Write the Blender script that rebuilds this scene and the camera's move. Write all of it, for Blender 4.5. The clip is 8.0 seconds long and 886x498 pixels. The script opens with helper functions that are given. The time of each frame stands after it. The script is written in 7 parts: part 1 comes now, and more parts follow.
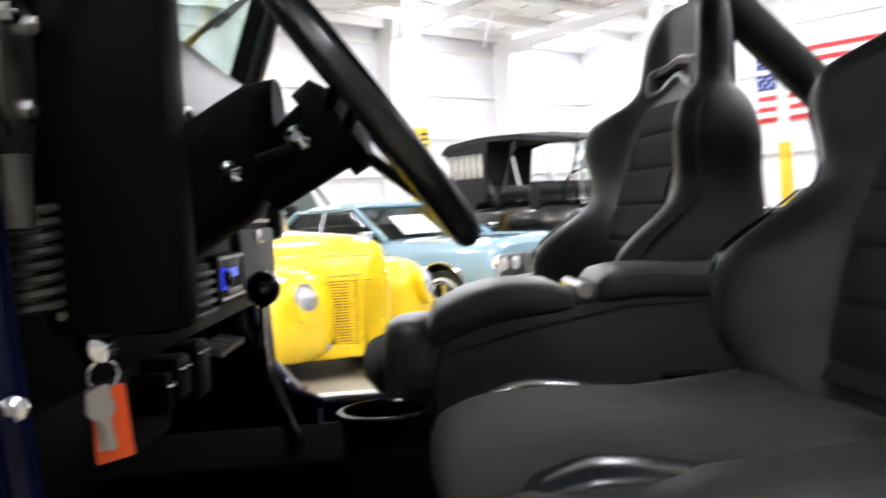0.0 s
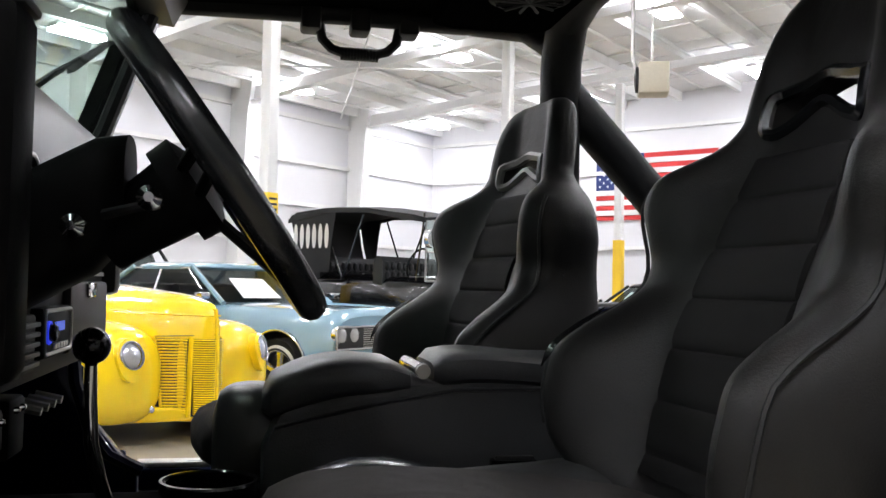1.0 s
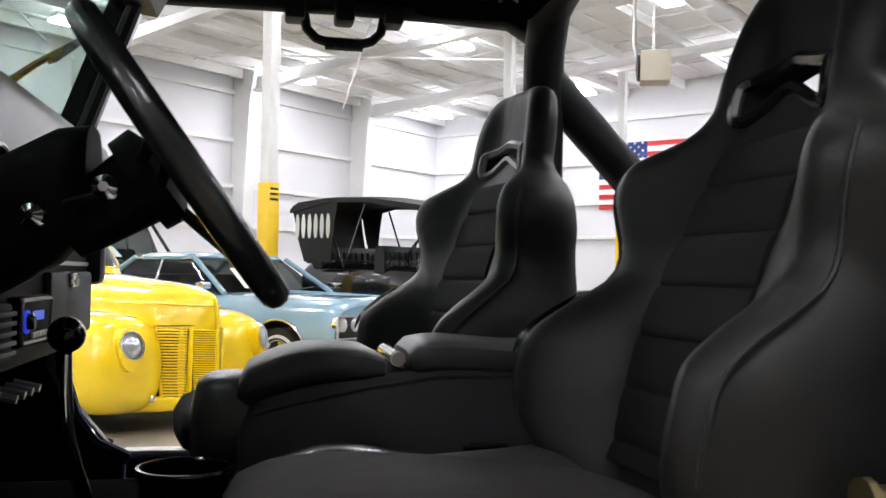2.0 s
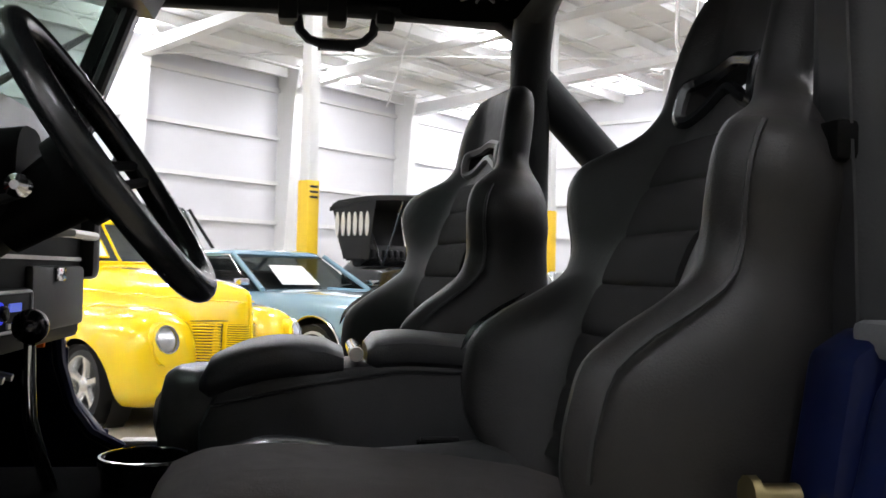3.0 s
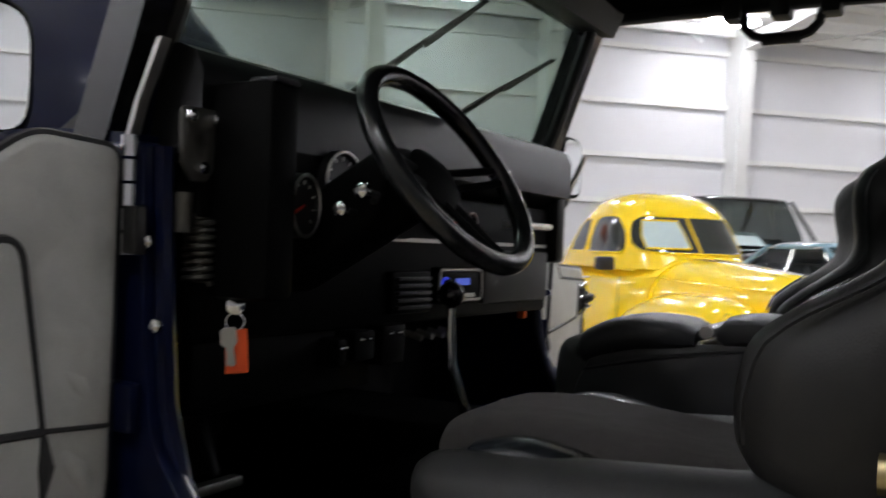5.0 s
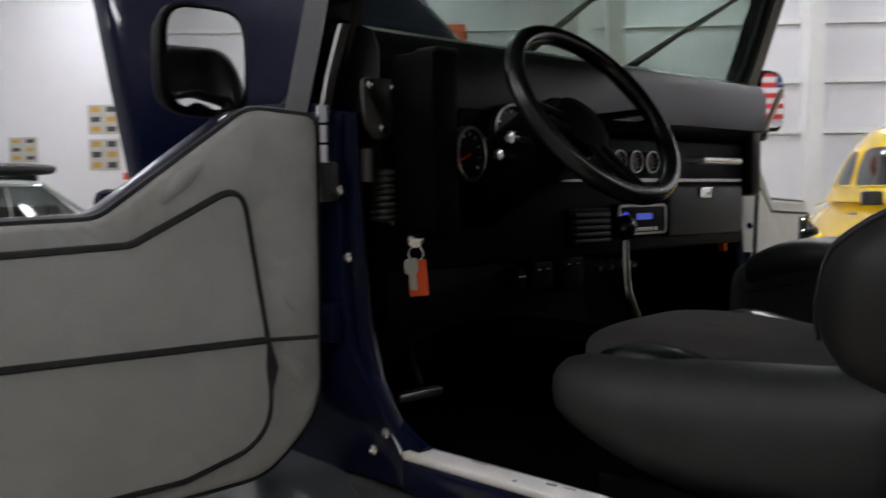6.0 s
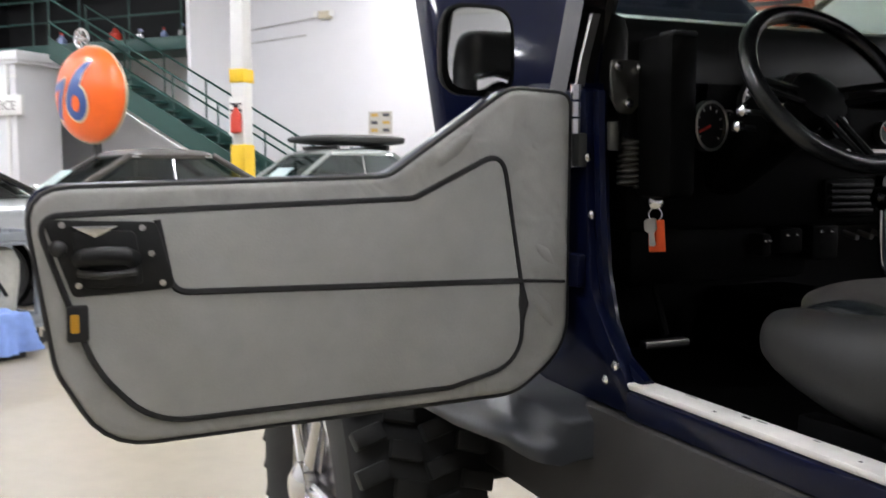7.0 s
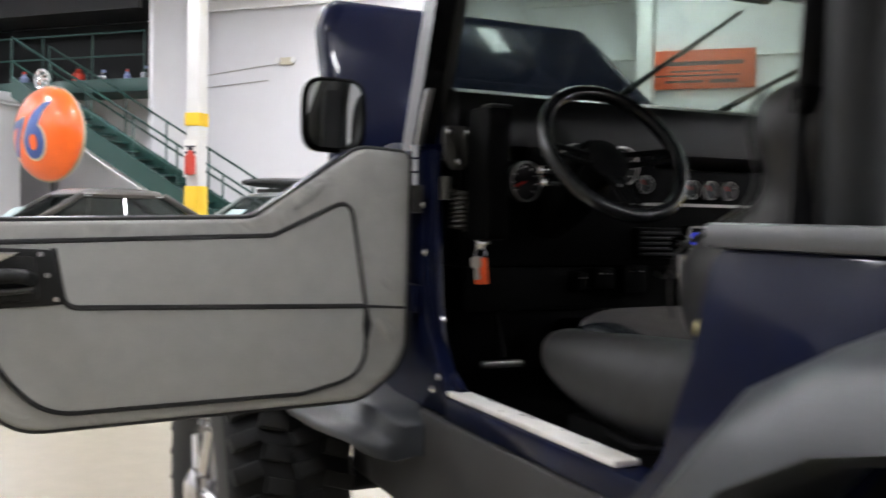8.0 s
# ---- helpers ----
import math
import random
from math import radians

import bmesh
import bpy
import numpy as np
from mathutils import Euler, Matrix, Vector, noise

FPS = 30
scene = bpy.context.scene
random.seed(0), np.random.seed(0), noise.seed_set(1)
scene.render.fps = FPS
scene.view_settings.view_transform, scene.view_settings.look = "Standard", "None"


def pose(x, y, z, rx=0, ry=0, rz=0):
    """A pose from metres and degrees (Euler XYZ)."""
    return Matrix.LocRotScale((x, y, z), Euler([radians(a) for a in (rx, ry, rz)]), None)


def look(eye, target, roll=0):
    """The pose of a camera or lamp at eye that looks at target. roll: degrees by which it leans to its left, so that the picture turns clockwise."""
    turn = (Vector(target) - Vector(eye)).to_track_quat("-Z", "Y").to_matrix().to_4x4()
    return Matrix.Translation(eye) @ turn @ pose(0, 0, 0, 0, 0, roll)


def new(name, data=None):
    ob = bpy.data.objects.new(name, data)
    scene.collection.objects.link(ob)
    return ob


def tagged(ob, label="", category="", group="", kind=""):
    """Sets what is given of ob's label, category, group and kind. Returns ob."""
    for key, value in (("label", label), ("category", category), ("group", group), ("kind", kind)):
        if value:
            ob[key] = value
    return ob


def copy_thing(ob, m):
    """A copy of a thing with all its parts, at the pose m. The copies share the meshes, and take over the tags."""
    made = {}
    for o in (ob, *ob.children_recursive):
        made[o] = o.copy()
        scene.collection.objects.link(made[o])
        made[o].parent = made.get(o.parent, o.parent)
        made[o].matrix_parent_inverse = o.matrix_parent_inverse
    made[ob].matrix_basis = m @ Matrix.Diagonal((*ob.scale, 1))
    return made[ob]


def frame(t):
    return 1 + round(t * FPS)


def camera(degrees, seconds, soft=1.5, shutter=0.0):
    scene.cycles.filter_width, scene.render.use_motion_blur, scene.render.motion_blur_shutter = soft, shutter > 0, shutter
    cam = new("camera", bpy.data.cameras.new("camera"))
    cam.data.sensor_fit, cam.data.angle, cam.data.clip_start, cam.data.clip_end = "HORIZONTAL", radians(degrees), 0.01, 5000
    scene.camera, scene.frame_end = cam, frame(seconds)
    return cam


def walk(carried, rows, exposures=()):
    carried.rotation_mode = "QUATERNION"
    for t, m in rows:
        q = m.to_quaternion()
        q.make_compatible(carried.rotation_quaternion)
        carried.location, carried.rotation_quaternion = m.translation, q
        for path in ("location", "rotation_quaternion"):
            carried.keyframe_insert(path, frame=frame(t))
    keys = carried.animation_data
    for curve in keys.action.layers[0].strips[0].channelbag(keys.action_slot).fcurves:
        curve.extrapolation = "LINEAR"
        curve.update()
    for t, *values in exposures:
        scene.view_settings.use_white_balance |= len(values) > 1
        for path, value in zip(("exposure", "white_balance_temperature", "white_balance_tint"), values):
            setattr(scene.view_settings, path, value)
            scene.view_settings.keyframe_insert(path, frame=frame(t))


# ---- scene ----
cam = camera(51.4, 8.0, shutter=0.5)
PATH = [
    (0, (0.225, -0.587, 1.224), (0.265, 1.412, 1.154), -3.8),
    (0.5, (0.221, -0.596, 1.227), (0.551, 1.376, 1.252), -0.0),
    (1, (0.219, -0.601, 1.23), (0.601, 1.36, 1.31), 1.1),
    (1.5, (0.222, -0.598, 1.23), (0.607, 1.364, 1.294), 0.8),
    (2, (0.26, -0.617, 1.229), (0.633, 1.348, 1.286), 0.9),
    (2.2, (0.291, -0.639, 1.232), (0.639, 1.33, 1.29), 0.8),
    (3.3, (0.432, -0.66, 1.228), (0.613, 1.331, 1.275), 2.0),
    (3.5, (0.474, -0.659, 1.226), (0.548, 1.339, 1.271), 2.3),
    (4, (0.589, -0.668, 1.226), (0.293, 1.31, 1.26), 2.7),
    (4.5, (0.694, -0.733, 1.225), (0.012, 1.147, 1.26), 2.8),
    (4.7, (0.733, -0.764, 1.228), (-0.079, 1.063, 1.259), 2.7),
    (5.8, (1.012, -0.845, 1.225), (-0.352, 0.614, 1.111), -0.5),
    (6, (1.053, -0.86, 1.212), (-0.385, 0.526, 1.096), -0.8),
    (6.5, (1.192, -0.859, 1.201), (-0.485, 0.217, 1.03), -0.5),
    (7, (1.343, -0.884, 1.2), (-0.487, -0.097, 1.029), 0.0),
    (7.5, (1.525, -0.872, 1.201), (-0.338, -0.15, 1.11), 0.0),
    (8, (1.745, -0.81, 1.2), (-0.06, 0.047, 1.128), 1.2),
]
walk(cam, [(t, look(eye, target, roll)) for t, eye, target, roll in PATH], ((0, 0.55), (0.6, 0.15), (1.5, -0.08), (3.5, -0.05), (4.1, -0.3), (4.7, -0.5), (5.8, -0.75), (6.1, -0.75), (6.5, -0.15), (7, 0.12), (8, 0.15)))

# ---- light ----
U = Vector((math.sin(radians(47)), math.cos(radians(47)), 0))   # along the long wall
V = Vector((-math.cos(radians(47)), math.sin(radians(47)), 0))  # towards the long wall
HALL_TURN = 43.0


def hall(u, v, z=0.0):
    """A place in the hall's own directions."""
    return U * u + V * v + Vector((0, 0, z))


world = bpy.data.worlds.new("world")
scene.world = world
world.use_nodes = True
world.node_tree.nodes["Background"].inputs[0].default_value = (0.9, 0.95, 1.0, 1)
world.node_tree.nodes["Background"].inputs[1].default_value = 0.15
scene.view_settings.exposure = 0.0
LAMP_STRENGTH = 106.0


# ---- materials ----
def mat(name, color, rough=0.6, metal=0.0, grain=0.08, scale=30.0, bump=0.0, coat=0.0, spec=0.5, broad=0.06, wrinkle=0.0, crease=6.0):
    m = bpy.data.materials.new(name)
    m.use_nodes = True
    nt = m.node_tree
    b = nt.nodes["Principled BSDF"]
    b.inputs["Roughness"].default_value = rough
    b.inputs["Metallic"].default_value = metal
    b.inputs["Coat Weight"].default_value = coat
    b.inputs["Coat Roughness"].default_value = 0.05
    b.inputs["Specular IOR Level"].default_value = spec
    co = nt.nodes.new("ShaderNodeTexCoord")
    fine = nt.nodes.new("ShaderNodeTexNoise")
    fine.inputs["Scale"].default_value = scale
    fine.inputs["Detail"].default_value = 5
    wide = nt.nodes.new("ShaderNodeTexNoise")
    wide.inputs["Scale"].default_value = scale / 12
    wide.inputs["Detail"].default_value = 3
    nt.links.new(co.outputs["Object"], fine.inputs["Vector"])
    nt.links.new(co.outputs["Object"], wide.inputs["Vector"])
    amount = nt.nodes.new("ShaderNodeMath")
    amount.operation = "MULTIPLY_ADD"
    amount.inputs[1].default_value = 2 * grain
    amount.inputs[2].default_value = 1 - grain
    nt.links.new(fine.outputs["Fac"], amount.inputs[0])
    amount2 = nt.nodes.new("ShaderNodeMath")
    amount2.operation = "MULTIPLY_ADD"
    amount2.inputs[1].default_value = 2 * broad
    amount2.inputs[2].default_value = 1 - broad
    nt.links.new(wide.outputs["Fac"], amount2.inputs[0])
    both = nt.nodes.new("ShaderNodeMath")
    both.operation = "MULTIPLY"
    nt.links.new(amount.outputs[0], both.inputs[0])
    nt.links.new(amount2.outputs[0], both.inputs[1])
    tint = nt.nodes.new("ShaderNodeVectorMath")
    tint.operation = "SCALE"
    tint.inputs[0].default_value = color
    nt.links.new(both.outputs[0], tint.inputs["Scale"])
    nt.links.new(tint.outputs[0], b.inputs["Base Color"])
    if wrinkle:
        soft = nt.nodes.new("ShaderNodeTexNoise")
        soft.inputs["Scale"].default_value = crease
        soft.inputs["Detail"].default_value = 2
        soft.inputs["Distortion"].default_value = 0.8
        nt.links.new(co.outputs["Object"], soft.inputs["Vector"])
        wb = nt.nodes.new("ShaderNodeBump")
        wb.inputs["Strength"].default_value = wrinkle
        wb.inputs["Distance"].default_value = 0.02
        nt.links.new(soft.outputs["Fac"], wb.inputs["Height"])
        nt.links.new(wb.outputs[0], b.inputs["Normal"])
    if bump:
        bp = nt.nodes.new("ShaderNodeBump")
        bp.inputs["Strength"].default_value = bump
        bp.inputs["Distance"].default_value = 0.002
        nt.links.new(fine.outputs["Fac"], bp.inputs["Height"])
        if wrinkle:
            nt.links.new(wb.outputs[0], bp.inputs["Normal"])
        nt.links.new(bp.outputs[0], b.inputs["Normal"])
    return m


def glow(name, color, strength):
    m = bpy.data.materials.new(name)
    m.use_nodes = True
    b = m.node_tree.nodes["Principled BSDF"]
    b.inputs["Base Color"].default_value = (*color, 1)
    b.inputs["Emission Color"].default_value = (*color, 1)
    b.inputs["Emission Strength"].default_value = strength
    return m


def glass(name, color=(0.9, 0.95, 0.93), rough=0.0):
    m = bpy.data.materials.new(name)
    m.use_nodes = True
    nt = m.node_tree
    nt.nodes.clear()
    out = nt.nodes.new("ShaderNodeOutputMaterial")
    tr = nt.nodes.new("ShaderNodeBsdfTransparent")
    tr.inputs[0].default_value = (*color, 1)
    gl = nt.nodes.new("ShaderNodeBsdfGlossy")
    gl.inputs["Roughness"].default_value = rough
    mx = nt.nodes.new("ShaderNodeMixShader")
    mx.inputs[0].default_value = 0.05
    nt.links.new(tr.outputs[0], mx.inputs[1])
    nt.links.new(gl.outputs[0], mx.inputs[2])
    nt.links.new(mx.outputs[0], out.inputs[0])
    return m


WALL = mat("wall_paint", (0.7, 0.7, 0.725), 0.7, grain=0.03, scale=3)
CEIL = mat("ceiling_liner", (0.9, 0.9, 0.9), 0.6, grain=0.06, scale=4)
STEEL = mat("white_steel", (0.75, 0.75, 0.74), 0.5, grain=0.04, scale=6)
CONCRETE = mat("sealed_concrete", (0.32, 0.287, 0.218), 0.35, grain=0.12, scale=9, broad=0.12)
YELLOW_MARK = mat("safety_yellow", (0.85, 0.55, 0.02), 0.5)
NAVY = mat("navy_paint", (0.0024, 0.0045, 0.022), 0.32, spec=0.06, coat=0.3, grain=0.02)
VINYL = mat("black_vinyl", (0.009, 0.0095, 0.0105), 0.48, bump=0.25, scale=300, grain=0.15, spec=0.3)
PLASTIC = mat("black_plastic", (0.003, 0.003, 0.003), 0.55, bump=0.1, scale=250, spec=0.04)
FLARE = mat("grey_flare_plastic", (0.04, 0.0435, 0.049), 0.36, bump=0.2, scale=200)
# paler copy of the flare grey, with the light on the rail's top put in
RAIL_LIT_GREY = mat("lit_grey_rail_plastic", (0.09, 0.092, 0.095), 0.4, bump=0.2, scale=200)
RUBBER = mat("tyre_rubber", (0.018, 0.018, 0.018), 0.75, bump=0.3, scale=120)
PANEL = mat("grey_door_vinyl", (0.385, 0.388, 0.37), 0.5, bump=0.2, scale=260, grain=0.05, broad=0.12, wrinkle=0.2, crease=4.0)
PANEL_EDGE = mat("creased_grey_door_vinyl", (0.37, 0.37, 0.35), 0.42, bump=0.2, scale=260, grain=0.06, broad=0.18, wrinkle=0.55, crease=11.0)
PIPING = mat("black_piping", (0.012, 0.012, 0.013), 0.6)
CHROME = mat("chrome", (0.75, 0.75, 0.77), 0.12, metal=1.0, grain=0.02)
STEEL_BARE = mat("bare_metal", (0.45, 0.44, 0.42), 0.35, metal=1.0)
SILL = mat("white_sill_plate", (0.84, 0.82, 0.78), 0.45, grain=0.1, scale=40)
CAR_YELLOW = mat("yellow_paint", (0.95, 0.66, 0.005), 0.22, coat=1.0, grain=0.01)
DARK_METAL = mat("dark_metal", (0.06, 0.06, 0.06), 0.38, metal=0.8, grain=0.2, scale=60)
CAR_BLUE = mat("light_blue_paint", (0.2, 0.33, 0.42), 0.25, coat=1.0, grain=0.02)
CAR_BLACK = mat("black_paint", (0.006, 0.006, 0.007), 0.2, coat=0.6, spec=0.3)
ALLOY = mat("polished_alloy", (0.8, 0.8, 0.8), 0.24, metal=0.8, grain=0.05)
GLASS = glass("clear_glass")
GLASS_TINT = glass("tinted_windscreen", (0.5, 0.56, 0.525))


# ---- building helpers ----
def finish(ob, bm, smooth=True, angle=40):
    bm.normal_update()
    bm.to_mesh(ob.data)
    bm.free()
    if smooth:
        ob.data.shade_smooth()
        ob.data.set_sharp_from_angle(angle=radians(angle))
    return ob


def part(name, bm, material, parent=None, label="", smooth=True):
    ob = new(name, bpy.data.meshes.new(name))
    ob.data.materials.append(material)
    finish(ob, bm, smooth)
    if parent:
        ob.parent = parent
    if label:
        tagged(ob, label)
    return ob


def thing(name, label, category, m=None, group="", kind=""):
    ob = new(name)
    ob.empty_display_size = 0.05
    if m is not None:
        ob.matrix_world = m
    return tagged(ob, label, category, group, kind)


def box(bm, x0, x1, y0, y1, z0, z1, bevel=0.0, m=None, seg=2):
    r = bmesh.ops.create_cube(bm, size=1.0, matrix=Matrix.Translation(((x0 + x1) / 2, (y0 + y1) / 2, (z0 + z1) / 2)) @ Matrix.Diagonal((abs(x1 - x0), abs(y1 - y0), abs(z1 - z0), 1)))
    if bevel:
        es = list({e for v in r["verts"] for e in v.link_edges})
        bmesh.ops.bevel(bm, geom=es, offset=bevel, segments=seg, profile=0.5, affect="EDGES")
    if m is not None:
        seen = r["verts"] if not bevel else bm.verts
        bmesh.ops.transform(bm, matrix=m, verts=list(seen))
    return bm


def boxed(*a, **k):
    return box(bmesh.new(), *a, **k)


def tube(points, radius, sides=10, closed=False, bm=None, caps=True):
    """A pipe along points; radius is a number or one for each point."""
    bm = bm or bmesh.new()
    pts = [Vector(p) for p in points]
    n = len(pts)
    rings = []
    ref = None
    for i, p in enumerate(pts):
        a = pts[i - 1] if (i or closed) else pts[0]
        b = pts[(i + 1) % n] if (closed or i < n - 1) else pts[-1]
        d = (b - a).normalized()
        if ref is None:
            ref = d.orthogonal().normalized()
        ref = (ref - d * ref.dot(d)).normalized()
        s = d.cross(ref)
        r = radius[i] if isinstance(radius, (list, tuple)) else radius
        rings.append([bm.verts.new(p + (ref * math.cos(k * math.tau / sides) + s * math.sin(k * math.tau / sides)) * r) for k in range(sides)])
    for i in range(n if closed else n - 1):
        A, B = rings[i], rings[(i + 1) % n]
        for k in range(sides):
            bm.faces.new((A[k], A[(k + 1) % sides], B[(k + 1) % sides], B[k]))
    if not closed and caps:
        bm.faces.new(rings[0][::-1])
        bm.faces.new(rings[-1])
    return bm


def lathe(profile, axis="z", sides=24, bm=None, m=None, caps=True):
    """Turns (radius, height) pairs round an axis."""
    bm = bm or bmesh.new()
    made = []
    rings = []
    for r, h in profile:
        ring = []
        for k in range(sides):
            c, s = math.cos(k * math.tau / sides) * r, math.sin(k * math.tau / sides) * r
            p = {"z": (c, s, h), "y": (c, h, -s), "x": (h, c, s)}[axis]
            ring.append(bm.verts.new(p))
        rings.append(ring)
        made += ring
    for A, B in zip(rings, rings[1:]):
        for k in range(sides):
            bm.faces.new((A[k], A[(k + 1) % sides], B[(k + 1) % sides], B[k]))
    if caps:
        bm.faces.new(rings[0][::-1])
        bm.faces.new(rings[-1])
    if m is not None:
        bmesh.ops.transform(bm, matrix=m, verts=made)
    return bm


def prism(outline, y0, y1, bevel=0.0, axis="y", seg=2, bm=None):
    """A flat outline pushed out between two planes; the outline lies in xz (axis y), yz (axis x) or xy (axis z)."""
    bm = bm or bmesh.new()

    def at(p, h):
        return {"y": (p[0], h, p[1]), "x": (h, p[0], p[1]), "z": (p[0], p[1], h)}[axis]
    lo = [bm.verts.new(at(p, y0)) for p in outline]
    hi = [bm.verts.new(at(p, y1)) for p in outline]
    n = len(outline)
    a = bm.faces.new(lo)
    b = bm.faces.new(hi[::-1])
    sides = [bm.faces.new((lo[i], hi[i], hi[(i + 1) % n], lo[(i + 1) % n])[::-1]) for i in range(n)]
    bmesh.ops.recalc_face_normals(bm, faces=[a, b, *sides])
    if bevel:
        es = [e for e in (*a.edges, *b.edges)]
        bmesh.ops.bevel(bm, geom=es, offset=bevel, segments=seg, profile=0.5, affect="EDGES")
    return bm


def loft(sections, bm=None, closed=True, caps=True):
    """Skins a list of rings, each a list of as many points."""
    bm = bm or bmesh.new()
    rings = [[bm.verts.new(p) for p in s] for s in sections]
    n = len(rings[0])
    for A, B in zip(rings, rings[1:]):
        for k in range(n if closed else n - 1):
            bm.faces.new((A[k], A[(k + 1) % n], B[(k + 1) % n], B[k]))
    if caps and closed:
        bm.faces.new(rings[0][::-1])
        bm.faces.new(rings[-1])
    bmesh.ops.recalc_face_normals(bm, faces=bm.faces)
    return bm


def superring(cx, cy, hx, hy, n=24, power=3.0):
    """A rounded rectangle as n points (x, y)."""
    out = []
    for k in range(n):
        a = k * math.tau / n
        c, s = math.cos(a), math.sin(a)
        out.append((cx + hx * math.copysign(abs(c) ** (2 / power), c), cy + hy * math.copysign(abs(s) ** (2 / power), s)))
    return out


def rounded(points, r, seg=5):
    """Rounds the corners of a flat polygon; r is a number or one for each corner."""
    out = []
    n = len(points)
    for i, p in enumerate(points):
        p = Vector(p)
        a, b = Vector(points[i - 1]) - p, Vector(points[(i + 1) % n]) - p
        rr = r[i] if isinstance(r, (list, tuple)) else r
        if rr <= 0:
            out.append(tuple(p))
            continue
        ang = a.angle(b)
        t = min(rr / math.tan(ang / 2), a.length * 0.49, b.length * 0.49)
        p0, p1 = p + a.normalized() * t, p + b.normalized() * t
        for k in range(seg + 1):
            f = k / seg
            out.append(tuple((p0 * (1 - f) + p * f) * (1 - f) + (p * (1 - f) + p1 * f) * f))
    return out


def hall_matrix(u, v, z=0.0, turn=0.0):
    return Matrix.Translation(hall(u, v, z)) @ Matrix.Rotation(radians(HALL_TURN + turn), 4, "Z")




def spread(table, step):
    """Fills a table of sections with smooth steps between its rows."""
    out = []
    n = len(table)
    for i in range(n - 1):
        p0, p1, p2, p3 = table[max(0, i - 1)], table[i], table[i + 1], table[min(n - 1, i + 2)]
        k = max(1, int(abs(p2[0] - p1[0]) / step + 0.5))
        for j in range(k):
            f = j / k
            row = [p1[0] + (p2[0] - p1[0]) * f]
            for a, b, c, d in list(zip(p0, p1, p2, p3))[1:]:
                row.append(0.5 * (2 * b + (c - a) * f + (2 * a - 5 * b + 4 * c - d) * f * f + (3 * b - a - 3 * c + d) * f ** 3))
            out.append(tuple(row))
    out.append(tuple(table[-1]))
    return out


def cut_hole(bm, inside, where):
    """Opens a skin where inside(point) holds, on the faces that where(point) picks; gives the rim's vertices."""
    rim = []
    for e in list(bm.edges):
        a, b = e.verts
        if not (where(a.co) and where(b.co)) or inside(a.co) == inside(b.co):
            continue
        p, q = (a, b) if inside(a.co) else (b, a)
        lo, hi = 0.0, 1.0
        for _ in range(16):
            mid = (lo + hi) / 2
            if inside(p.co.lerp(q.co, mid)):
                lo = mid
            else:
                hi = mid
        rim.append(bmesh.utils.edge_split(e, p, min(0.999, max(0.001, lo)))[1])
    bmesh.ops.connect_verts(bm, verts=rim)
    gone = [f for f in bm.faces if where(f.calc_center_median()) and inside(f.calc_center_median())]
    bmesh.ops.delete(bm, geom=gone, context="FACES")
    return [v for v in rim if v.is_valid]


# ---- the hall ----
W1, W2, W3, W4 = 16.0, 22.0, -18.0, -19.5   # long wall, end wall, the two walls behind the camera
EAVE = 5.9


def roof_z(v):
    return EAVE + (W1 - v) * 0.045


def hall_part(name, bm, material, parent=None, label="", smooth=False):
    ob = part(name, bm, material, parent, label, smooth)
    if not parent:
        ob.matrix_world = hall_matrix(0, 0)
    return ob


floor = hall_part("floor", boxed(W4 - 0.3, W2 + 0.3, W3 - 0.3, W1 + 0.3, -0.2, 0.0), CONCRETE)
tagged(floor, "tan sealed concrete warehouse floor with soft sheen", "floor", kind="structure")
JOINT = mat("floor_joint", (0.12, 0.1, 0.08), 0.8)
bm = bmesh.new()
for k in range(-4, 6):
    box(bm, W4, W2, k * 4.6 - 0.61, k * 4.6 - 0.6, 0.0005, 0.004)
for k in range(-4, 5):
    box(bm, k * 4.6 - 1.5, k * 4.6 - 1.49, W3, W1, 0.0005, 0.0042)
tagged(hall_part("floor_joint", bm, JOINT), "thin dark saw-cut joint lines in the concrete floor", "floor joint", kind="structure")
for name, x0, x1, y0, y1, label in (("wall_north", W4, W2, W1, W1 + 0.2, "tall white painted metal warehouse wall with girts"),
                                    ("wall_east", W2, W2 + 0.2, W3, W1, "white metal end wall of the warehouse"),
                                    ("wall_south", W4, W2, W3 - 0.2, W3, "plain white warehouse wall"),
                                    ("wall_west", W4 - 0.2, W4, W3, W1, "plain white warehouse wall")):
    w = tagged(hall_part(name, boxed(x0, x1, y0, y1, 0.0, 7.6), WALL), label, "wall", kind="structure")
    if name == "wall_north":
        wall_north = w
    if name == "wall_east":
        wall_east = w
for z in (2.3, 3.22, 4.29, 5.4):
    bm = boxed(-4.6, W2 - 0.02, W1 - 0.09, W1 - 0.003, z - 0.05, z + 0.05)
    part("girt", bm, STEEL, wall_north, smooth=False)
for z in (2.3, 3.22, 4.29, 5.4):
    part("girt", boxed(W2 - 0.09, W2 - 0.003, W3, W1 - 0.1, z - 0.05, z + 0.05), STEEL, wall_east, smooth=False)
# tapered frame columns on the long wall
for u in (-6.3, -2.2, 1.9, 6.0, 10.1, 14.2, 18.3):
    bm = loft([[(u - 0.14, W1 - d, z), (u + 0.14, W1 - d, z), (u + 0.14, W1 - 0.002, z), (u - 0.14, W1 - 0.002, z)] for z, d in ((0.0, 0.25), (EAVE - 0.7, 0.6), (EAVE + 0.15, 0.75))])
    tagged(hall_part("frame_column", bm, STEEL), "white tapered steel frame column on the wall", "column", group="wall columns", kind="structure")

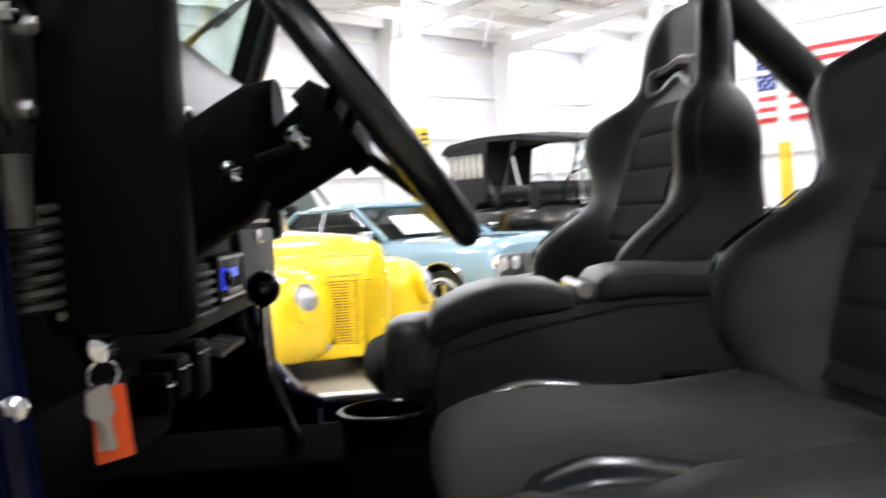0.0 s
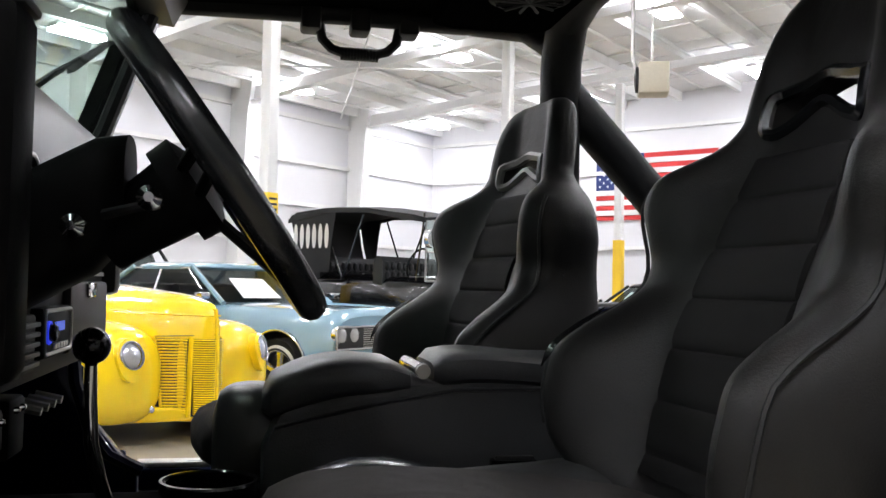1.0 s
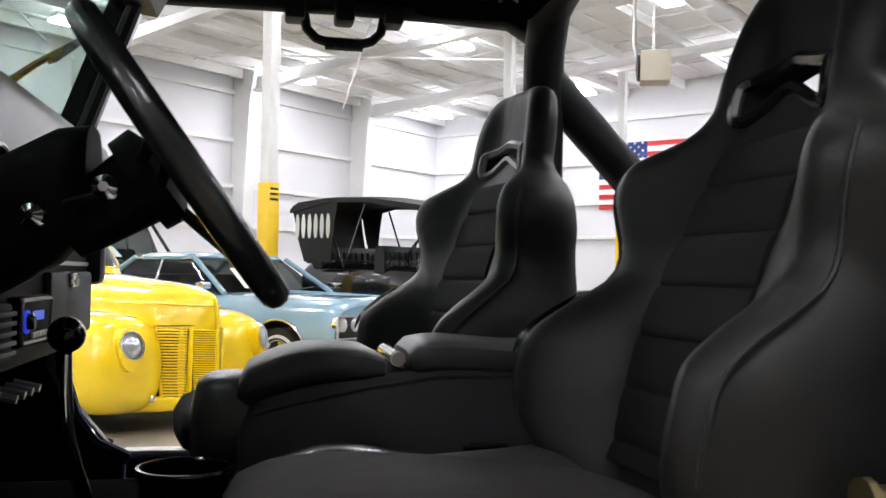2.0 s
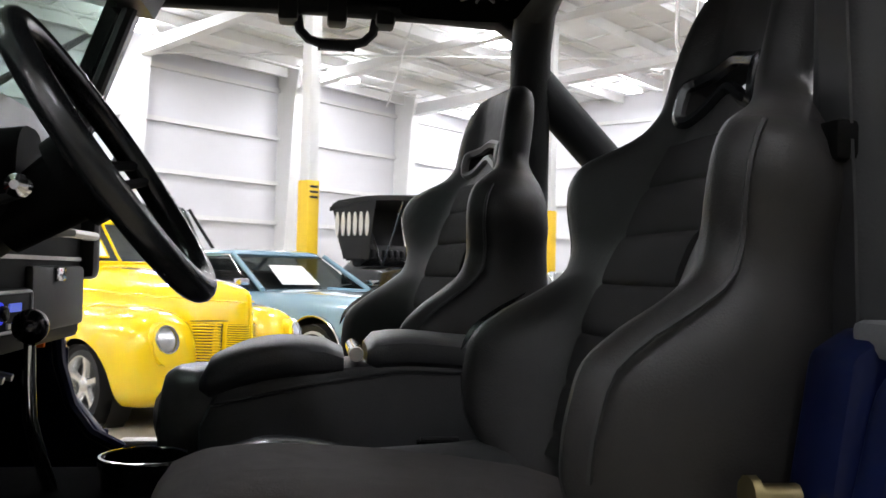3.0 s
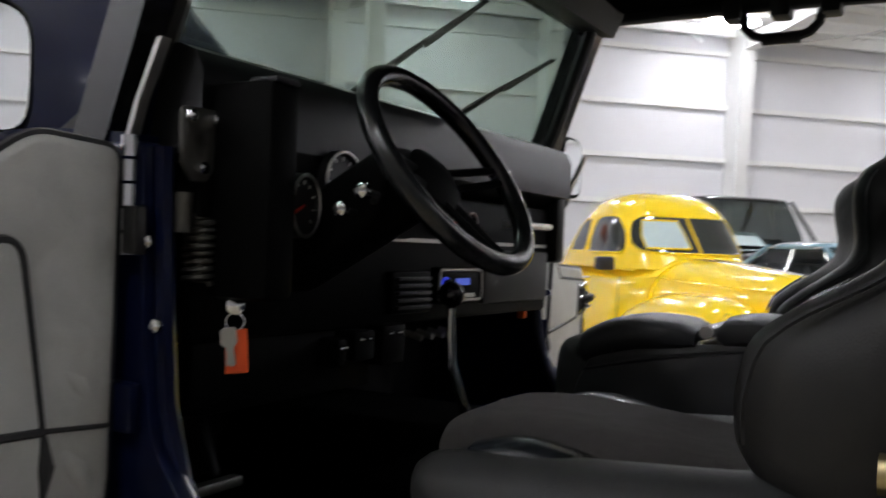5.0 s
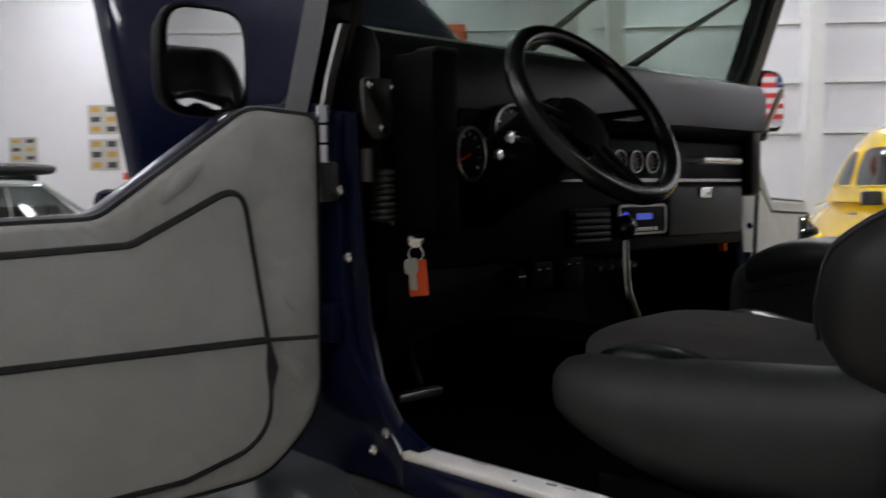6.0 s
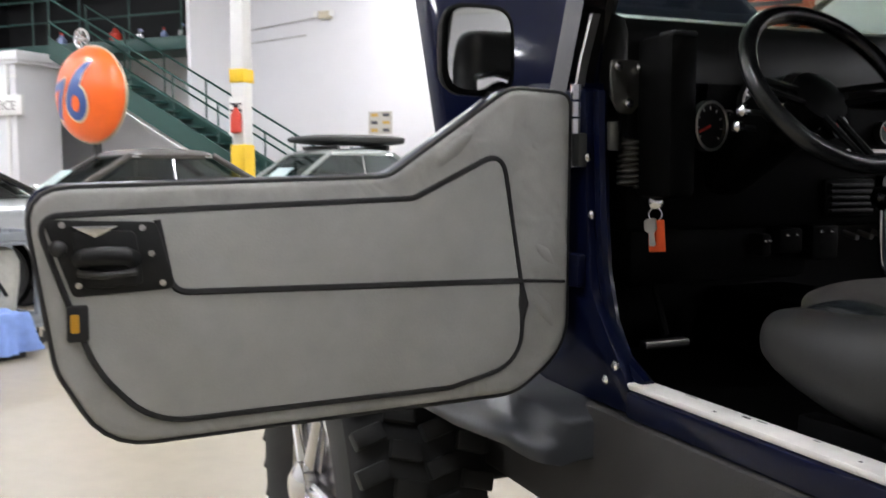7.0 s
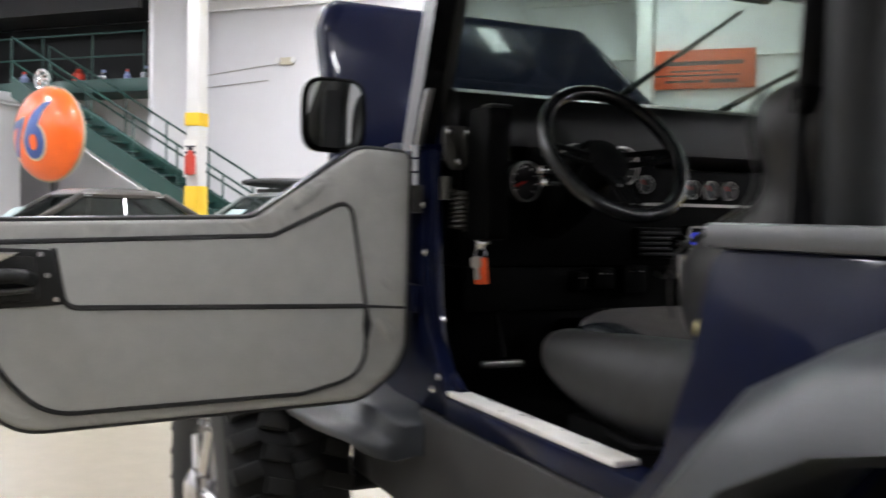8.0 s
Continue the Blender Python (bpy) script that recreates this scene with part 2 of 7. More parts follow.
bm = bmesh.new()
loft([[(x, W3 - 0.2, roof_z(W3)), (x, W1 + 0.2, roof_z(W1)), (x, W1 + 0.2, roof_z(W1) + 0.1), (x, W3 - 0.2, roof_z(W3) + 0.1)] for x in (W4 - 0.2, W2 + 0.2)], bm)
v = W3 + 0.7
while v < W1:
    z = roof_z(v)
    box(bm, W4, W2, v - 0.035, v + 0.035, z - 0.2, z)
    box(bm, W4, W2, v - 0.035, v + 0.06, z - 0.212, z - 0.2)
    v += 1.5
for k in range(18):
    u = W4 + 1.2 + k * 2.4
    loft([[(u - 0.03, q, roof_z(q) - 0.03), (u + 0.03, q, roof_z(q) - 0.03), (u + 0.03, q, roof_z(q)), (u - 0.03, q, roof_z(q))] for q in (W3, W1)], bm)
for u in (-2.2, 1.9, 6.0, 10.1, 14.2, 18.3):
    loft([[(u - 0.02, q, roof_z(q) - 0.2), (u + 0.02, q, roof_z(q) - 0.2), (u + 0.02, q, roof_z(q) - d), (u - 0.02, q, roof_z(q) - d)] for q, d in ((W3, 0.55), (8, 0.36), (12, 0.38), (W1 - 0.4, 0.52), (W1, 0.52))], bm)
    loft([[(u - 0.12, q, roof_z(q) - d), (u + 0.12, q, roof_z(q) - d), (u + 0.12, q, roof_z(q) - d - 0.02), (u - 0.12, q, roof_z(q) - d - 0.02)] for q, d in ((W3, 0.55), (8, 0.36), (12, 0.38), (W1 - 0.4, 0.52), (W1, 0.52))], bm)
# diagonal roof bracing rods
for u0 in (1.9, 10.1):
    tube([hv for hv in ((u0 + 0.2, W1 - 0.5, roof_z(W1) - 0.4), (u0 + 7.2, 8.2, roof_z(8.2) - 0.45))], 0.02, 6, bm=bm)
    tube([hv for hv in ((u0 + 7.2, W1 - 0.5, roof_z(W1) - 0.4), (u0 + 0.2, 8.2, roof_z(8.2) - 0.45))], 0.02, 6, bm=bm)
for k in range(22):
    v = -2.0 + k * 0.86
    if v < W1 - 0.4:
        tube([(-6.0, v, roof_z(v) - 0.1), (W2 - 0.3, v, roof_z(v) - 0.1)], 0.028, 5, bm=bm)
for k in range(14):
    u = -4.5 + k * 1.9
    tube([(u, 2.0, roof_z(2.0) - 0.06), (u, W1 - 0.4, roof_z(W1 - 0.4) - 0.06)], 0.016, 5, bm=bm)
ceiling = tagged(hall_part("ceiling", bm, CEIL), "white insulated metal roof with purlins, beams and rods", "ceiling", kind="structure")

# lamps under the roof
LAMP = glow("lamp_diffuser", (0.952, 0.96, 1.02), LAMP_STRENGTH)
made = None
for u in (-17.9, -12.5, -7.1, -1.7, 3.7, 9.1, 14.5, 19.9):
    for v in (-3.2, 1.2, 5.6, 10.0, 14.4):
        if u < -10 and v > 14:
            continue
        m = hall_matrix(u, v, roof_z(v) - 0.32)
        if made is None:
            made = thing("ceiling_light", "white rectangular high bay light hanging lit from the roof", "ceiling light", m, group="hall lights")
            part("housing", boxed(-0.5, 0.5, -0.125, 0.125, 0.0, 0.08, 0.012), STEEL, made)
            part("diffuser", boxed(-0.48, 0.48, -0.17, 0.17, -0.06, -0.002), LAMP, made, smooth=False)
            for q in (-0.5, 0.5):
                part("hanger", tube([(q * 0.8, 0, 0.08), (q * 0.8, 0, 0.31)], 0.006, 5), STEEL, made)
        else:
            copy_thing(made, m)

# round steel columns with painted guards
def hall_column(u, v, top, marks):
    c = thing("column", "white square steel column with yellow painted base guard", "column", hall_matrix(u, v, 0), group="hall columns", kind="structure")
    part("shaft", boxed(-0.09, 0.09, -0.09, 0.09, 0.0, roof_z(v) - 0.3, 0.02), STEEL, c)
    if marks:
        part("guard", boxed(-0.105, 0.105, -0.105, 0.105, 0.0, top, 0.02), YELLOW_MARK, c, "yellow painted guard")
        if marks == 2:
            for z in (top - 0.1, top - 0.17, top - 0.24):
                part("writing_bar", boxed(-0.07, 0.07, -0.109, -0.1055, z, z + 0.03), PIPING, c, "dark unreadable writing bar", smooth=False)
    return c


hall_column(8.22, 8.45, 2.42, 2)
hall_column(14.24, 8.5, 2.42, 1)
hall_column(19.09, 8.5, 2.35, 1)
hall_column(1.5, 8.5, 2.4, 1)
column_by_stairs = (-6.21, 7.53)
# the column by the stairs: two yellow bands with papers between
c = hall_column(*column_by_stairs, 1.5, 1)
part("band", boxed(-0.105, 0.105, -0.105, 0.105, 2.22, 2.38, 0.015), YELLOW_MARK, c, "yellow painted band")
PAPER = mat("white_paper", (0.8, 0.8, 0.78), 0.8, grain=0.03)
RED = mat("red_enamel", (0.55, 0.04, 0.02), 0.4)
ORANGE = mat("orange_enamel", (0.85, 0.13, 0.012), 0.3, coat=0.4, broad=0.1, scale=14)
GREEN = mat("green_steel_paint", (0.008, 0.045, 0.037), 0.45)
MEZ_SHADE = mat("mezzanine_shade", (0.009, 0.009, 0.01), 0.8)
INK = mat("printed_ink", (0.05, 0.05, 0.06), 0.7)
part("notice", boxed(-0.1, 0.1, -0.12, -0.108, 1.6, 2.05), PAPER, c, "white notice paper", smooth=False)
part("notice_bar", boxed(-0.08, 0.08, -0.125, -0.121, 1.96, 1.98), INK, c, smooth=False)
part("notice_bar", boxed(-0.08, 0.08, -0.125, -0.121, 1.88, 1.91), INK, c, smooth=False)
fe = thing("fire_extinguisher", "small red fire extinguisher hung on the column", "extinguisher", hall_matrix(column_by_stairs[0] + 0.05, column_by_stairs[1] - 0.19, 1.62))
part("bottle", lathe([(0.03, 0.0), (0.065, 0.02), (0.065, 0.22), (0.03, 0.27), (0.02, 0.3)]), RED, fe)
part("valve", boxed(-0.03, 0.03, -0.02, 0.02, 0.3, 0.34, 0.008), PIPING, fe)
part("bracket", boxed(-0.02, 0.02, 0.055, 0.1, 0.05, 0.2), STEEL_BARE, fe)

# flag on the end wall
FLAG_RED, FLAG_WHITE, FLAG_BLUE = mat("flag_red", (0.5, 0.03, 0.03), 0.8, broad=0.15), mat("flag_white", (0.8, 0.8, 0.8), 0.8), mat("flag_blue", (0.02, 0.035, 0.14), 0.8)
flag = thing("flag", "large red, white and blue striped flag hung on the wall", "flag", None)
flag.matrix_world = hall_matrix(W2 - 0.06, 10.5, 3.03)
FL, FH = 3.3, 1.74
for k in range(13):
    z0 = FH * k / 13
    x0 = 1.36 if k > 5 else 0.0
    n = 12
    rows = [[(0.012 * math.sin(3 * y), -y, z0 + 0.006), (0.012 * math.sin(3 * y), -y, z0 + FH / 13 - 0.006), (0.012 * math.sin(3 * y) + 0.01, -y, z0 + FH / 13 - 0.006), (0.012 * math.sin(3 * y) + 0.01, -y, z0 + 0.006)] for y in [x0 + (FL - x0) * q / n for q in range(n + 1)]]
    part("stripe", loft(rows), FLAG_RED if k % 2 == 0 else FLAG_WHITE, flag, smooth=False)
part("canton", boxed(-0.014, 0.01, -1.355, 0.0, FH * 6 / 13, FH), FLAG_BLUE, flag, "dark blue field", smooth=False)
star = bmesh.new()
ring = [star.verts.new((-0.018, math.sin(q * math.pi / 5) * (0.045 if q % 2 == 0 else 0.018), math.cos(q * math.pi / 5) * (0.045 if q % 2 == 0 else 0.018))) for q in range(10)]
star.faces.new(ring)
bmesh.ops.solidify(star, geom=star.faces[:], thickness=0.003)
first = part("star", star, FLAG_WHITE, flag, smooth=False)
for r in range(9):
    for q in range(6 if r % 2 == 0 else 5):
        o = first if r == 0 and q == 0 else new("star", first.data)
        o.parent = flag
        o.location = (0, -(0.11 + q * 0.225 + (0.112 if r % 2 else 0)), FH * 6 / 13 + 0.1 + r * 0.1)

# orange banner on the long wall
ban = thing("banner", "orange sign board with dark unreadable lettering on wall", "sign", hall_matrix(-2.36, W1 - 0.1, 3.66))
part("board", boxed(0.0, 2.1, -0.03, 0.09, 0.0, 0.71, 0.006), mat("orange_board", (0.5, 0.09, 0.03), 0.6), ban)
for k, (a, b, z, h) in enumerate(((0.5, 1.9, 0.42, 0.08), (0.6, 1.5, 0.3, 0.03), (0.2, 1.85, 0.22, 0.03), (0.5, 1.2, 0.1, 0.05), (1.3, 1.8, 0.09, 0.07))):
    part("writing_bar", boxed(a, b, -0.035, -0.031, z, z + h), INK, ban, smooth=False)

# papers and a lamp on the wall
for (u, z, w, h, cat) in ((-9.07, 1.96, 0.56, 0.48, 1), (-7.5, 2.47, 0.6, 0.56, 0), (-7.5, 1.78, 0.6, 0.6, 0)):
    pic = thing("wall_poster", "small pale printed poster fixed to white wall", "poster", hall_matrix(u, W1 - 0.012, z), group="wall posters")
    part("sheet", boxed(0, w, -0.01, 0.0, 0, h), mat("aged_poster_paper", (0.42, 0.4, 0.36), 0.7, grain=0.25, scale=14), pic, smooth=False)
    for q in range(3):
        for r in range(2):
            part("picture_block", boxed(0.06 + r * w / 2, w / 2 - 0.06 + r * w / 2, -0.014, -0.0105, 0.05 + q * h / 3, h / 3 * (q + 1) - 0.04), INK if (q + r) % 2 else mat("ochre_print", (0.45, 0.28, 0.06), 0.7), pic, smooth=False)
red = thing("wall_sign", "small red sign plate fixed low on wall", "sign", hall_matrix(-6.85, W1 - 0.012, 1.6))
part("plate", boxed(0, 0.45, -0.012, 0.0, 0, 0.13, 0.004), RED, red)
em = thing("emergency_lamp", "beige emergency lamp with twin heads on wall", "wall lamp", hall_matrix(-10.1, W1 - 0.01, 4.46))
part("case", boxed(-0.16, 0.16, -0.09, 0.0, 0.0, 0.16, 0.015), mat("beige_plastic", (0.55, 0.5, 0.38), 0.5), em)
for q in (-0.2, 0.2):
    part("lamp_head", lathe([(0.03, 0), (0.07, -0.06), (0.07, -0.08)], "y", 14, m=pose(q, -0.03, 0.1)), STEEL, em)
cond = tagged(hall_part("conduit", tube([(-12.3, W1 - 0.03, 4.3), (-10.3, W1 - 0.03, 4.5)], 0.012, 6), STEEL_BARE), "thin grey metal conduit along the wall", "conduit")
cond = tagged(hall_part("conduit", tube([(-12.3, W1 - 0.03, 4.02), (-10.6, W1 - 0.03, 4.14)], 0.012, 6), STEEL_BARE), "thin grey metal conduit along the wall", "conduit")

# unit heater
ht = thing("unit_heater", "beige box heater hanging under the roof", "heater", pose(5.85, 12.22, 4.14, rz=-20))
part("case", boxed(-0.2, 0.24, -0.22, 0.22, 0.0, 0.46, 0.015), mat("beige_enamel", (0.5, 0.46, 0.36), 0.5), ht)
part("fan_guard", lathe([(0.2, 0.0), (0.19, -0.04), (0.05, -0.06)], "x", 18, m=pose(-0.2, 0, 0.23)), PIPING, ht)
part("pipe", tube([(-0.22, 0.1, 0.4), (-0.28, 0.1, 0.6), (-0.28, 0.1, 2.2)], 0.03, 8), STEEL_BARE, ht)
for q in (-0.15, 0.15):
    part("hanger", tube([(0.0, q, 0.46), (0.0, q, 2.2)], 0.008, 6), STEEL_BARE, ht)

# mezzanine with a dark deck, office block below, green stairs
mez = thing("mezzanine", "open mezzanine with panels darkened for shade, green steel edge beam", "mezzanine", hall_matrix(0, 0), kind="structure")
part("deck", boxed(W4, -12.3, 14.2, W1, 3.83, 3.96), GREEN, mez, smooth=False)
# near-black panels: the unlit depth above the deck is put into their colour
part("back_panel", boxed(W4, -12.3, W1 - 0.12, W1 - 0.02, 3.96, 5.61), MEZ_SHADE, mez, smooth=False)
part("side_panel", boxed(-12.38, -12.3, 14.25, W1 - 0.13, 3.96, 5.61), MEZ_SHADE, mez, smooth=False)
part("end_panel", boxed(W4 + 0.01, W4 + 0.08, 13.9, W1 - 0.13, 3.96, 5.72), MEZ_SHADE, mez, smooth=False)
# fascia added to screen off the lit ceiling above
part("fascia", boxed(W4 + 0.09, -12.38, 13.86, 13.95, 5.42, roof_z(14.0) - 0.005), MEZ_SHADE, mez, smooth=False)
part("return_wall", boxed(-12.299, -12.2, 14.06, W1 - 0.005, 0.0, EAVE), WALL, mez, smooth=False)
part("edge_beam", boxed(W4, -12.3, 14.1, 14.2, 3.72, 4.0, 0.01), GREEN, mez)
part("roof_panel", boxed(W4 + 0.09, -12.38, 14.0, W1 - 0.13, 5.62, 5.72), MEZ_SHADE, mez, smooth=False)
for k in range(5):
    u = -12.5 - k * 1.4
    part("rail_post", tube([(u, 14.15, 4.0), (u, 14.15, 5.0)], 0.02, 6), GREEN, mez)
for z in (4.5, 5.0):
    part("rail", tube([(-12.5, 14.15, z), (W4 + 0.2, 14.15, z)], 0.02, 6), GREEN, mez)
JAR = (mat("chrome_clutter", (0.6, 0.6, 0.62), 0.2, metal=1.0), mat("blue_white_can", (0.25, 0.3, 0.5), 0.4), RED, mat("black_clutter", (0.02, 0.02, 0.02), 0.4))
for k, (u, r, h) in enumerate(((-12.75, 0.09, 0.3), (-13.25, 0.07, 0.25), (-14.6, 0.13, 0.35), (-15.4, 0.08, 0.35), (-13.9, 0.12, 0.25), (-16.2, 0.1, 0.3))):
    j = thing("storage_can", "old metal can standing on the dark mezzanine", "can", hall_matrix(u, 14.5, 3.96), group="mezzanine clutter")
    part("can", lathe([(r * 0.9, 0), (r, 0.02), (r, h * 0.7), (r * 0.5, h * 0.85), (r * 0.4, h)], sides=14), JAR[k % 4], j)
    part("cap", lathe([(r * 0.42, h), (r * 0.42, h + 0.05), (r * 0.2, h + 0.06)], sides=12), JAR[(k + 1) % 4], j)
off = thing("office_block", "low white block-built office under the mezzanine", "office", hall_matrix(0, 0), kind="structure")
part("wall", boxed(W4, -15.9, 12.9, 14.1, 0, 3.45), WALL, off, smooth=False)
part("cornice", boxed(W4, -15.75, 12.82, 14.09, 3.45, 3.52, 0.02), WALL, off)
part("cornice", boxed(W4, -15.7, 12.77, 14.09, 3.52, 3.72, 0.02), WALL, off)
part("trim", boxed(W4, -15.84, 12.86, 12.9, 3.16, 3.22), STEEL, off)
part("downpipe", tube([(-16.1, 12.86, 3.45), (-16.1, 12.86, 0)], 0.04, 8), STEEL, off)
stairs = thing("staircase", "green steel staircase with pipe handrails to mezzanine", "stairs", hall_matrix(0, 0))
A, B = (-15.0, 3.72), (-8.6, 0.28)
for v0 in (12.98, 14.0):
    part("stringer", loft([[(u, v0, z - 0.2), (u, v0 + 0.04, z - 0.2), (u, v0 + 0.04, z + 0.24), (u, v0, z + 0.24)] for u, z in (A, B)]), GREEN, stairs, smooth=False)
    for h in (0.55, 1.05):
        part("handrail", tube([(A[0], v0 + 0.02, A[1] + h), (B[0], v0 + 0.02, B[1] + h)], 0.025, 6), GREEN, stairs)
    for k in range(7):
        f = k / 6
        u, z = A[0] + (B[0] - A[0]) * f, A[1] + (B[1] - A[1]) * f
        part("baluster", tube([(u, v0 + 0.02, z + 0.1), (u, v0 + 0.02, z + 1.05)], 0.02, 6), GREEN, stairs)
for k in range(20):
    f = (k + 0.5) / 20
    u, z = A[0] + (B[0] - A[0]) * f, A[1] + (B[1] - A[1]) * f
    part("tread", boxed(u - 0.14, u + 0.14, 13.02, 14.0, z - 0.02, z + 0.02), GREEN, stairs, smooth=False)
part("soffit_panel", loft([[(u, 13.03, z - 0.32), (u, 13.99, z - 0.32), (u, 13.99, z - 0.29), (u, 13.03, z - 0.29)] for u, z in ((-13.4, 2.86), (-9.4, 0.71))]), STEEL, stairs, smooth=False)
sv = thing("service_sign", "white box sign with grey capital letters on office", "sign", hall_matrix(-16.85, 12.88, 2.36))
part("case", boxed(0, 1.22, -0.1, 0.0, 0, 0.43, 0.015), STEEL, sv)
tx = bpy.data.curves.new("lettering", "FONT")
tx.body, tx.size, tx.extrude = "SERVICE", 0.28, 0.003
tx.materials.append(mat("sign_grey_ink", (0.12, 0.12, 0.12), 0.6))
to = new("lettering", tx)
to.parent, to.location, to.rotation_euler = sv, (0.04, -0.104, 0.11), (radians(90), 0, 0)

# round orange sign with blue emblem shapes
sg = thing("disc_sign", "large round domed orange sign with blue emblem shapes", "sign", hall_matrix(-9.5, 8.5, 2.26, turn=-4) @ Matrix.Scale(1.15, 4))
part("disc", lathe([(0.585, 0.05), (0.59, 0.0), (0.56, -0.06), (0.45, -0.13), (0.3, -0.175), (0.15, -0.2), (0.02, -0.205)], "y", 40), ORANGE, sg)
part("rim", tube([(0.59 * math.cos(a), 0.02, 0.59 * math.sin(a)) for a in [k * math.tau / 40 for k in range(40)]], 0.02, 8, closed=True), mat("cream_rim", (0.4, 0.32, 0.22), 0.5), sg)
SIGN_BLUE, SIGN_CREAM = mat("sign_blue", (0.03, 0.08, 0.28), 0.35, coat=0.3), mat("sign_cream", (0.75, 0.6, 0.4), 0.4)


def dome_y(r):
    return -0.207 + 0.15 * (r / 0.56) ** 2.1


def dome_shape(name, pts, lift, material):
    bm = bmesh.new()
    f = bm.faces.new([bm.verts.new((x, 0, z)) for x, z in pts])
    bmesh.ops.triangulate(bm, faces=[f])
    bmesh.ops.subdivide_edges(bm, edges=bm.edges[:], cuts=3, use_grid_fill=True)
    for w in bm.verts:
        w.co.y = dome_y(math.hypot(w.co.x, w.co.z)) - lift
    bmesh.ops.recalc_face_normals(bm, faces=bm.faces)
    part(name, bm, material, sg, smooth=True)


def blob(cx, cz, rx, rz, n=20):
    return [(cx + rx * math.cos(k * math.tau / n), cz + rz * math.sin(k * math.tau / n)) for k in range(n)]


STEM = [(-0.2, -0.1), (-0.15, 0.08), (-0.05, 0.25), (0.07, 0.36), (0.2, 0.39), (0.1, 0.25), (0.05, 0.1), (-0.02, -0.02)]
HOOK = [(-0.5, 0.13), (-0.22, 0.2), (-0.22, 0.12), (-0.3, -0.08), (-0.35, -0.31), (-0.46, -0.28), (-0.4, -0.08), (-0.34, 0.07), (-0.5, 0.03)]


def grown(pts, k):
    cx, cz = sum(p[0] for p in pts) / len(pts), sum(p[1] for p in pts) / len(pts)
    return [(cx + (x - cx) * k, cz + (z - cz) * k) for x, z in pts]


dome_shape("emblem_edge", blob(-0.02, -0.11, 0.205, 0.24, 28), 0.012, SIGN_CREAM)
dome_shape("emblem_edge", grown(STEM, 1.14), 0.012, SIGN_CREAM)
dome_shape("emblem_edge", grown(HOOK, 1.1), 0.012, SIGN_CREAM)
dome_shape("emblem", blob(-0.02, -0.11, 0.178, 0.212, 28), 0.018, SIGN_BLUE)
dome_shape("emblem", STEM, 0.018, SIGN_BLUE)
dome_shape("emblem", HOOK, 0.018, SIGN_BLUE)
dome_shape("emblem", blob(-0.015, -0.12, 0.072, 0.1), 0.024, ORANGE)
part("stand", boxed(-0.04, 0.04, 0.06, 0.12, -1.965, 0.3), PIPING, sg)
part("foot", boxed(-0.4, 0.4, -0.2, 0.4, -1.965, -1.92, 0.01), PIPING, sg)
orn = part("wire_ornament", tube([(-0.13 + 0.115 * math.cos(a), 0.0, 0.69 + 0.115 * math.sin(a)) for a in [k * math.tau / 28 for k in range(28)]], 0.016, 8, closed=True), CHROME, sg, "chrome wire wheel ornament")
for k in range(9):
    a = k * math.tau / 9
    part("wire", tube([(-0.13, -0.03, 0.69), (-0.13 + 0.112 * math.cos(a), 0.0, 0.69 + 0.112 * math.sin(a))], 0.007, 5), CHROME, orn)
part("hub", lathe([(0.03, 0.03), (0.035, -0.03), (0.01, -0.05)], "y", 12, m=pose(-0.13, 0, 0.69)), CHROME, orn)


# ---- the jeep ----
jeep = thing("jeep", "lifted navy blue open jeep with doors and hood open", "car", pose(0, 0, 0))
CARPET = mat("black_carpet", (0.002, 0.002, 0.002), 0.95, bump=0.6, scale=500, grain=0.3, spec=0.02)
ROCKER = mat("charcoal_rocker_liner", (0.035, 0.034, 0.034), 0.7, bump=0.5, scale=350, grain=0.2)
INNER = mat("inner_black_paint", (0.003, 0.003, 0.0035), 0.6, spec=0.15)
MIRROR = mat("mirror_silver", (0.85, 0.87, 0.87), 0.02, metal=1.0, grain=0.0, broad=0.0)
GREY_PLASTIC = mat("grey_dash_plastic", (0.016, 0.016, 0.016), 0.5, bump=0.2, scale=250, spec=0.25)
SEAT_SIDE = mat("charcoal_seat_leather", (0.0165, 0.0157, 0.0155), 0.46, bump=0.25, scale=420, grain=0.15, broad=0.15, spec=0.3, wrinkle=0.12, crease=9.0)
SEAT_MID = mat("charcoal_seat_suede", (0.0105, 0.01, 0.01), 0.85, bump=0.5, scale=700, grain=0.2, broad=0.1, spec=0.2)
# grey paints the highlight on the far seat's slot; the driver's edging stays black
SEAT_EDGE_LIT = mat("lit_grey_seat_edging", (0.17, 0.17, 0.17), 0.4)
# cushion suede and leather paler than the backrest's: light they catch is coloured in
CUSHION_CLOTH_LIT = mat("lit_brown_grey_cushion_suede", (0.046, 0.0425, 0.041), 0.85, bump=0.5, scale=500, grain=0.25, broad=0.2, spec=0.2, wrinkle=0.35, crease=11.0)
CUSHION_SIDE_LIT = mat("lit_charcoal_cushion_leather", (0.028, 0.0285, 0.029), 0.5, bump=0.25, scale=420, grain=0.15, broad=0.15, spec=0.32, wrinkle=0.15, crease=9.0)
ROOF_CLOTH = mat("black_top_cloth", (0.004, 0.004, 0.004), 1.0, bump=0.4, scale=400, spec=0.0)
HOOP_PAD = mat("charcoal_hoop_padding", (0.02, 0.021, 0.022), 0.6, bump=0.3, scale=300, spec=0.3)
WHEEL_LEATHER = mat("glossy_wheel_leather", (0.009, 0.0098, 0.0105), 0.24, bump=0.1, scale=300, spec=0.5)
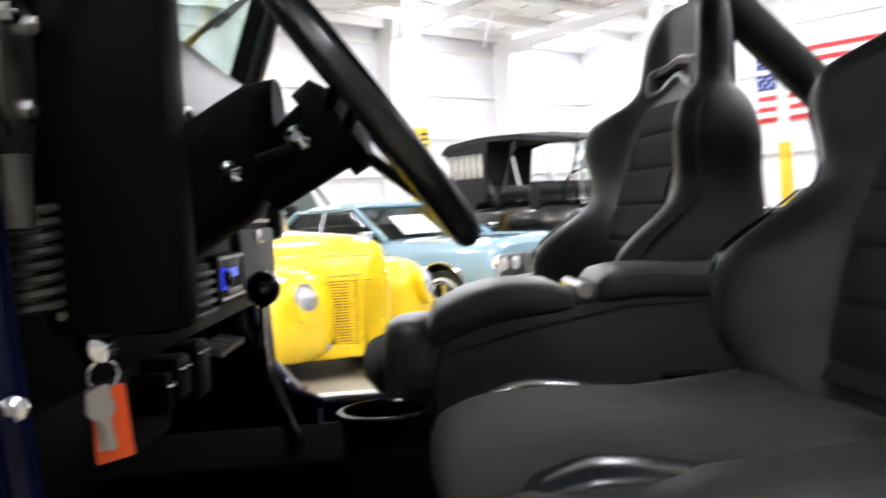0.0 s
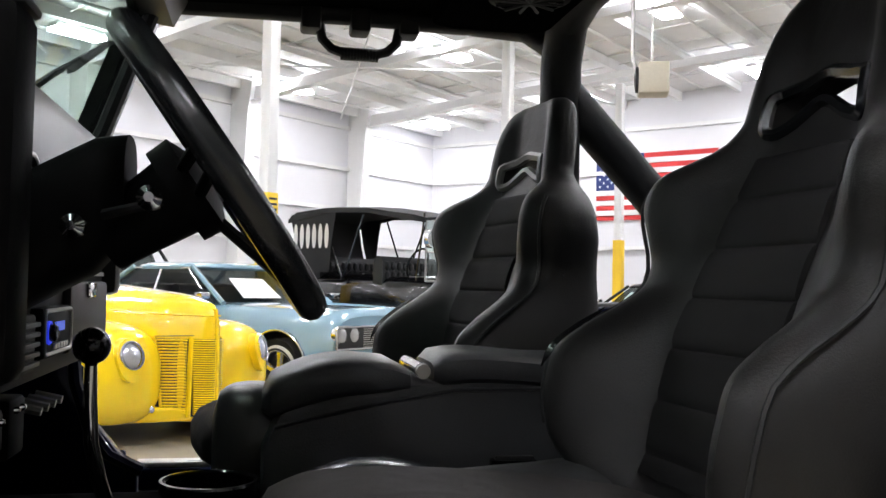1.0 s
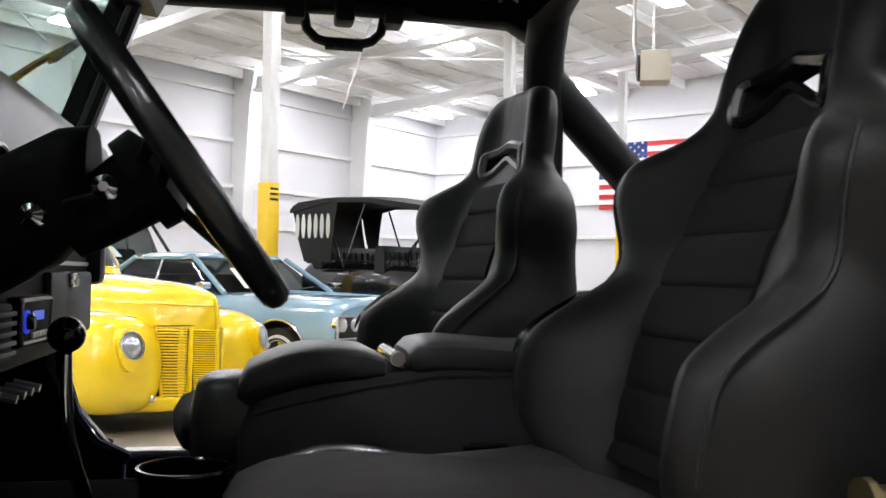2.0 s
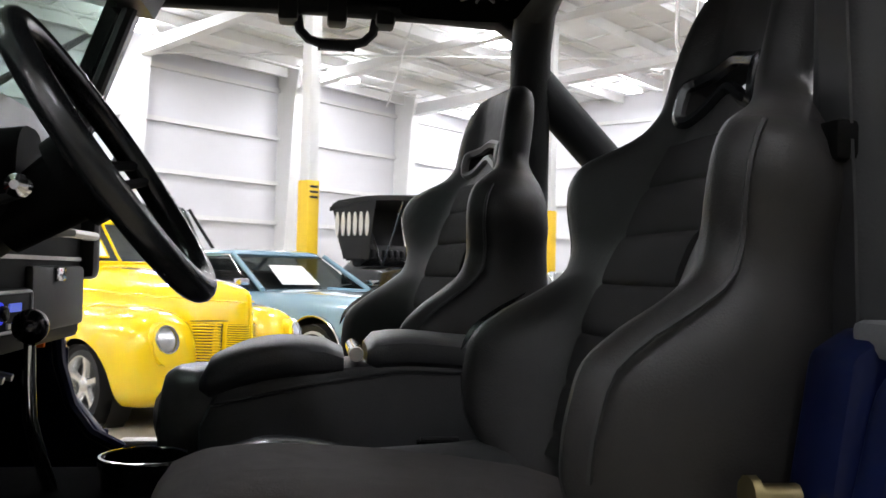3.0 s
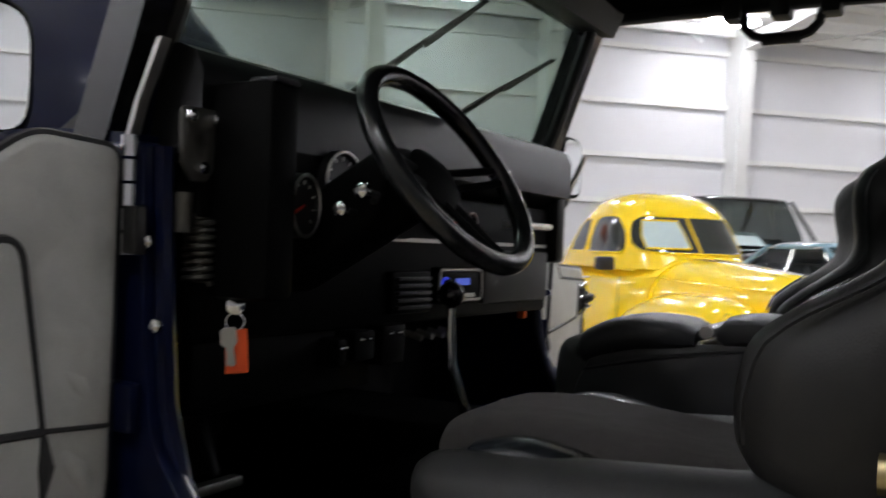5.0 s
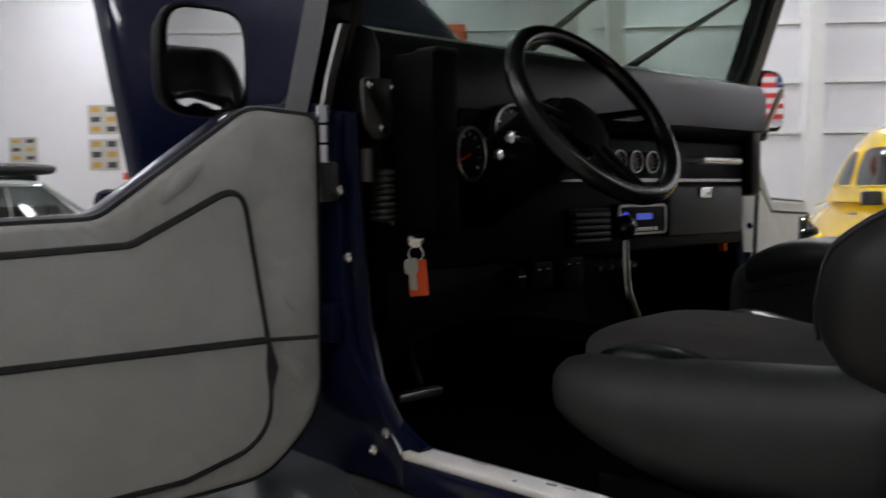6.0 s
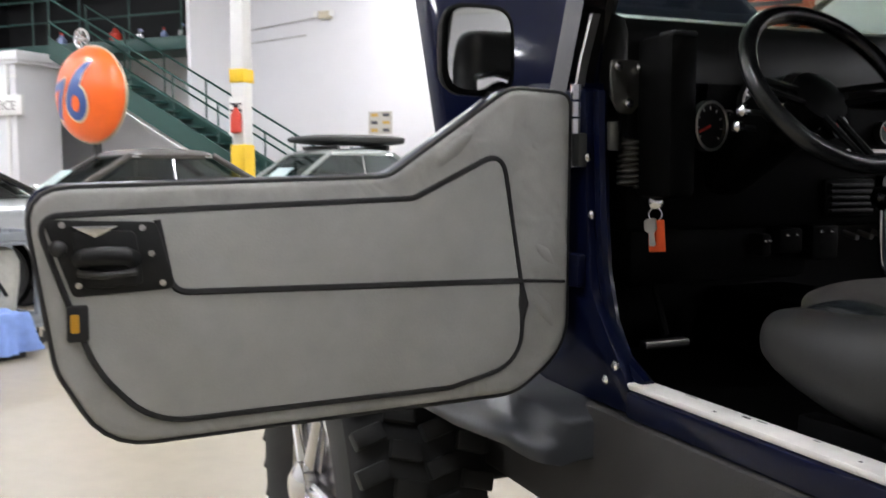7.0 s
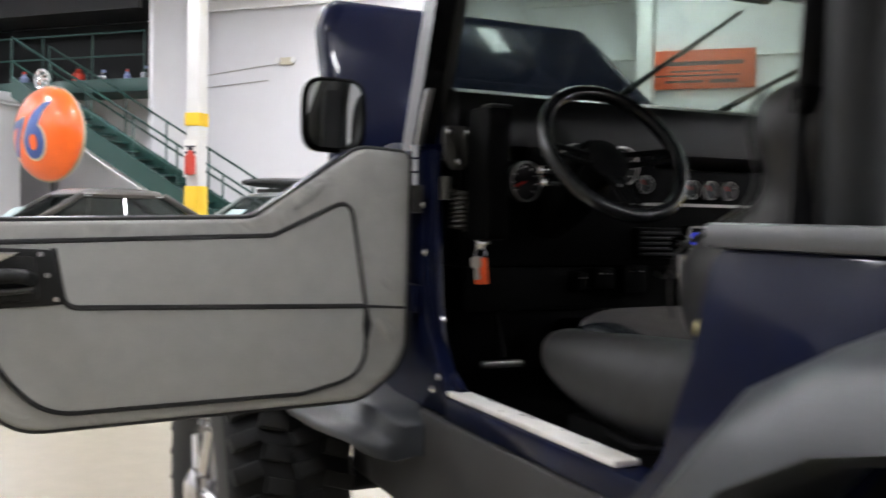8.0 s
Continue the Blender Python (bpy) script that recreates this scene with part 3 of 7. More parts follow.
DASH_PAD = mat("black_dash_pad", (0.003, 0.003, 0.003), 0.32, bump=0.12, scale=300, spec=0.25)
WID = 1.42  # body width


def both_sides(fn):
    """Runs fn for the driver's side and, turned over, for the far side."""
    fn(lambda y: y)
    fn(lambda y: WID - y)


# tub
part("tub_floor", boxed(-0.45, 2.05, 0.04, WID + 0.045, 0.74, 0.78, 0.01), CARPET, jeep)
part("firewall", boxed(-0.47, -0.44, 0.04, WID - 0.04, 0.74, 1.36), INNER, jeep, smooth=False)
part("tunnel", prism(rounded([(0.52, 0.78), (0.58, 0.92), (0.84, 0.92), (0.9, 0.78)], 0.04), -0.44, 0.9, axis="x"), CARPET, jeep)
part("tailgate", boxed(2.05, 2.09, 0.0, WID, 0.74, 1.2, 0.01), NAVY, jeep)
part("frame_rail", boxed(-1.25, 2.2, 0.33, 0.42, 0.52, 0.64, 0.01), INNER, jeep)
part("frame_rail", boxed(-1.25, 2.2, 1.0, 1.09, 0.52, 0.64, 0.01), INNER, jeep)


def side_body(Y):
    y0, y1 = Y(0.0), Y(0.035)
    sx = 0.0 if y0 == 0 else -0.1
    cowl = rounded([(-0.48, 0.79), (-0.48, 1.345), (-0.075 + sx, 1.345), (-0.062 + sx, 1.1), (-0.045 + sx, 0.98), (0.075 + sx, 0.832), (0.075 + sx, 0.79)], [0, 0.02, 0.01, 0.1, 0.1, 0.02, 0])
    part("cowl_side", prism(cowl, y0, y1, 0.006), NAVY, jeep)
    # rolled edge of the door opening
    edge = [(-0.072, 1.34), (-0.06, 1.12), (-0.05, 1.02), (-0.022, 0.93), (0.02, 0.872), (0.085, 0.838)]
    part("opening_edge", tube([(x + sx, Y(0.03), z) for x, z in edge], 0.014, 8), NAVY, jeep)
    Z = Y if y0 == 0 else (lambda y: Y(y) + 0.085)
    part("rocker", boxed(0.07 + sx, 0.78, min(Z(-0.004), Z(0.06)), max(Z(-0.004), Z(0.06)), 0.785, 0.831, 0.006), NAVY, jeep)
    part("rocker_guard", boxed(-0.46, 0.86, min(Z(-0.012), Z(0.05)), max(Z(-0.012), Z(0.05)), 0.55, 0.784, 0.012), ROCKER, jeep)
    part("sill_plate", boxed(0.062 + sx, 0.64, min(Z(0.002), Z(0.05)), max(Z(0.002), Z(0.05)), 0.8315, 0.843, 0.004), SILL, jeep, "white scuffed metal sill plate")
    for (x, y, w, d) in (((0.17, 0.04, 0.03, 0.0015), (0.27, 0.012, 0.006, 0.004), (0.31, 0.032, 0.016, 0.005), (0.335, 0.037, 0.02, 0.0018), (0.44, 0.038, 0.012, 0.002), (0.53, 0.02, 0.005, 0.004))):
        part("sill_scuff", boxed(x + sx, x + sx + w, min(Z(y), Z(y + d)), max(Z(y), Z(y + d)), 0.8432, 0.8436), PIPING, jeep, smooth=False)
    quarter = rounded([(0.665, 0.785), (0.745, 0.87), (0.805, 1.02), (0.838, 1.168), (2.09, 1.18), (2.09, 0.55), (0.86, 0.55), (0.86, 0.785)], [0.0, 0.06, 0.05, 0.05, 0.0, 0, 0, 0])
    part("rear_quarter", prism(quarter, Y(-0.006), Y(0.035), 0.008), NAVY, jeep)
    part("tub_rail", boxed(0.838, 2.09, min(Y(-0.02), Y(0.075)), max(Y(-0.02), Y(0.075)), 1.167, 1.199, 0.008), RAIL_LIT_GREY, jeep, "grey plastic rail along tub top")
    # door jamb inside the rear quarter
    part("rear_jamb", prism(rounded([(0.775, 0.86), (0.795, 1.02), (0.818, 1.17), (0.85, 1.19), (0.99, 1.19), (0.99, 0.8), (0.775, 0.8)], 0.02), Y(0.036), Y(0.11), 0.01), NAVY, jeep)
    part("striker", tube([(0.79, Y(0.07), 1.05), (0.752, Y(0.07), 1.05)], 0.011, 10), mat("brass_striker", (0.5, 0.42, 0.22), 0.35, metal=1.0), jeep)
    part("striker_head", lathe([(0.018, 0), (0.018, 0.008)], "x", 12, m=pose(0.745, Y(0.07), 1.05)), mat("brass_striker_head", (0.5, 0.42, 0.22), 0.35, metal=1.0), jeep)
    for x, z in ((-0.04, 1.121), (-0.058, 1.222), (0.012, 0.838), (0.04, 0.868)):
        part("bolt", lathe([(0.009, 0.0), (0.009, -0.005), (0.004, -0.009)] if Y(0) == 0 else [(0.009, 0.0), (0.009, 0.005), (0.004, 0.009)], "y", 8, m=pose(x + sx, Y(-0.001), z)), CHROME, jeep)
    # windscreen frame post, raked back
    part("screen_post", loft([[(x - 0.035, Y(0.015), z), (x + 0.03, Y(0.015), z), (x + 0.03, Y(0.07), z), (x - 0.035, Y(0.07), z)] for x, z in ((-0.195, 1.345), (-0.148, 1.47), (-0.03, 1.8))]), CAR_BLACK, jeep, smooth=False)
    part("screen_trim", tube([(-0.145, Y(0.075), 1.44), (-0.105, Y(0.075), 1.53), (-0.01, Y(0.075), 1.8)], 0.016, 8), VINYL, jeep)
    part("hinge_strip", loft([[(x - 0.004, Y(-0.004), z), (x + 0.004, Y(-0.004), z), (x + 0.004, Y(0.012), z), (x - 0.004, Y(0.012), z)] for x, z in ((-0.1, 1.35), (-0.085, 1.395), (-0.05, 1.47))]), STEEL_BARE, jeep, smooth=False)


both_sides(side_body)
part("cowl_top", loft([[(-0.48, y, 1.335), (-0.13, y, 1.345), (-0.13, y, 1.36), (-0.3, y, 1.372), (-0.48, y, 1.35)] for y in (0.02, 0.4, 1.02, WID - 0.02)]), NAVY, jeep)
part("engine_bay", boxed(-1.2, -0.49, 0.18, WID - 0.18, 0.66, 1.18, 0.02), INNER, jeep)
part("grille_shell", boxed(-1.26, -1.2, 0.12, WID - 0.12, 0.66, 1.24, 0.03), NAVY, jeep)

# windscreen
part("screen_sill", loft([[(-0.23, y, 1.345), (-0.15, y, 1.345), (-0.125, y, 1.468), (-0.18, y, 1.474)] for y in (0.07, WID - 0.07)]), NAVY, jeep, smooth=False)
part("screen_header", loft([[(-0.06, y, 1.775), (0.02, y, 1.765), (0.05, y, 1.825), (-0.04, y, 1.83)] for y in (0.02, WID - 0.02)]), VINYL, jeep, smooth=False)
gz = rounded([(0.075, 1.475), (0.075, 1.775), (WID - 0.075, 1.775), (WID - 0.075, 1.475)], 0.06)
bm = bmesh.new()
lo = [bm.verts.new((-0.155 + (z - 1.475) * 0.37, y, z)) for y, z in gz]
hi = [bm.verts.new((-0.149 + (z - 1.475) * 0.37, y, z)) for y, z in gz]
bm.faces.new(lo)
bm.faces.new(hi[::-1])
for k in range(len(lo)):
    bm.faces.new((lo[k], hi[k], hi[(k + 1) % len(lo)], lo[(k + 1) % len(lo)]))
bmesh.ops.recalc_face_normals(bm, faces=bm.faces)
part("windscreen", bm, GLASS_TINT, jeep, "green-tinted windscreen glass", smooth=False)


def glass_x(z):
    return -0.155 + (z - 1.475) * 0.37


for y0, z0, y1, z1 in ((0.55, 1.485, 0.86, 1.72), (0.9, 1.485, 1.25, 1.68)):
    arm = part("wiper", tube([(glass_x(z0) - 0.03, y0, z0), (glass_x((z0 + z1) / 2) - 0.03, (y0 + y1) / 2, (z0 + z1) / 2), (glass_x(z1) - 0.016, y1, z1)], [0.009, 0.006, 0.004], 6), PIPING, jeep)
    dy, dz = (y1 - y0) * 0.45, (z1 - z0) * 0.45
    part("blade", loft([[(glass_x(z) - 0.016, y - 0.004, z + 0.004), (glass_x(z) - 0.002, y, z), (glass_x(z) - 0.016, y + 0.004, z - 0.004)] for y, z in ((y1 - dy, z1 - dz), (y1 + dy * 0.15, z1 + dz * 0.15))]), PIPING, arm)
rm = part("rear_view_mirror", boxed(-0.03, -0.005, 0.72, 0.92, 1.745, 1.8, 0.01), PIPING, jeep)
part("mirror_glass", boxed(-0.0045, -0.0015, 0.728, 0.912, 1.752, 1.793), MIRROR, rm, smooth=False)
part("mirror_stalk", tube([(-0.03, 0.8, 1.775), (0.0, 0.8, 1.815)], 0.006, 6), PIPING, rm)

# raised hood: a pressed panel with turned-down sides, leaning forward
outline = rounded([(0.12, 1.22), (0.10, 1.8), (0.14, 1.9), (1.12, 1.9), (1.42, 1.62), (1.44, 1.22)], [0.0, 0.06, 0.06, 0.06, 0.1, 0.0])
bm = bmesh.new()


def hood_x(z):
    return -0.94 - (z - 1.22) * 0.30


inner = [(0.76 + (y - 0.76) * 0.93, 1.5 + (z - 1.5) * 0.93) for y, z in outline]
loft([[(hood_x(z) + dx, y, z) for y, z in o] for o, dx in ((outline, -0.075), (outline, -0.02), ([(y * 0.985 + 0.0114, z * 0.985 + 0.0225) for y, z in outline], -0.004), (inner, 0.006))], bm, caps=True)
part("hood", bm, NAVY, jeep, "raised glossy navy hood")
part("hood_brace", tube([(-0.5, 0.25, 1.3), (-0.99, 0.3, 1.36)], 0.01, 6), STEEL_BARE, jeep)
part("hood_hinge", boxed(-1.2, -0.94, 0.6, 0.8, 1.16, 1.24, 0.01), STEEL_BARE, jeep)

# roof and cage
part("soft_top", loft([[(x, 0.015, z - 0.015), (x, 0.06, z + 0.02), (x, 0.7, z + 0.045), (x, WID - 0.06, z + 0.02), (x, WID - 0.015, z - 0.015), (x, WID - 0.06, z - 0.02), (x, 0.7, z), (x, 0.06, z - 0.02)] for x, z in ((-0.03, 1.835), (0.4, 1.85), (0.75, 1.848), (0.83, 1.84))]), ROOF_CLOTH, jeep, "black cloth soft top")


def side_cage(Y):
    hx = 0.905 if Y(0) == 0 else 0.825
    part("side_rail", tube([(-0.0, Y(0.0), 1.825), (0.4, Y(0.0), 1.828), (hx - 0.16, Y(0.02), 1.818), (hx - 0.05, Y(0.08), 1.795), (hx - 0.005, Y(0.17), 1.73)], 0.026, 10), VINYL, jeep)
    part("cage_hoop", tube([(hx, Y(0.17), 0.78), (hx, Y(0.17), 1.55), (hx - 0.005, Y(0.19), 1.7), (hx - 0.008, Y(0.24), 1.775), (hx - 0.01, Y(0.33), 1.8), (hx - 0.01, Y(0.45), 1.805)], 0.043, 16), HOOP_PAD, jeep, "black padded cage hoop")
    part("cage_brace", tube([(hx + 0.004, Y(0.17), 1.645), (hx + 0.21, Y(0.15), 1.44), (hx + 0.66, Y(0.12), 0.95)], 0.043, 16), HOOP_PAD, jeep, "black padded cage brace")
    belt = part("seat_belt", loft([[(x, Y(y - 0.024), z), (x, Y(y + 0.024), z), (x + 0.003, Y(y + 0.024), z), (x + 0.003, Y(y - 0.024), z)] for x, y, z in ((hx - 0.05, 0.15, 1.6), (hx - 0.045, 0.13, 1.3), (hx - 0.04, 0.12, 1.0), (hx - 0.04, 0.12, 0.85))]), PIPING, jeep, smooth=False)
    part("belt_guide", boxed(hx - 0.06, hx - 0.035, min(Y(0.11), Y(0.155)), max(Y(0.11), Y(0.155)), 1.34, 1.38, 0.008), PLASTIC, belt)


both_sides(side_cage)
part("cage_cross_bar", tube([(0.895, 0.45, 1.805), (0.815, WID - 0.45, 1.805)], 0.04, 14), VINYL, jeep)
# overhead speaker bar
bar = part("speaker_bar", loft([[(0.66 + a * 0.12, y, 1.775 + b * h) for a, b in superring(0, 0, 1, 1, 16, 4)] for y, h in ((0.2, 0.02), (0.25, 0.035), (WID - 0.25, 0.035), (WID - 0.2, 0.02))]), ROOF_CLOTH, jeep, "black overhead speaker bar")
for y in (0.5, 0.92):
    sp = part("speaker", lathe([(0.072, 0.0), (0.072, -0.012), (0.06, -0.016), (0.058, -0.008), (0.02, -0.012), (0.004, -0.016)], "z", 28, m=pose(0.66, y, 1.741)), PLASTIC, bar)
    for q in range(6):
        a = q * math.pi / 6
        part("grille_rib", tube([(0.66 + 0.06 * math.cos(a), y + 0.06 * math.sin(a), 1.723), (0.66 - 0.06 * math.cos(a), y - 0.06 * math.sin(a), 1.723)], 0.003, 5), GREY_PLASTIC, sp)
# grab handle on the far side rail
GX, GZ = 0.415, 1.79
gh = part("grab_handle", tube([(GX + x, WID, GZ + z) for x, z in ((-0.088, 0.01), (-0.082, -0.022), (-0.062, -0.042), (-0.03, -0.052), (0.03, -0.052), (0.062, -0.042), (0.082, -0.022), (0.088, 0.01))], 0.011, 8), PIPING, jeep)
for x in (-0.108, 0.0, 0.108):
    part("strap", boxed(GX + x - 0.022, GX + x + 0.022, WID - 0.032, WID + 0.032, GZ - 0.008, GZ + 0.062, 0.008), PIPING, gh)
for k in range(12):
    part("grip_rib", lathe([(0.0145, -0.003), (0.0145, 0.003)], "x", 10, m=pose(GX - 0.038 + k * 0.007, WID, GZ - 0.052)), PIPING, gh)


# doors: padded half doors, wide open
def door(Y, far):
    d = part("door", prism(rounded([(Y(y), z) for y, z in ((-0.016, 1.34), (-0.14, 1.345), (-0.35, 1.195), (-0.91, 1.178), (-0.87, 0.90), (-0.80, 0.775), (-0.12, 0.80), (-0.018, 0.88))], [0.02, 0.06, 0.05, 0.05, 0.1, 0.12, 0.1, 0.1]), -0.155, -0.105, 0.008, axis="x"), NAVY, jeep, "open padded half door")
    outer = rounded([(Y(y), z) for y, z in ((-0.02, 1.335), (-0.135, 1.342), (-0.353, 1.188), (-0.905, 1.172), (-0.866, 0.90), (-0.80, 0.777), (-0.12, 0.803), (-0.022, 0.88))], [0.025, 0.07, 0.06, 0.06, 0.1, 0.12, 0.1, 0.12])
    part("door_panel", prism(outer, -0.106, -0.084, 0.012, axis="x", seg=3), PANEL_EDGE, d, "grey vinyl door panel with black piping")
    part("edge_piping", tube([(-0.094, y, z) for y, z in outer], 0.0055, 6, closed=True), PIPING, d)
    seam = rounded([(Y(y), z) for y, z in ((-0.155, 1.232), (-0.315, 1.152), (-0.888, 1.132), (-0.862, 1.05), (-0.812, 0.9), (-0.735, 0.812), (-0.25, 0.826), (-0.115, 0.86), (-0.118, 1.0))], [0.03, 0.04, 0.03, 0.3, 0.2, 0.16, 0.06, 0.08, 0.01], 8)
    part("inner_pad", prism(seam, -0.086, -0.076, 0.007, axis="x", seg=3), PANEL, d)
    part("seam_piping", tube([(-0.0795, y, z) for y, z in seam], 0.0055, 6, closed=True), PIPING, d)
    mid = rounded([(Y(-0.72), 1.125), (Y(-0.70), 1.013), (Y(-0.12), 1.006)], [0, 0.03, 0], 4)[:]
    part("seam_piping", tube([(-0.0775, y, z) for y, z in mid], 0.006, 6), PIPING, d)
    part("seam_piping", tube([(-0.083, Y(-0.118), 1.005), (-0.084, Y(-0.03), 1.0)], 0.003, 6), PIPING, d)
    # folds pulled into the padding by the hinge side
    for (ya, za, yb, zb, r) in ((-0.105, 1.08, -0.035, 1.01, 0.014), (-0.1, 0.99, -0.04, 0.9, 0.016), (-0.11, 0.845, -0.05, 0.87, 0.012), (-0.29, 1.185, -0.19, 1.275, 0.016), (-0.12, 1.27, -0.06, 1.2, 0.012), (-0.42, 1.158, -0.36, 1.175, 0.009)):
        part("fold", tube([(-0.0985 + 0.35 * r * w, Y(ya + (yb - ya) * f), za + (zb - za) * f + 0.008 * w) for f, w in ((0, 0.0), (0.25, 0.7), (0.5, 1.0), (0.75, 0.7), (1, 0.0))], [0.004 + r * 0.3, r * 0.8, r, r * 0.8, 0.004 + r * 0.3], 14), PANEL_EDGE, d)
    part("seam_gap", tube([(-0.08, Y(-0.117), 1.0), (-0.079, Y(-0.114), 0.965), (-0.081, Y(-0.116), 0.925)], [0.005, 0.011, 0.004], 8), PIPING, d)
    lid = part("latch_plate", prism(rounded([(Y(-0.878), 1.128), (Y(-0.722), 1.122), (Y(-0.695), 1.02), (Y(-0.84), 1.012)], 0.012), -0.078, -0.07, 0.002, axis="x"), GREY_PLASTIC, d, "black metal latch plate")
    part("plate_step", prism(rounded([(Y(-0.842), 1.112), (Y(-0.752), 1.11), (Y(-0.742), 1.028), (Y(-0.826), 1.024)], 0.012), -0.071, -0.062, 0.003, axis="x"), GREY_PLASTIC, lid)
    part("pull_handle", tube([(-0.063, Y(-0.828), 1.068), (-0.045, Y(-0.82), 1.074), (-0.042, Y(-0.795), 1.076), (-0.045, Y(-0.765), 1.074), (-0.063, Y(-0.757), 1.068)], 0.014, 10), VINYL, lid)
    part("handle_lip", tube([(-0.058, Y(-0.832), 1.05), (-0.05, Y(-0.8), 1.046), (-0.058, Y(-0.755), 1.05)], 0.007, 8), DARK_METAL, lid)
    part("pull_lever", prism([(Y(-0.84), 1.118), (Y(-0.775), 1.118), (Y(-0.808), 1.1)], -0.069, -0.06, 0.001, axis="x"), CHROME, lid)
    part("side_cap", lathe([(0.013, 0), (0.012, 0.01), (0.006, 0.014)], "x", 14, m=pose(-0.07, Y(-0.858), 1.085)), DARK_METAL, lid)
    for y, z in ((-0.852, 1.12), (-0.742, 1.114), (-0.832, 1.03), (-0.715, 1.03), (-0.73, 1.075)):
        part("screw", lathe([(0.006, 0), (0.005, 0.004)], "x", 8, m=pose(-0.07, Y(y), z)), CHROME, lid)
    part("edge_latch", boxed(-0.1, -0.07, min(Y(-0.85), Y(-0.82)), max(Y(-0.85), Y(-0.82)), 0.945, 1.0, 0.004), PIPING, d)
    part("latch_tongue", boxed(-0.092, -0.068, min(Y(-0.846), Y(-0.832)), max(Y(-0.846), Y(-0.832)), 0.958, 0.988, 0.004), mat("amber_latch", (0.6, 0.3, 0.02), 0.4), d)
    for z in (1.235, 1.02):
        part("door_hinge", boxed(-0.125, -0.06, min(Y(-0.018), Y(0.0)), max(Y(-0.018), Y(0.0)), z - 0.03, z + 0.03, 0.004), DARK_METAL if z > 1.1 else NAVY, d)
    for k in range(5):
        part("hinge_knuckle", lathe([(0.011, 0), (0.011, 0.026)], "z", 10, m=pose(-0.088, Y(-0.008), 1.205 + k * 0.03)), CHROME, d)
    h = Vector((-0.1, Y(0.0), 0.0))
    d.matrix_basis = Matrix.Translation((-0.08 if far else 0.0, 0, 0)) @ Matrix.Translation(h) @ Matrix.Rotation(radians(14.0 if far else -2.5), 4, "Z") @ Matrix.Diagonal((1, 1.015, 1, 1)) @ Matrix.Translation(-h)
    # mirror on its arm
    mo = Vector((0.03, -0.12, 0.04)) if far else Vector((0, 0, 0))
    mir = part("door_mirror", loft([[mo + Vector((-0.15 + dx, Y(-0.177 + a * k * 0.071), 1.41 + b * k * 0.08)) for a, b in superring(0, 0, 1, 1, 24, 4)] for dx, k in ((-0.045, 0.5), (-0.03, 0.9), (-0.005, 1.0), (0.008, 1.0), (0.012, 0.95))]), PLASTIC, jeep, "black door mirror")
    part("mirror_glass", loft([[mo + Vector((-0.14 + dx, Y(-0.177 + a * 0.062), 1.411 + b * 0.071)) for a, b in superring(0, 0, 1, 1, 24, 4)] for dx in (0.0, 0.0035)]), MIRROR, mir, smooth=False)
    part("mirror_arm", tube([mo + Vector(q) for q in ((-0.15, Y(-0.16), 1.336), (-0.14, Y(-0.13), 1.315), (-0.125, Y(-0.1), 1.325))], 0.013, 8), PIPING, mir)


door(lambda y: y, False)
door(lambda y: WID - y, True)


part("side_reflector", boxed(-0.19, -0.17, 1.345, 1.358, 1.055, 1.08, 0.003), mat("orange_reflector", (0.8, 0.12, 0.01), 0.3), jeep, "small orange reflector")


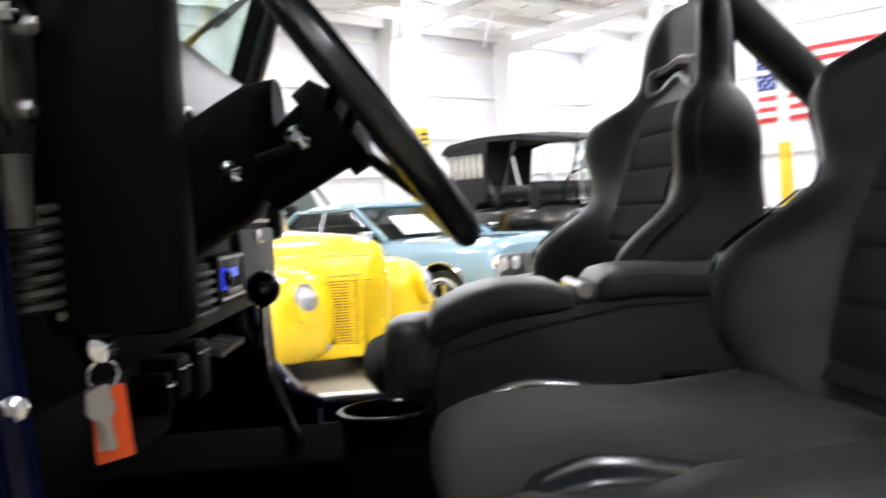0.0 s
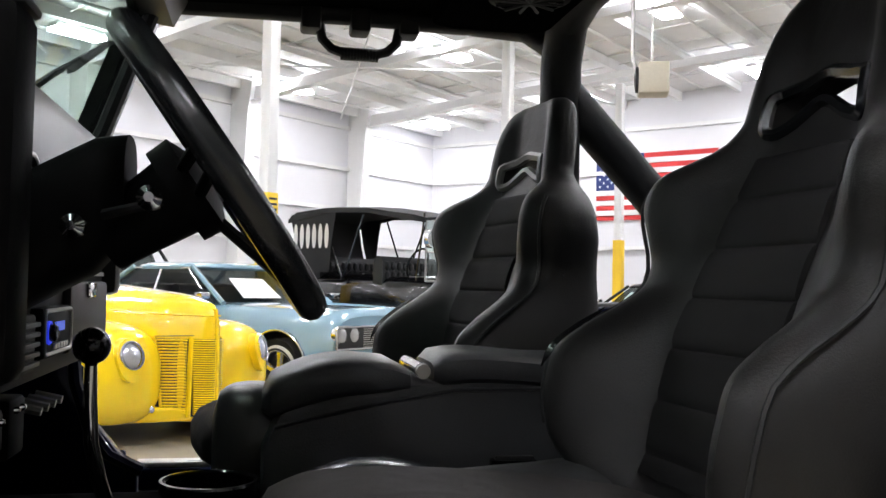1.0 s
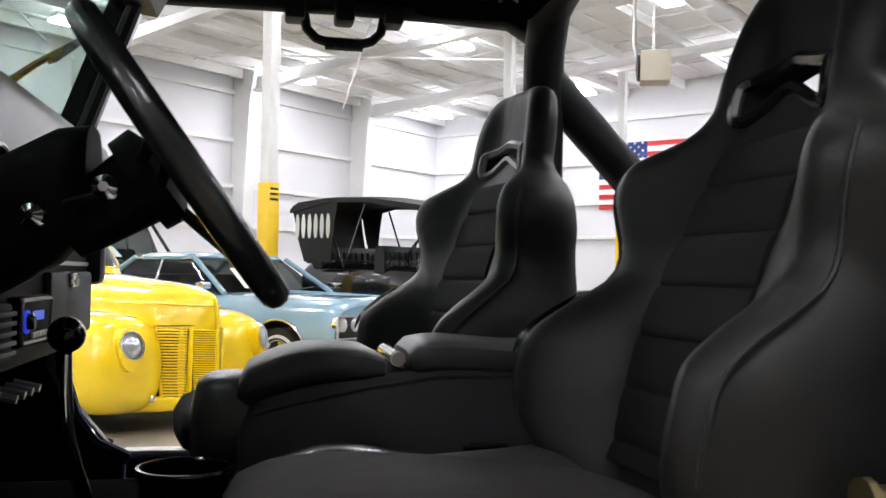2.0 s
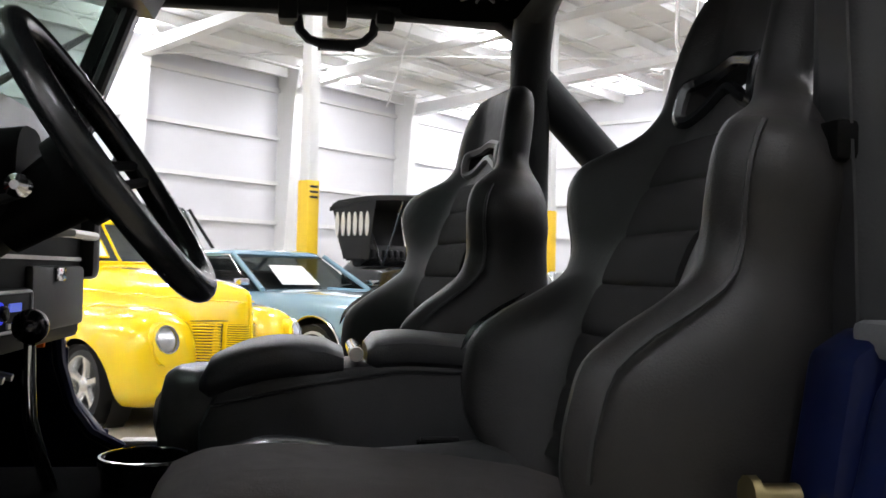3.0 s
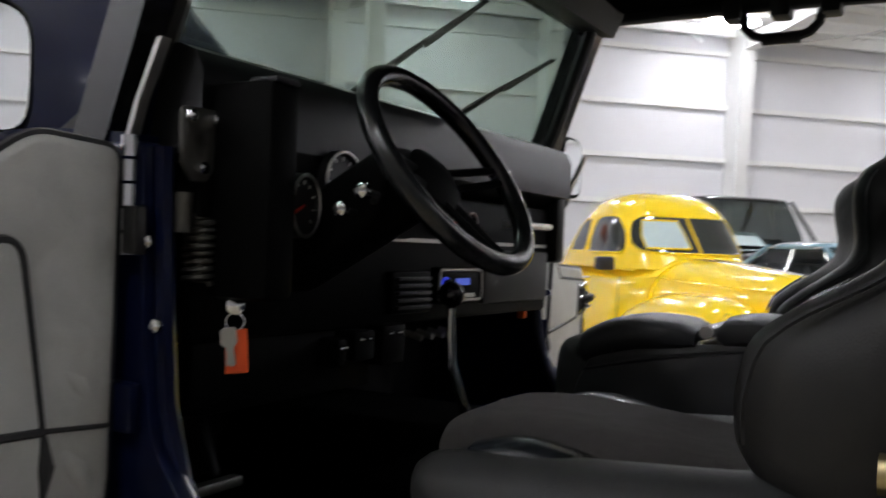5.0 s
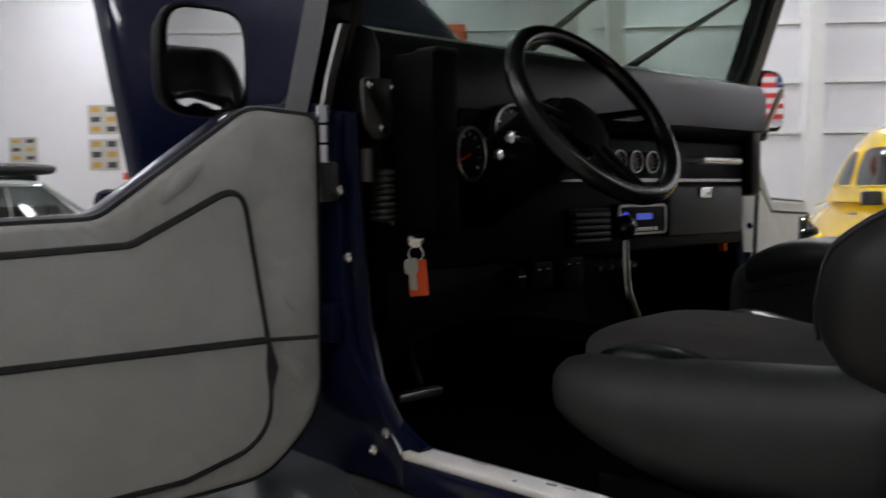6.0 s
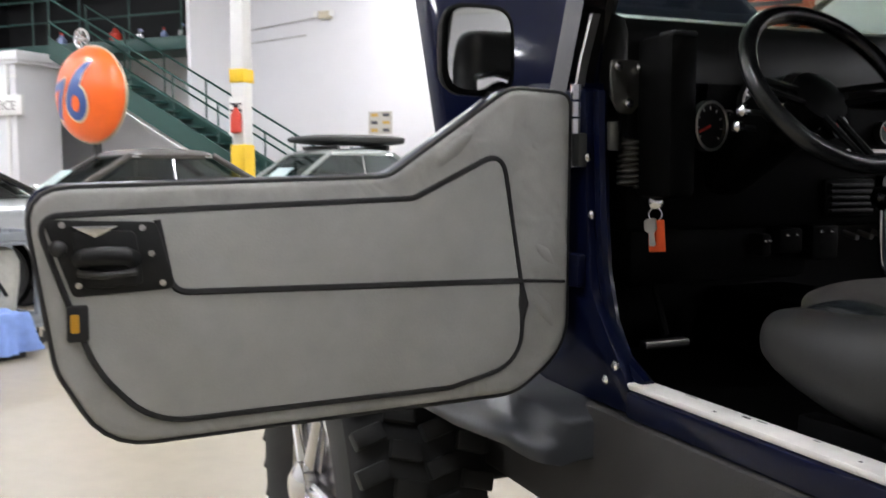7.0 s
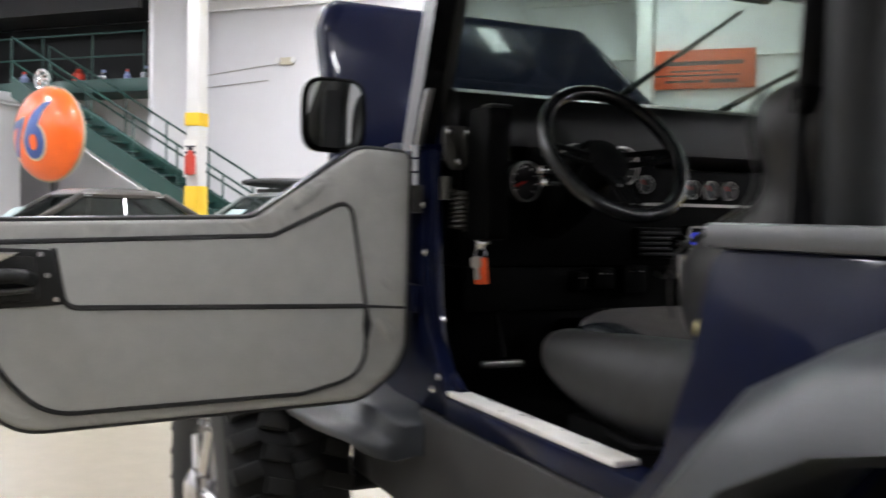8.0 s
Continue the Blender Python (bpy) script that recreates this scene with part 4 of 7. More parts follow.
# wheels
def jeep_wheel(x, Y):
    w = part("wheel", lathe([(0.2, 0.05), (0.24, 0.02), (0.31, -0.006), (0.41, 0.0), (0.435, 0.03), (0.44, 0.1), (0.44, 0.2), (0.435, 0.27), (0.41, 0.3), (0.3, 0.3), (0.2, 0.27)] if Y(0) < 0.5 else [(0.2, -0.05), (0.24, -0.02), (0.31, 0.006), (0.41, -0.0), (0.435, -0.03), (0.44, -0.1), (0.44, -0.2), (0.435, -0.27), (0.41, -0.3), (0.3, -0.3), (0.2, -0.27)], "y", 48, m=pose(x, Y(-0.22), 0.44), caps=False), RUBBER, jeep, "chunky off-road tyre on chrome rim")
    s = 1 if Y(0) < 0.5 else -1
    block = boxed(-0.019, 0.019, -0.034, 0.034, 0.0, 0.028, 0.004)
    first = None
    for k in range(36):
        for j, (dy, skew) in enumerate(((0.038, 16), (0.113, -14), (0.187, 14), (0.262, -16))):
            a = (k + (0.5 if j % 2 else 0)) * 10
            m = pose(x, Y(-0.22 + dy), 0.44) @ pose(0, 0, 0, 0, a, 0) @ pose(0, 0, 0.428) @ pose(0, 0, 0, 0, 0, skew * s)
            if first is None:
                first = part("tread_block", block, RUBBER, w)
                o = first
            else:
                o = new("tread_block", first.data)
                o.parent = w
            o.matrix_basis = m
    rim = part("rim", lathe([(0.205, 0.03), (0.212, 0.0), (0.2, -0.004), (0.188, 0.03), (0.178, 0.13), (0.05, 0.13)] if s > 0 else [(0.205, -0.03), (0.212, 0.0), (0.2, 0.004), (0.188, -0.03), (0.178, -0.13), (0.05, -0.13)], "y", 40, m=pose(x, Y(-0.19), 0.44), caps=False), CHROME, w, "bright chrome wheel rim")
    for k in range(5):
        a = k * math.tau / 5
        part("spoke", tube([(x + 0.04 * math.cos(a), Y(-0.2), 0.44 + 0.04 * math.sin(a)), (x + 0.185 * math.cos(a), Y(-0.19), 0.44 + 0.185 * math.sin(a))], [0.024, 0.018], 10), CHROME, w)
    part("hub_cap", lathe([(0.06, 0.0), (0.06, -0.04), (0.03, -0.06)] if s > 0 else [(0.06, 0.0), (0.06, 0.04), (0.03, 0.06)], "y", 16, m=pose(x, Y(-0.19), 0.44)), CHROME, w)


for x, out in ((-0.78, 0.12), (1.5, 0.0)):
    jeep_wheel(x, lambda y: y - out)
    jeep_wheel(x, lambda y: WID - y + out)
part("axle", tube([(-0.78, 0.1, 0.44), (-0.78, WID - 0.1, 0.44)], 0.05, 10), INNER, jeep)
part("axle", tube([(1.5, 0.1, 0.44), (1.5, WID - 0.1, 0.44)], 0.05, 10), INNER, jeep)


def flares(Y):
    path = [(-0.012, 0.722, 0.085), (-0.016, 0.727, 0.11), (-0.026, 0.734, 0.132), (-0.044, 0.744, 0.15), (-0.07, 0.752, 0.16), (-0.1, 0.755, 0.172), (-0.14, 0.756, 0.184), (-0.2, 0.758, 0.2), (-0.29, 0.774, 0.23), (-0.38, 0.83, 0.26), (-0.5, 0.91, 0.28), (-0.65, 0.97, 0.28), (-0.9, 0.97, 0.28), (-1.08, 0.88, 0.28), (-1.2, 0.74, 0.25)]
    part("front_flare", loft([[(x, Y(0.03), z + 0.036), (x, Y(-w * 0.56), z + 0.036), (x, Y(-w * 0.62), z + 0.031), (x, Y(-w * 0.7), z + 0.004), (x, Y(-w * 0.76), z - 0.003), (x, Y(-w * 0.94), z - 0.007), (x, Y(-w * 0.99), z - 0.016), (x, Y(-w), z - 0.024), (x, Y(-w * 0.98), z - 0.034), (x, Y(-w * 0.9), z - 0.036), (x, Y(-w * 0.5), z - 0.03), (x, Y(0.03), z - 0.03)] for x, z, w in path]), FLARE, jeep, "grey plastic front fender flare")
    arc = []
    for k in range(15):
        a = radians(200 - k * 15.7)
        c, q = math.cos(a), math.sin(a)
        arc.append((1.45 + 0.53 * c, 0.6 + 0.5 * math.copysign(abs(q) ** 0.6, q)))
    part("rear_flare", loft([[(x, Y(-0.005), z + 0.05), (x, Y(-0.06), z + 0.06), (x, Y(-0.15), z + 0.04), (x, Y(-0.195), z - 0.005), (x + (1.45 - x) * 0.06, Y(-0.205), z - 0.05), (x + (1.45 - x) * 0.08, Y(-0.18), z - 0.06), (x + (1.45 - x) * 0.07, Y(-0.0), z - 0.045)] for x, z in arc]), FLARE, jeep, "grey plastic rear fender flare")
    # flat black plate on the uncut quarter stands in for the opening's shade
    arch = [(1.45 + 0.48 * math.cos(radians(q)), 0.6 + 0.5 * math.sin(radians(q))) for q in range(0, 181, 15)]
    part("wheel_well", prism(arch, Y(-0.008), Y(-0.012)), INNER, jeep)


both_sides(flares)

# dashboard
dash = part("dashboard", loft([[(-0.36, y, 1.36), (-0.15, y, 1.478), (-0.1, y, 1.484), (-0.068, y, 1.472), (-0.054, y, 1.445), (-0.055, y, 1.36), (-0.1, y, 1.335), (-0.3, y, 1.335)] for y in (0.075, 0.11, 0.5, 0.9, WID - 0.12, WID - 0.08)]), DASH_PAD, jeep, "black padded dashboard")
part("fascia", boxed(-0.3, -0.088, 0.1, WID - 0.13, 1.085, 1.33, 0.012), PLASTIC, dash)
part("lower_panel", boxed(-0.3, -0.1, 0.12, 0.56, 0.98, 1.1, 0.015), PLASTIC, dash)
part("trim_strip", boxed(-0.089, -0.083, 0.56, 1.27, 1.236, 1.243), STEEL_BARE, dash, "thin bright trim strip", smooth=False)
part("glove_box", boxed(-0.095, -0.074, 0.93, 1.262, 1.112, 1.226, 0.008), GREY_PLASTIC, dash, "grey glove box lid")
part("glove_latch", boxed(-0.076, -0.066, 1.05, 1.1, 1.198, 1.224, 0.004), CHROME, dash)
part("end_cap", boxed(-0.3, -0.06, WID - 0.135, WID - 0.085, 1.2, 1.44, 0.015), DASH_PAD, dash)
part("dash_grab_bar", tube([(-0.06, 0.98, 1.283), (-0.035, 1.0, 1.283), (-0.035, 1.17, 1.283), (-0.06, 1.19, 1.283)], 0.008, 8), STEEL_BARE, dash)
vent = part("air_vent", boxed(-0.092, -0.076, 0.575, 0.712, 1.105, 1.182, 0.005), PLASTIC, dash)
for k in range(5):
    part("vent_slat", boxed(-0.077, -0.068, 0.585, 0.702, 1.114 + k * 0.013, 1.12 + k * 0.013, 0.001), GREY_PLASTIC, vent)
radio = part("radio", boxed(-0.095, -0.07, 0.728, 0.91, 1.118, 1.19, 0.006), PLASTIC, dash, "black car radio with blue lit display")
part("radio_bezel", tube([(-0.07, y, z) for y, z in rounded([(0.732, 1.125), (0.732, 1.185), (0.906, 1.185), (0.906, 1.125)], 0.01)], 0.003, 6, closed=True), STEEL_BARE, radio)
part("radio_knob", lathe([(0.012, 0), (0.012, 0.01), (0.009, 0.013)], "x", 20, m=pose(-0.07, 0.752, 1.155)), CAR_BLACK, radio)
part("knob_ring", tube([(-0.068, 0.752 + 0.0145 * math.cos(k * math.tau / 20), 1.155 + 0.0145 * math.sin(k * math.tau / 20)) for k in range(20)], 0.0025, 6, closed=True), glow("blue_lit_ring", (0.03, 0.06, 1.0), 0.5), radio)
part("radio_display", boxed(-0.071, -0.0675, 0.795, 0.85, 1.155, 1.168), glow("blue_display", (0.12, 0.2, 1.0), 0.4), radio, smooth=False)
for k in range(5):
    part("radio_button", boxed(-0.071, -0.066, 0.785 + k * 0.018, 0.797 + k * 0.018, 1.13, 1.138, 0.001), STEEL_BARE, radio)
DIAL = mat("dial_face", (0.01, 0.01, 0.012), 0.4)
NEEDLE = mat("needle_red", (0.6, 0.03, 0.02), 0.5)


def gauge(y, z, r, x=-0.088, turn=0):
    g = part("gauge", lathe([(r, 0), (r, 0.014), (r * 0.88, 0.016), (r * 0.84, 0.008), (r * 0.02, 0.007)], "x", 26, m=pose(x, y, z, rz=turn)), GREY_PLASTIC, dash)
    part("bezel", tube([pose(x, y, z, rz=turn) @ Vector((0.0155, r * 0.94 * math.cos(k * math.tau / 26), r * 0.94 * math.sin(k * math.tau / 26))) for k in range(26)], r * 0.06, 6, closed=True), STEEL_BARE, g)
    part("dial", lathe([(r * 0.83, 0.008), (r * 0.83, 0.0095)], "x", 24, m=pose(x, y, z, rz=turn)), DIAL, g)
    a = radians(200 if r > 0.03 else 130)
    m = pose(x, y, z, rz=turn)
    part("needle", tube([m @ Vector((0.012, 0, 0)), m @ Vector((0.012, r * 0.7 * math.cos(a), r * 0.7 * math.sin(a)))], r * 0.06, 5), NEEDLE, g)
    for k in range(9):
        a = radians(-40 + k * 32)
        part("dial_mark", tube([m @ Vector((0.0105, r * 0.66 * math.cos(a), r * 0.66 * math.sin(a))), m @ Vector((0.0105, r * 0.78 * math.cos(a), r * 0.78 * math.sin(a)))], r * 0.03, 4), PAPER, g)
    return g


binn = part("instrument_hood", loft([[(x, y, z) for y, z in rounded([(0.24, 1.24), (0.26, 1.4), (0.6, 1.4), (0.62, 1.24)], 0.04)] for x in (-0.1, -0.055)]), PLASTIC, dash)
for y, z, r in ((0.37, 1.325, 0.048), (0.5, 1.325, 0.048), (0.29, 1.29, 0.022), (0.435, 1.27, 0.02), (0.57, 1.285, 0.022)):
    gauge(y, z, r, -0.055)
for y in (0.74, 0.8, 0.86):
    gauge(y, 1.278, 0.024)
pod = part("side_pod", boxed(-0.06, 0.045, 0.095, 0.155, 1.15, 1.434, 0.014), PLASTIC, dash, "tall black side pod")
part("pod_cap", boxed(-0.0, 0.047, 0.1, 0.15, 1.428, 1.437, 0.004), VINYL, pod)
gauge(0.205, 1.278, 0.045, 0.0, 12)
for y0, y1, z0, z1 in ((0.4, 0.425, 1.03, 1.075), (0.445, 0.505, 1.035, 1.085), (0.53, 0.6, 1.02, 1.09)):
    part("under_dash_box", boxed(-0.2, -0.06, y0, y1, z0, z1, 0.006), PLASTIC, dash)
    for q in (0.3, 0.7):
        part("box_screw", lathe([(0.005, 0.0), (0.004, 0.004), (0.002, 0.006)], "x", 10, m=pose(-0.06, y0 + (y1 - y0) * q, z1 - 0.014)), CHROME, dash)
for k in range(4):
    part("toggle_switch", tube([(-0.085, 0.64 + k * 0.04, 1.07), (-0.05, 0.64 + k * 0.04, 1.062)], 0.006, 8), STEEL_BARE, dash)

# hinge-side bracket, check spring, pedal and column
BRACKET = mat("worn_bracket_metal", (0.1, 0.098, 0.09), 0.4, metal=0.7, grain=0.3, scale=50)
brk = part("bracket_plate", prism(rounded([(0.038, 1.395), (0.106, 1.395), (0.102, 1.32), (0.085, 1.3), (0.058, 1.3), (0.042, 1.322)], 0.012), -0.058, -0.05, 0.002, axis="x"), BRACKET, jeep, "worn grey metal bracket plate")
for y, z in ((0.05, 1.382), (0.094, 1.382), (0.072, 1.318)):
    part("bolt", lathe([(0.0085, 0.0), (0.0085, 0.008), (0.004, 0.011)], "x", 8, m=pose(-0.05, y, z)), CHROME, brk)
part("bracket_knuckle", lathe([(0.012, 0), (0.012, 0.05)], "z", 12, m=pose(-0.05, 0.045, 1.235)), BRACKET, brk)
coil = [(-0.06 + 0.019 * math.cos(k * 0.7), 0.085 + 0.019 * math.sin(k * 0.7), 1.17 + k * 0.0011) for k in range(80)]
part("check_spring", tube(coil, 0.0038, 6), BRACKET, jeep)
ped = part("pedal_arm", tube([(-0.25, 0.28, 1.1), (-0.24, 0.28, 0.95), (-0.2, 0.28, 0.86)], 0.009, 8), INNER, jeep)
part("pedal_pad", boxed(-0.215, -0.19, 0.225, 0.335, 0.835, 0.852, 0.004), STEEL_BARE, ped, "worn metal pedal bar")
col = part("steering_column", loft([[(x, 0.335 + a * w, z + b * h) for a, b in superring(0, 0, 1, 1, 18, 3)] for x, z, w, h in ((-0.3, 1.1, 0.04, 0.04), (-0.12, 1.2, 0.05, 0.05), (-0.1, 1.21, 0.062, 0.065), (0.06, 1.3, 0.062, 0.065), (0.09, 1.32, 0.045, 0.05))]), PLASTIC, jeep)
for p in ((0.127, 0.18, 1.297), (0.059, 0.229, 1.275)):
    st = part("stalk", tube([(0.04, 0.33, 1.285), (p[0] - 0.01, p[1] + 0.05, p[2] - 0.002), p], [0.006, 0.0045, 0.0045], 8), PIPING, col)
    part("stalk_knob", lathe([(0.004, -0.012), (0.0105, -0.006), (0.0105, 0.006), (0.004, 0.012)], "y", 14, m=pose(*p)), CHROME, st)
sw = part("steering_wheel", lathe([(0.05, -0.02), (0.052, 0.004), (0.03, 0.014), (0.0035, 0.016)], "x", 20), PLASTIC, jeep, "black padded steering wheel with slotted spokes")
SWM = pose(0.15, 0.322, 1.322) @ pose(0, 0, 0, 0, -35, 0)
sw.matrix_basis = SWM
part("rim", tube([(0.03, 0.16 * math.cos(k * math.tau / 48), 0.16 * math.sin(k * math.tau / 48)) for k in range(48)], 0.0155, 12, closed=True), WHEEL_LEATHER, sw)
for a in (0, 180, 270):
    c, s = math.cos(radians(a)), math.sin(radians(a))
    for off in (-0.014, 0.014):
        part("spoke", tube([(0.002, 0.045 * c - off * s, 0.045 * s + off * c), (0.03, 0.152 * c - off * 0.8 * s, 0.152 * s + off * 0.8 * c)], 0.0062, 6), PLASTIC, sw)
part("wheel_boss", lathe([(0.03, -0.1), (0.04, -0.02)], "x", 16), PLASTIC, sw)

# gear lever and cup
lev = thing("gear_lever", "curved chrome gear lever with round black knob", "gear lever", pose(0, 0, 0))
part("rod", tube([(0.007, 0.641, 1.12), (0.007, 0.643, 1.07), (0.009, 0.646, 1.02), (0.018, 0.66, 0.97), (0.034, 0.678, 0.91), (0.05, 0.69, 0.85), (0.06, 0.69, 0.78)], [0.008, 0.009, 0.0095, 0.01, 0.01, 0.011, 0.012], 12), CHROME, lev)
part("knob", lathe([(0.006, -0.03)] + [(0.024 * math.cos(radians(q)), 0.024 * math.sin(radians(q))) for q in range(-70, 90, 10)] + [(0.001, 0.024)], "z", 28, m=pose(0.007, 0.641, 1.145)), CAR_BLACK, lev, "glossy black knob")
cup = thing("cup_holder", "glossy black cup holder between the front seats", "cup holder", pose(0.155, 0.69, 0.745))
part("cup", lathe([(0.035, 0.0), (0.05, 0.005), (0.062, 0.2), (0.066, 0.205), (0.066, 0.215), (0.058, 0.215), (0.05, 0.06), (0.002, 0.055)], "z", 28), CAR_BLACK, cup)
part("rim", tube([(0.063 * math.cos(k * math.tau / 32), 0.063 * math.sin(k * math.tau / 32), 0.215) for k in range(32)], 0.004, 6, closed=True), CAR_BLACK, cup)

# console
CONSOLE = mat("charcoal_console_vinyl", (0.042, 0.043, 0.0455), 0.42, bump=0.2, scale=350, grain=0.12, spec=0.4, wrinkle=0.06, crease=7.0)
NOSE_LEATHER = mat("grey_nose_leather", (0.06, 0.057, 0.055), 0.3, bump=0.2, scale=420, grain=0.12, broad=0.15, wrinkle=0.2, crease=14.0)
con = thing("centre_console", "black vinyl centre console with padded armrest lids", "console", pose(0, 0, 0))
part("body", prism(rounded([(0.225, 0.78), (0.222, 1.0), (0.25, 1.06), (0.41, 1.09), (0.56, 1.1), (0.92, 1.1), (0.92, 0.78)], [0.0, 0.03, 0.03, 0.05, 0.05, 0.0, 0.0]), 0.695, 0.852, 0.014), CONSOLE, con)
part("front_lid", loft([[(x, 0.775 + a * w, z + b * h) for a, b in superring(0, 0, 1, 1, 20, 3.4)] for x, z, w, h in spread(((0.222, 1.06, 0.07, 0.012), (0.235, 1.068, 0.086, 0.03), (0.28, 1.085, 0.09, 0.034), (0.33, 1.096, 0.09, 0.032), (0.4, 1.098, 0.09, 0.026), (0.428, 1.094, 0.085, 0.016)), 0.015)]), CONSOLE, con)
part("rear_lid", loft([[(x, 0.775 + a * w, z + b * h) for a, b in superring(0, 0, 1, 1, 20, 3.4)] for x, z, w, h in spread(((0.462, 1.105, 0.082, 0.014), (0.475, 1.108, 0.09, 0.026), (0.52, 1.112, 0.09, 0.027), (0.62, 1.106, 0.09, 0.026), (0.87, 1.1, 0.088, 0.026), (0.9, 1.1, 0.08, 0.012)), 0.02)]), CONSOLE, con)
part("latch_bar", tube([(0.446, 0.7, 1.108), (0.446, 0.85, 1.108)], 0.0115, 16), mat("brushed_latch_metal", (0.45, 0.45, 0.46), 0.14, metal=1.0, grain=0.4, scale=70), con, "worn metal latch bar")
part("latch_end", tube([(0.446, 0.69, 1.108), (0.446, 0.701, 1.108)], 0.0105, 12), STEEL_BARE, con)
part("front_pad", loft([[(x, 0.83 + a * w, z + b * h) for a, b in superring(0, 0, 1, 1, 20, 3)] for x, z, w, h in spread(((0.152, 0.985, 0.04, 0.05), (0.16, 0.99, 0.06, 0.075), (0.18, 0.995, 0.075, 0.082), (0.215, 1.0, 0.08, 0.08), (0.25, 1.0, 0.08, 0.075)), 0.01)]), NOSE_LEATHER, con, "glossy grey leather console nose")
part("seam", tube([(0.24, 0.697, 1.03), (0.3, 0.6945, 1.045), (0.4, 0.6945, 1.066), (0.5, 0.6945, 1.082), (0.7, 0.6945, 1.084)], 0.0035, 6), CONSOLE, con)
part("nose_base", boxed(0.165, 0.25, 0.78, 0.88, 0.78, 0.93, 0.01), CONSOLE, con)


WELT = mat("glossy_welt_leather", (0.013, 0.016, 0.02), 0.24, bump=0.1, scale=300, spec=0.6)


# seats
def seat(x0, yc, label, drop=0.0, turn=4.0, tilt=16.8, head=1.0, edging=None):
    h0 = Vector((x0 - 0.2, yc, 0.0))
    s = thing("bucket_seat", label, "car seat", Matrix.Translation(h0) @ Matrix.Rotation(radians(turn), 4, "Z") @ Matrix.Translation(-h0), group="front seats")
    lean = radians(tilt)
    up, fwd = Vector((math.sin(lean), 0, math.cos(lean))), Vector((-math.cos(lean), 0, math.sin(lean)))
    base = Vector((x0, yc, 0.975 - drop))

    def at(w, d, h):
        return base + Vector((0, w, 0)) + up * h + fwd * d

    def front_depth(w, bol, mid):
        f = max(0.0, (abs(w) - 0.4) / 0.6)
        return mid + (bol - mid) * math.sin(min(1.0, f * 1.35) * math.pi / 2) ** 1.5

    def ring(h, hw, bol, mid, thick):
        pts = []
        half = (bol + thick) / 2
        w0 = max(0.3, 1 - 0.06 / hw)
        for k in range(37):
            w = math.sin(-math.pi / 2 + math.pi * k / 36)
            e = max(0.0, (abs(w) - w0) / (1 - w0))
            pts.append(at(hw * w, front_depth(w, bol, mid) - half * (1 - math.sqrt(max(0.0, 1 - e * e))), h))
        for k in range(1, 28):
            w = math.sin(math.pi / 2 - math.pi * k / 28)
            e = max(0.0, (abs(w) - w0) / (1 - w0))
            pts.append(at(hw * w, -thick + half * (1 - math.sqrt(max(0.0, 1 - e * e))), h))
        return pts

    table = ((-0.03, 0.19, 0.08, 0.03, 0.06), (0.02, 0.225, 0.135, 0.035, 0.08), (0.06, 0.24, 0.155, 0.04, 0.095), (0.1, 0.246, 0.162, 0.045, 0.1), (0.14, 0.246, 0.16, 0.045, 0.1), (0.18, 0.241, 0.132, 0.045, 0.1), (0.215, 0.234, 0.098, 0.043, 0.1), (0.25, 0.228, 0.071, 0.04, 0.096), (0.285, 0.227, 0.069, 0.036, 0.085), (0.32, 0.234, 0.082, 0.03, 0.072), (0.355, 0.243, 0.093, 0.026, 0.062), (0.38, 0.241, 0.093, 0.022, 0.055), (0.4, 0.233, 0.086, 0.018, 0.051), (0.416, 0.219, 0.072, 0.015, 0.048), (0.43, 0.203, 0.058, 0.012, 0.045), (0.444, 0.186, 0.046, 0.009, 0.042), (0.458, 0.17, 0.038, 0.006, 0.039), (0.474, 0.156, 0.034, 0.004, 0.036), (0.49, 0.145, 0.033, 0.003, 0.035), (0.53, 0.141, 0.035, 0.003, 0.034), (0.57, 0.136, 0.036, 0.005, 0.033), (0.61, 0.128, 0.035, 0.01, 0.032), (0.645, 0.116, 0.03, 0.014, 0.03), (0.664, 0.104, 0.024, 0.014, 0.026), (0.676, 0.086, 0.016, 0.011, 0.018), (0.681, 0.06, 0.007, 0.005, 0.009))
    table = [(h if h < 0.43 else 0.43 + (h - 0.43) * head, w * 1.03, a, b, c) for h, w, a, b, c in table]
    rows = spread(table, 0.009)
    bm = loft([ring(*r) for r in rows])
    # belt slot right through the head
    slot = rounded([(-0.09, 0.464), (-0.045, 0.482), (0.0, 0.51), (0.045, 0.482), (0.09, 0.464), (0.086, 0.522), (0.0, 0.545), (-0.086, 0.522)], [0.012, 0.03, 0.03, 0.03, 0.012, 0.018, 0.05, 0.018], 5)
    slot = [(w, 0.43 + (h - 0.43) * head) for w, h in slot]

    def flat(p):
        v = p - base
        return v.y, v.dot(up), v.dot(fwd)

    def in_slot(p):
        w, h, _ = flat(p)
        odd = False
        for (x1, y1), (x2, y2) in zip(slot, slot[1:] + slot[:1]):
            if (y1 > h) != (y2 > h) and w < (x2 - x1) * (h - y1) / (y2 - y1) + x1:
                odd = not odd
        return odd

    cut_hole(bm, in_slot, lambda p: flat(p)[2] > -0.004 and 0.43 < flat(p)[1] < 0.57)
    cut_hole(bm, in_slot, lambda p: flat(p)[2] < -0.01 and 0.43 < flat(p)[1] < 0.57)
    open_edges = [e for e in bm.edges if e.is_boundary]
    if open_edges:
        bmesh.ops.bridge_loops(bm, edges=open_edges)
        bmesh.ops.recalc_face_normals(bm, faces=bm.faces)
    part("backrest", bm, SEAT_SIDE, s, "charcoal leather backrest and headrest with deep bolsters")

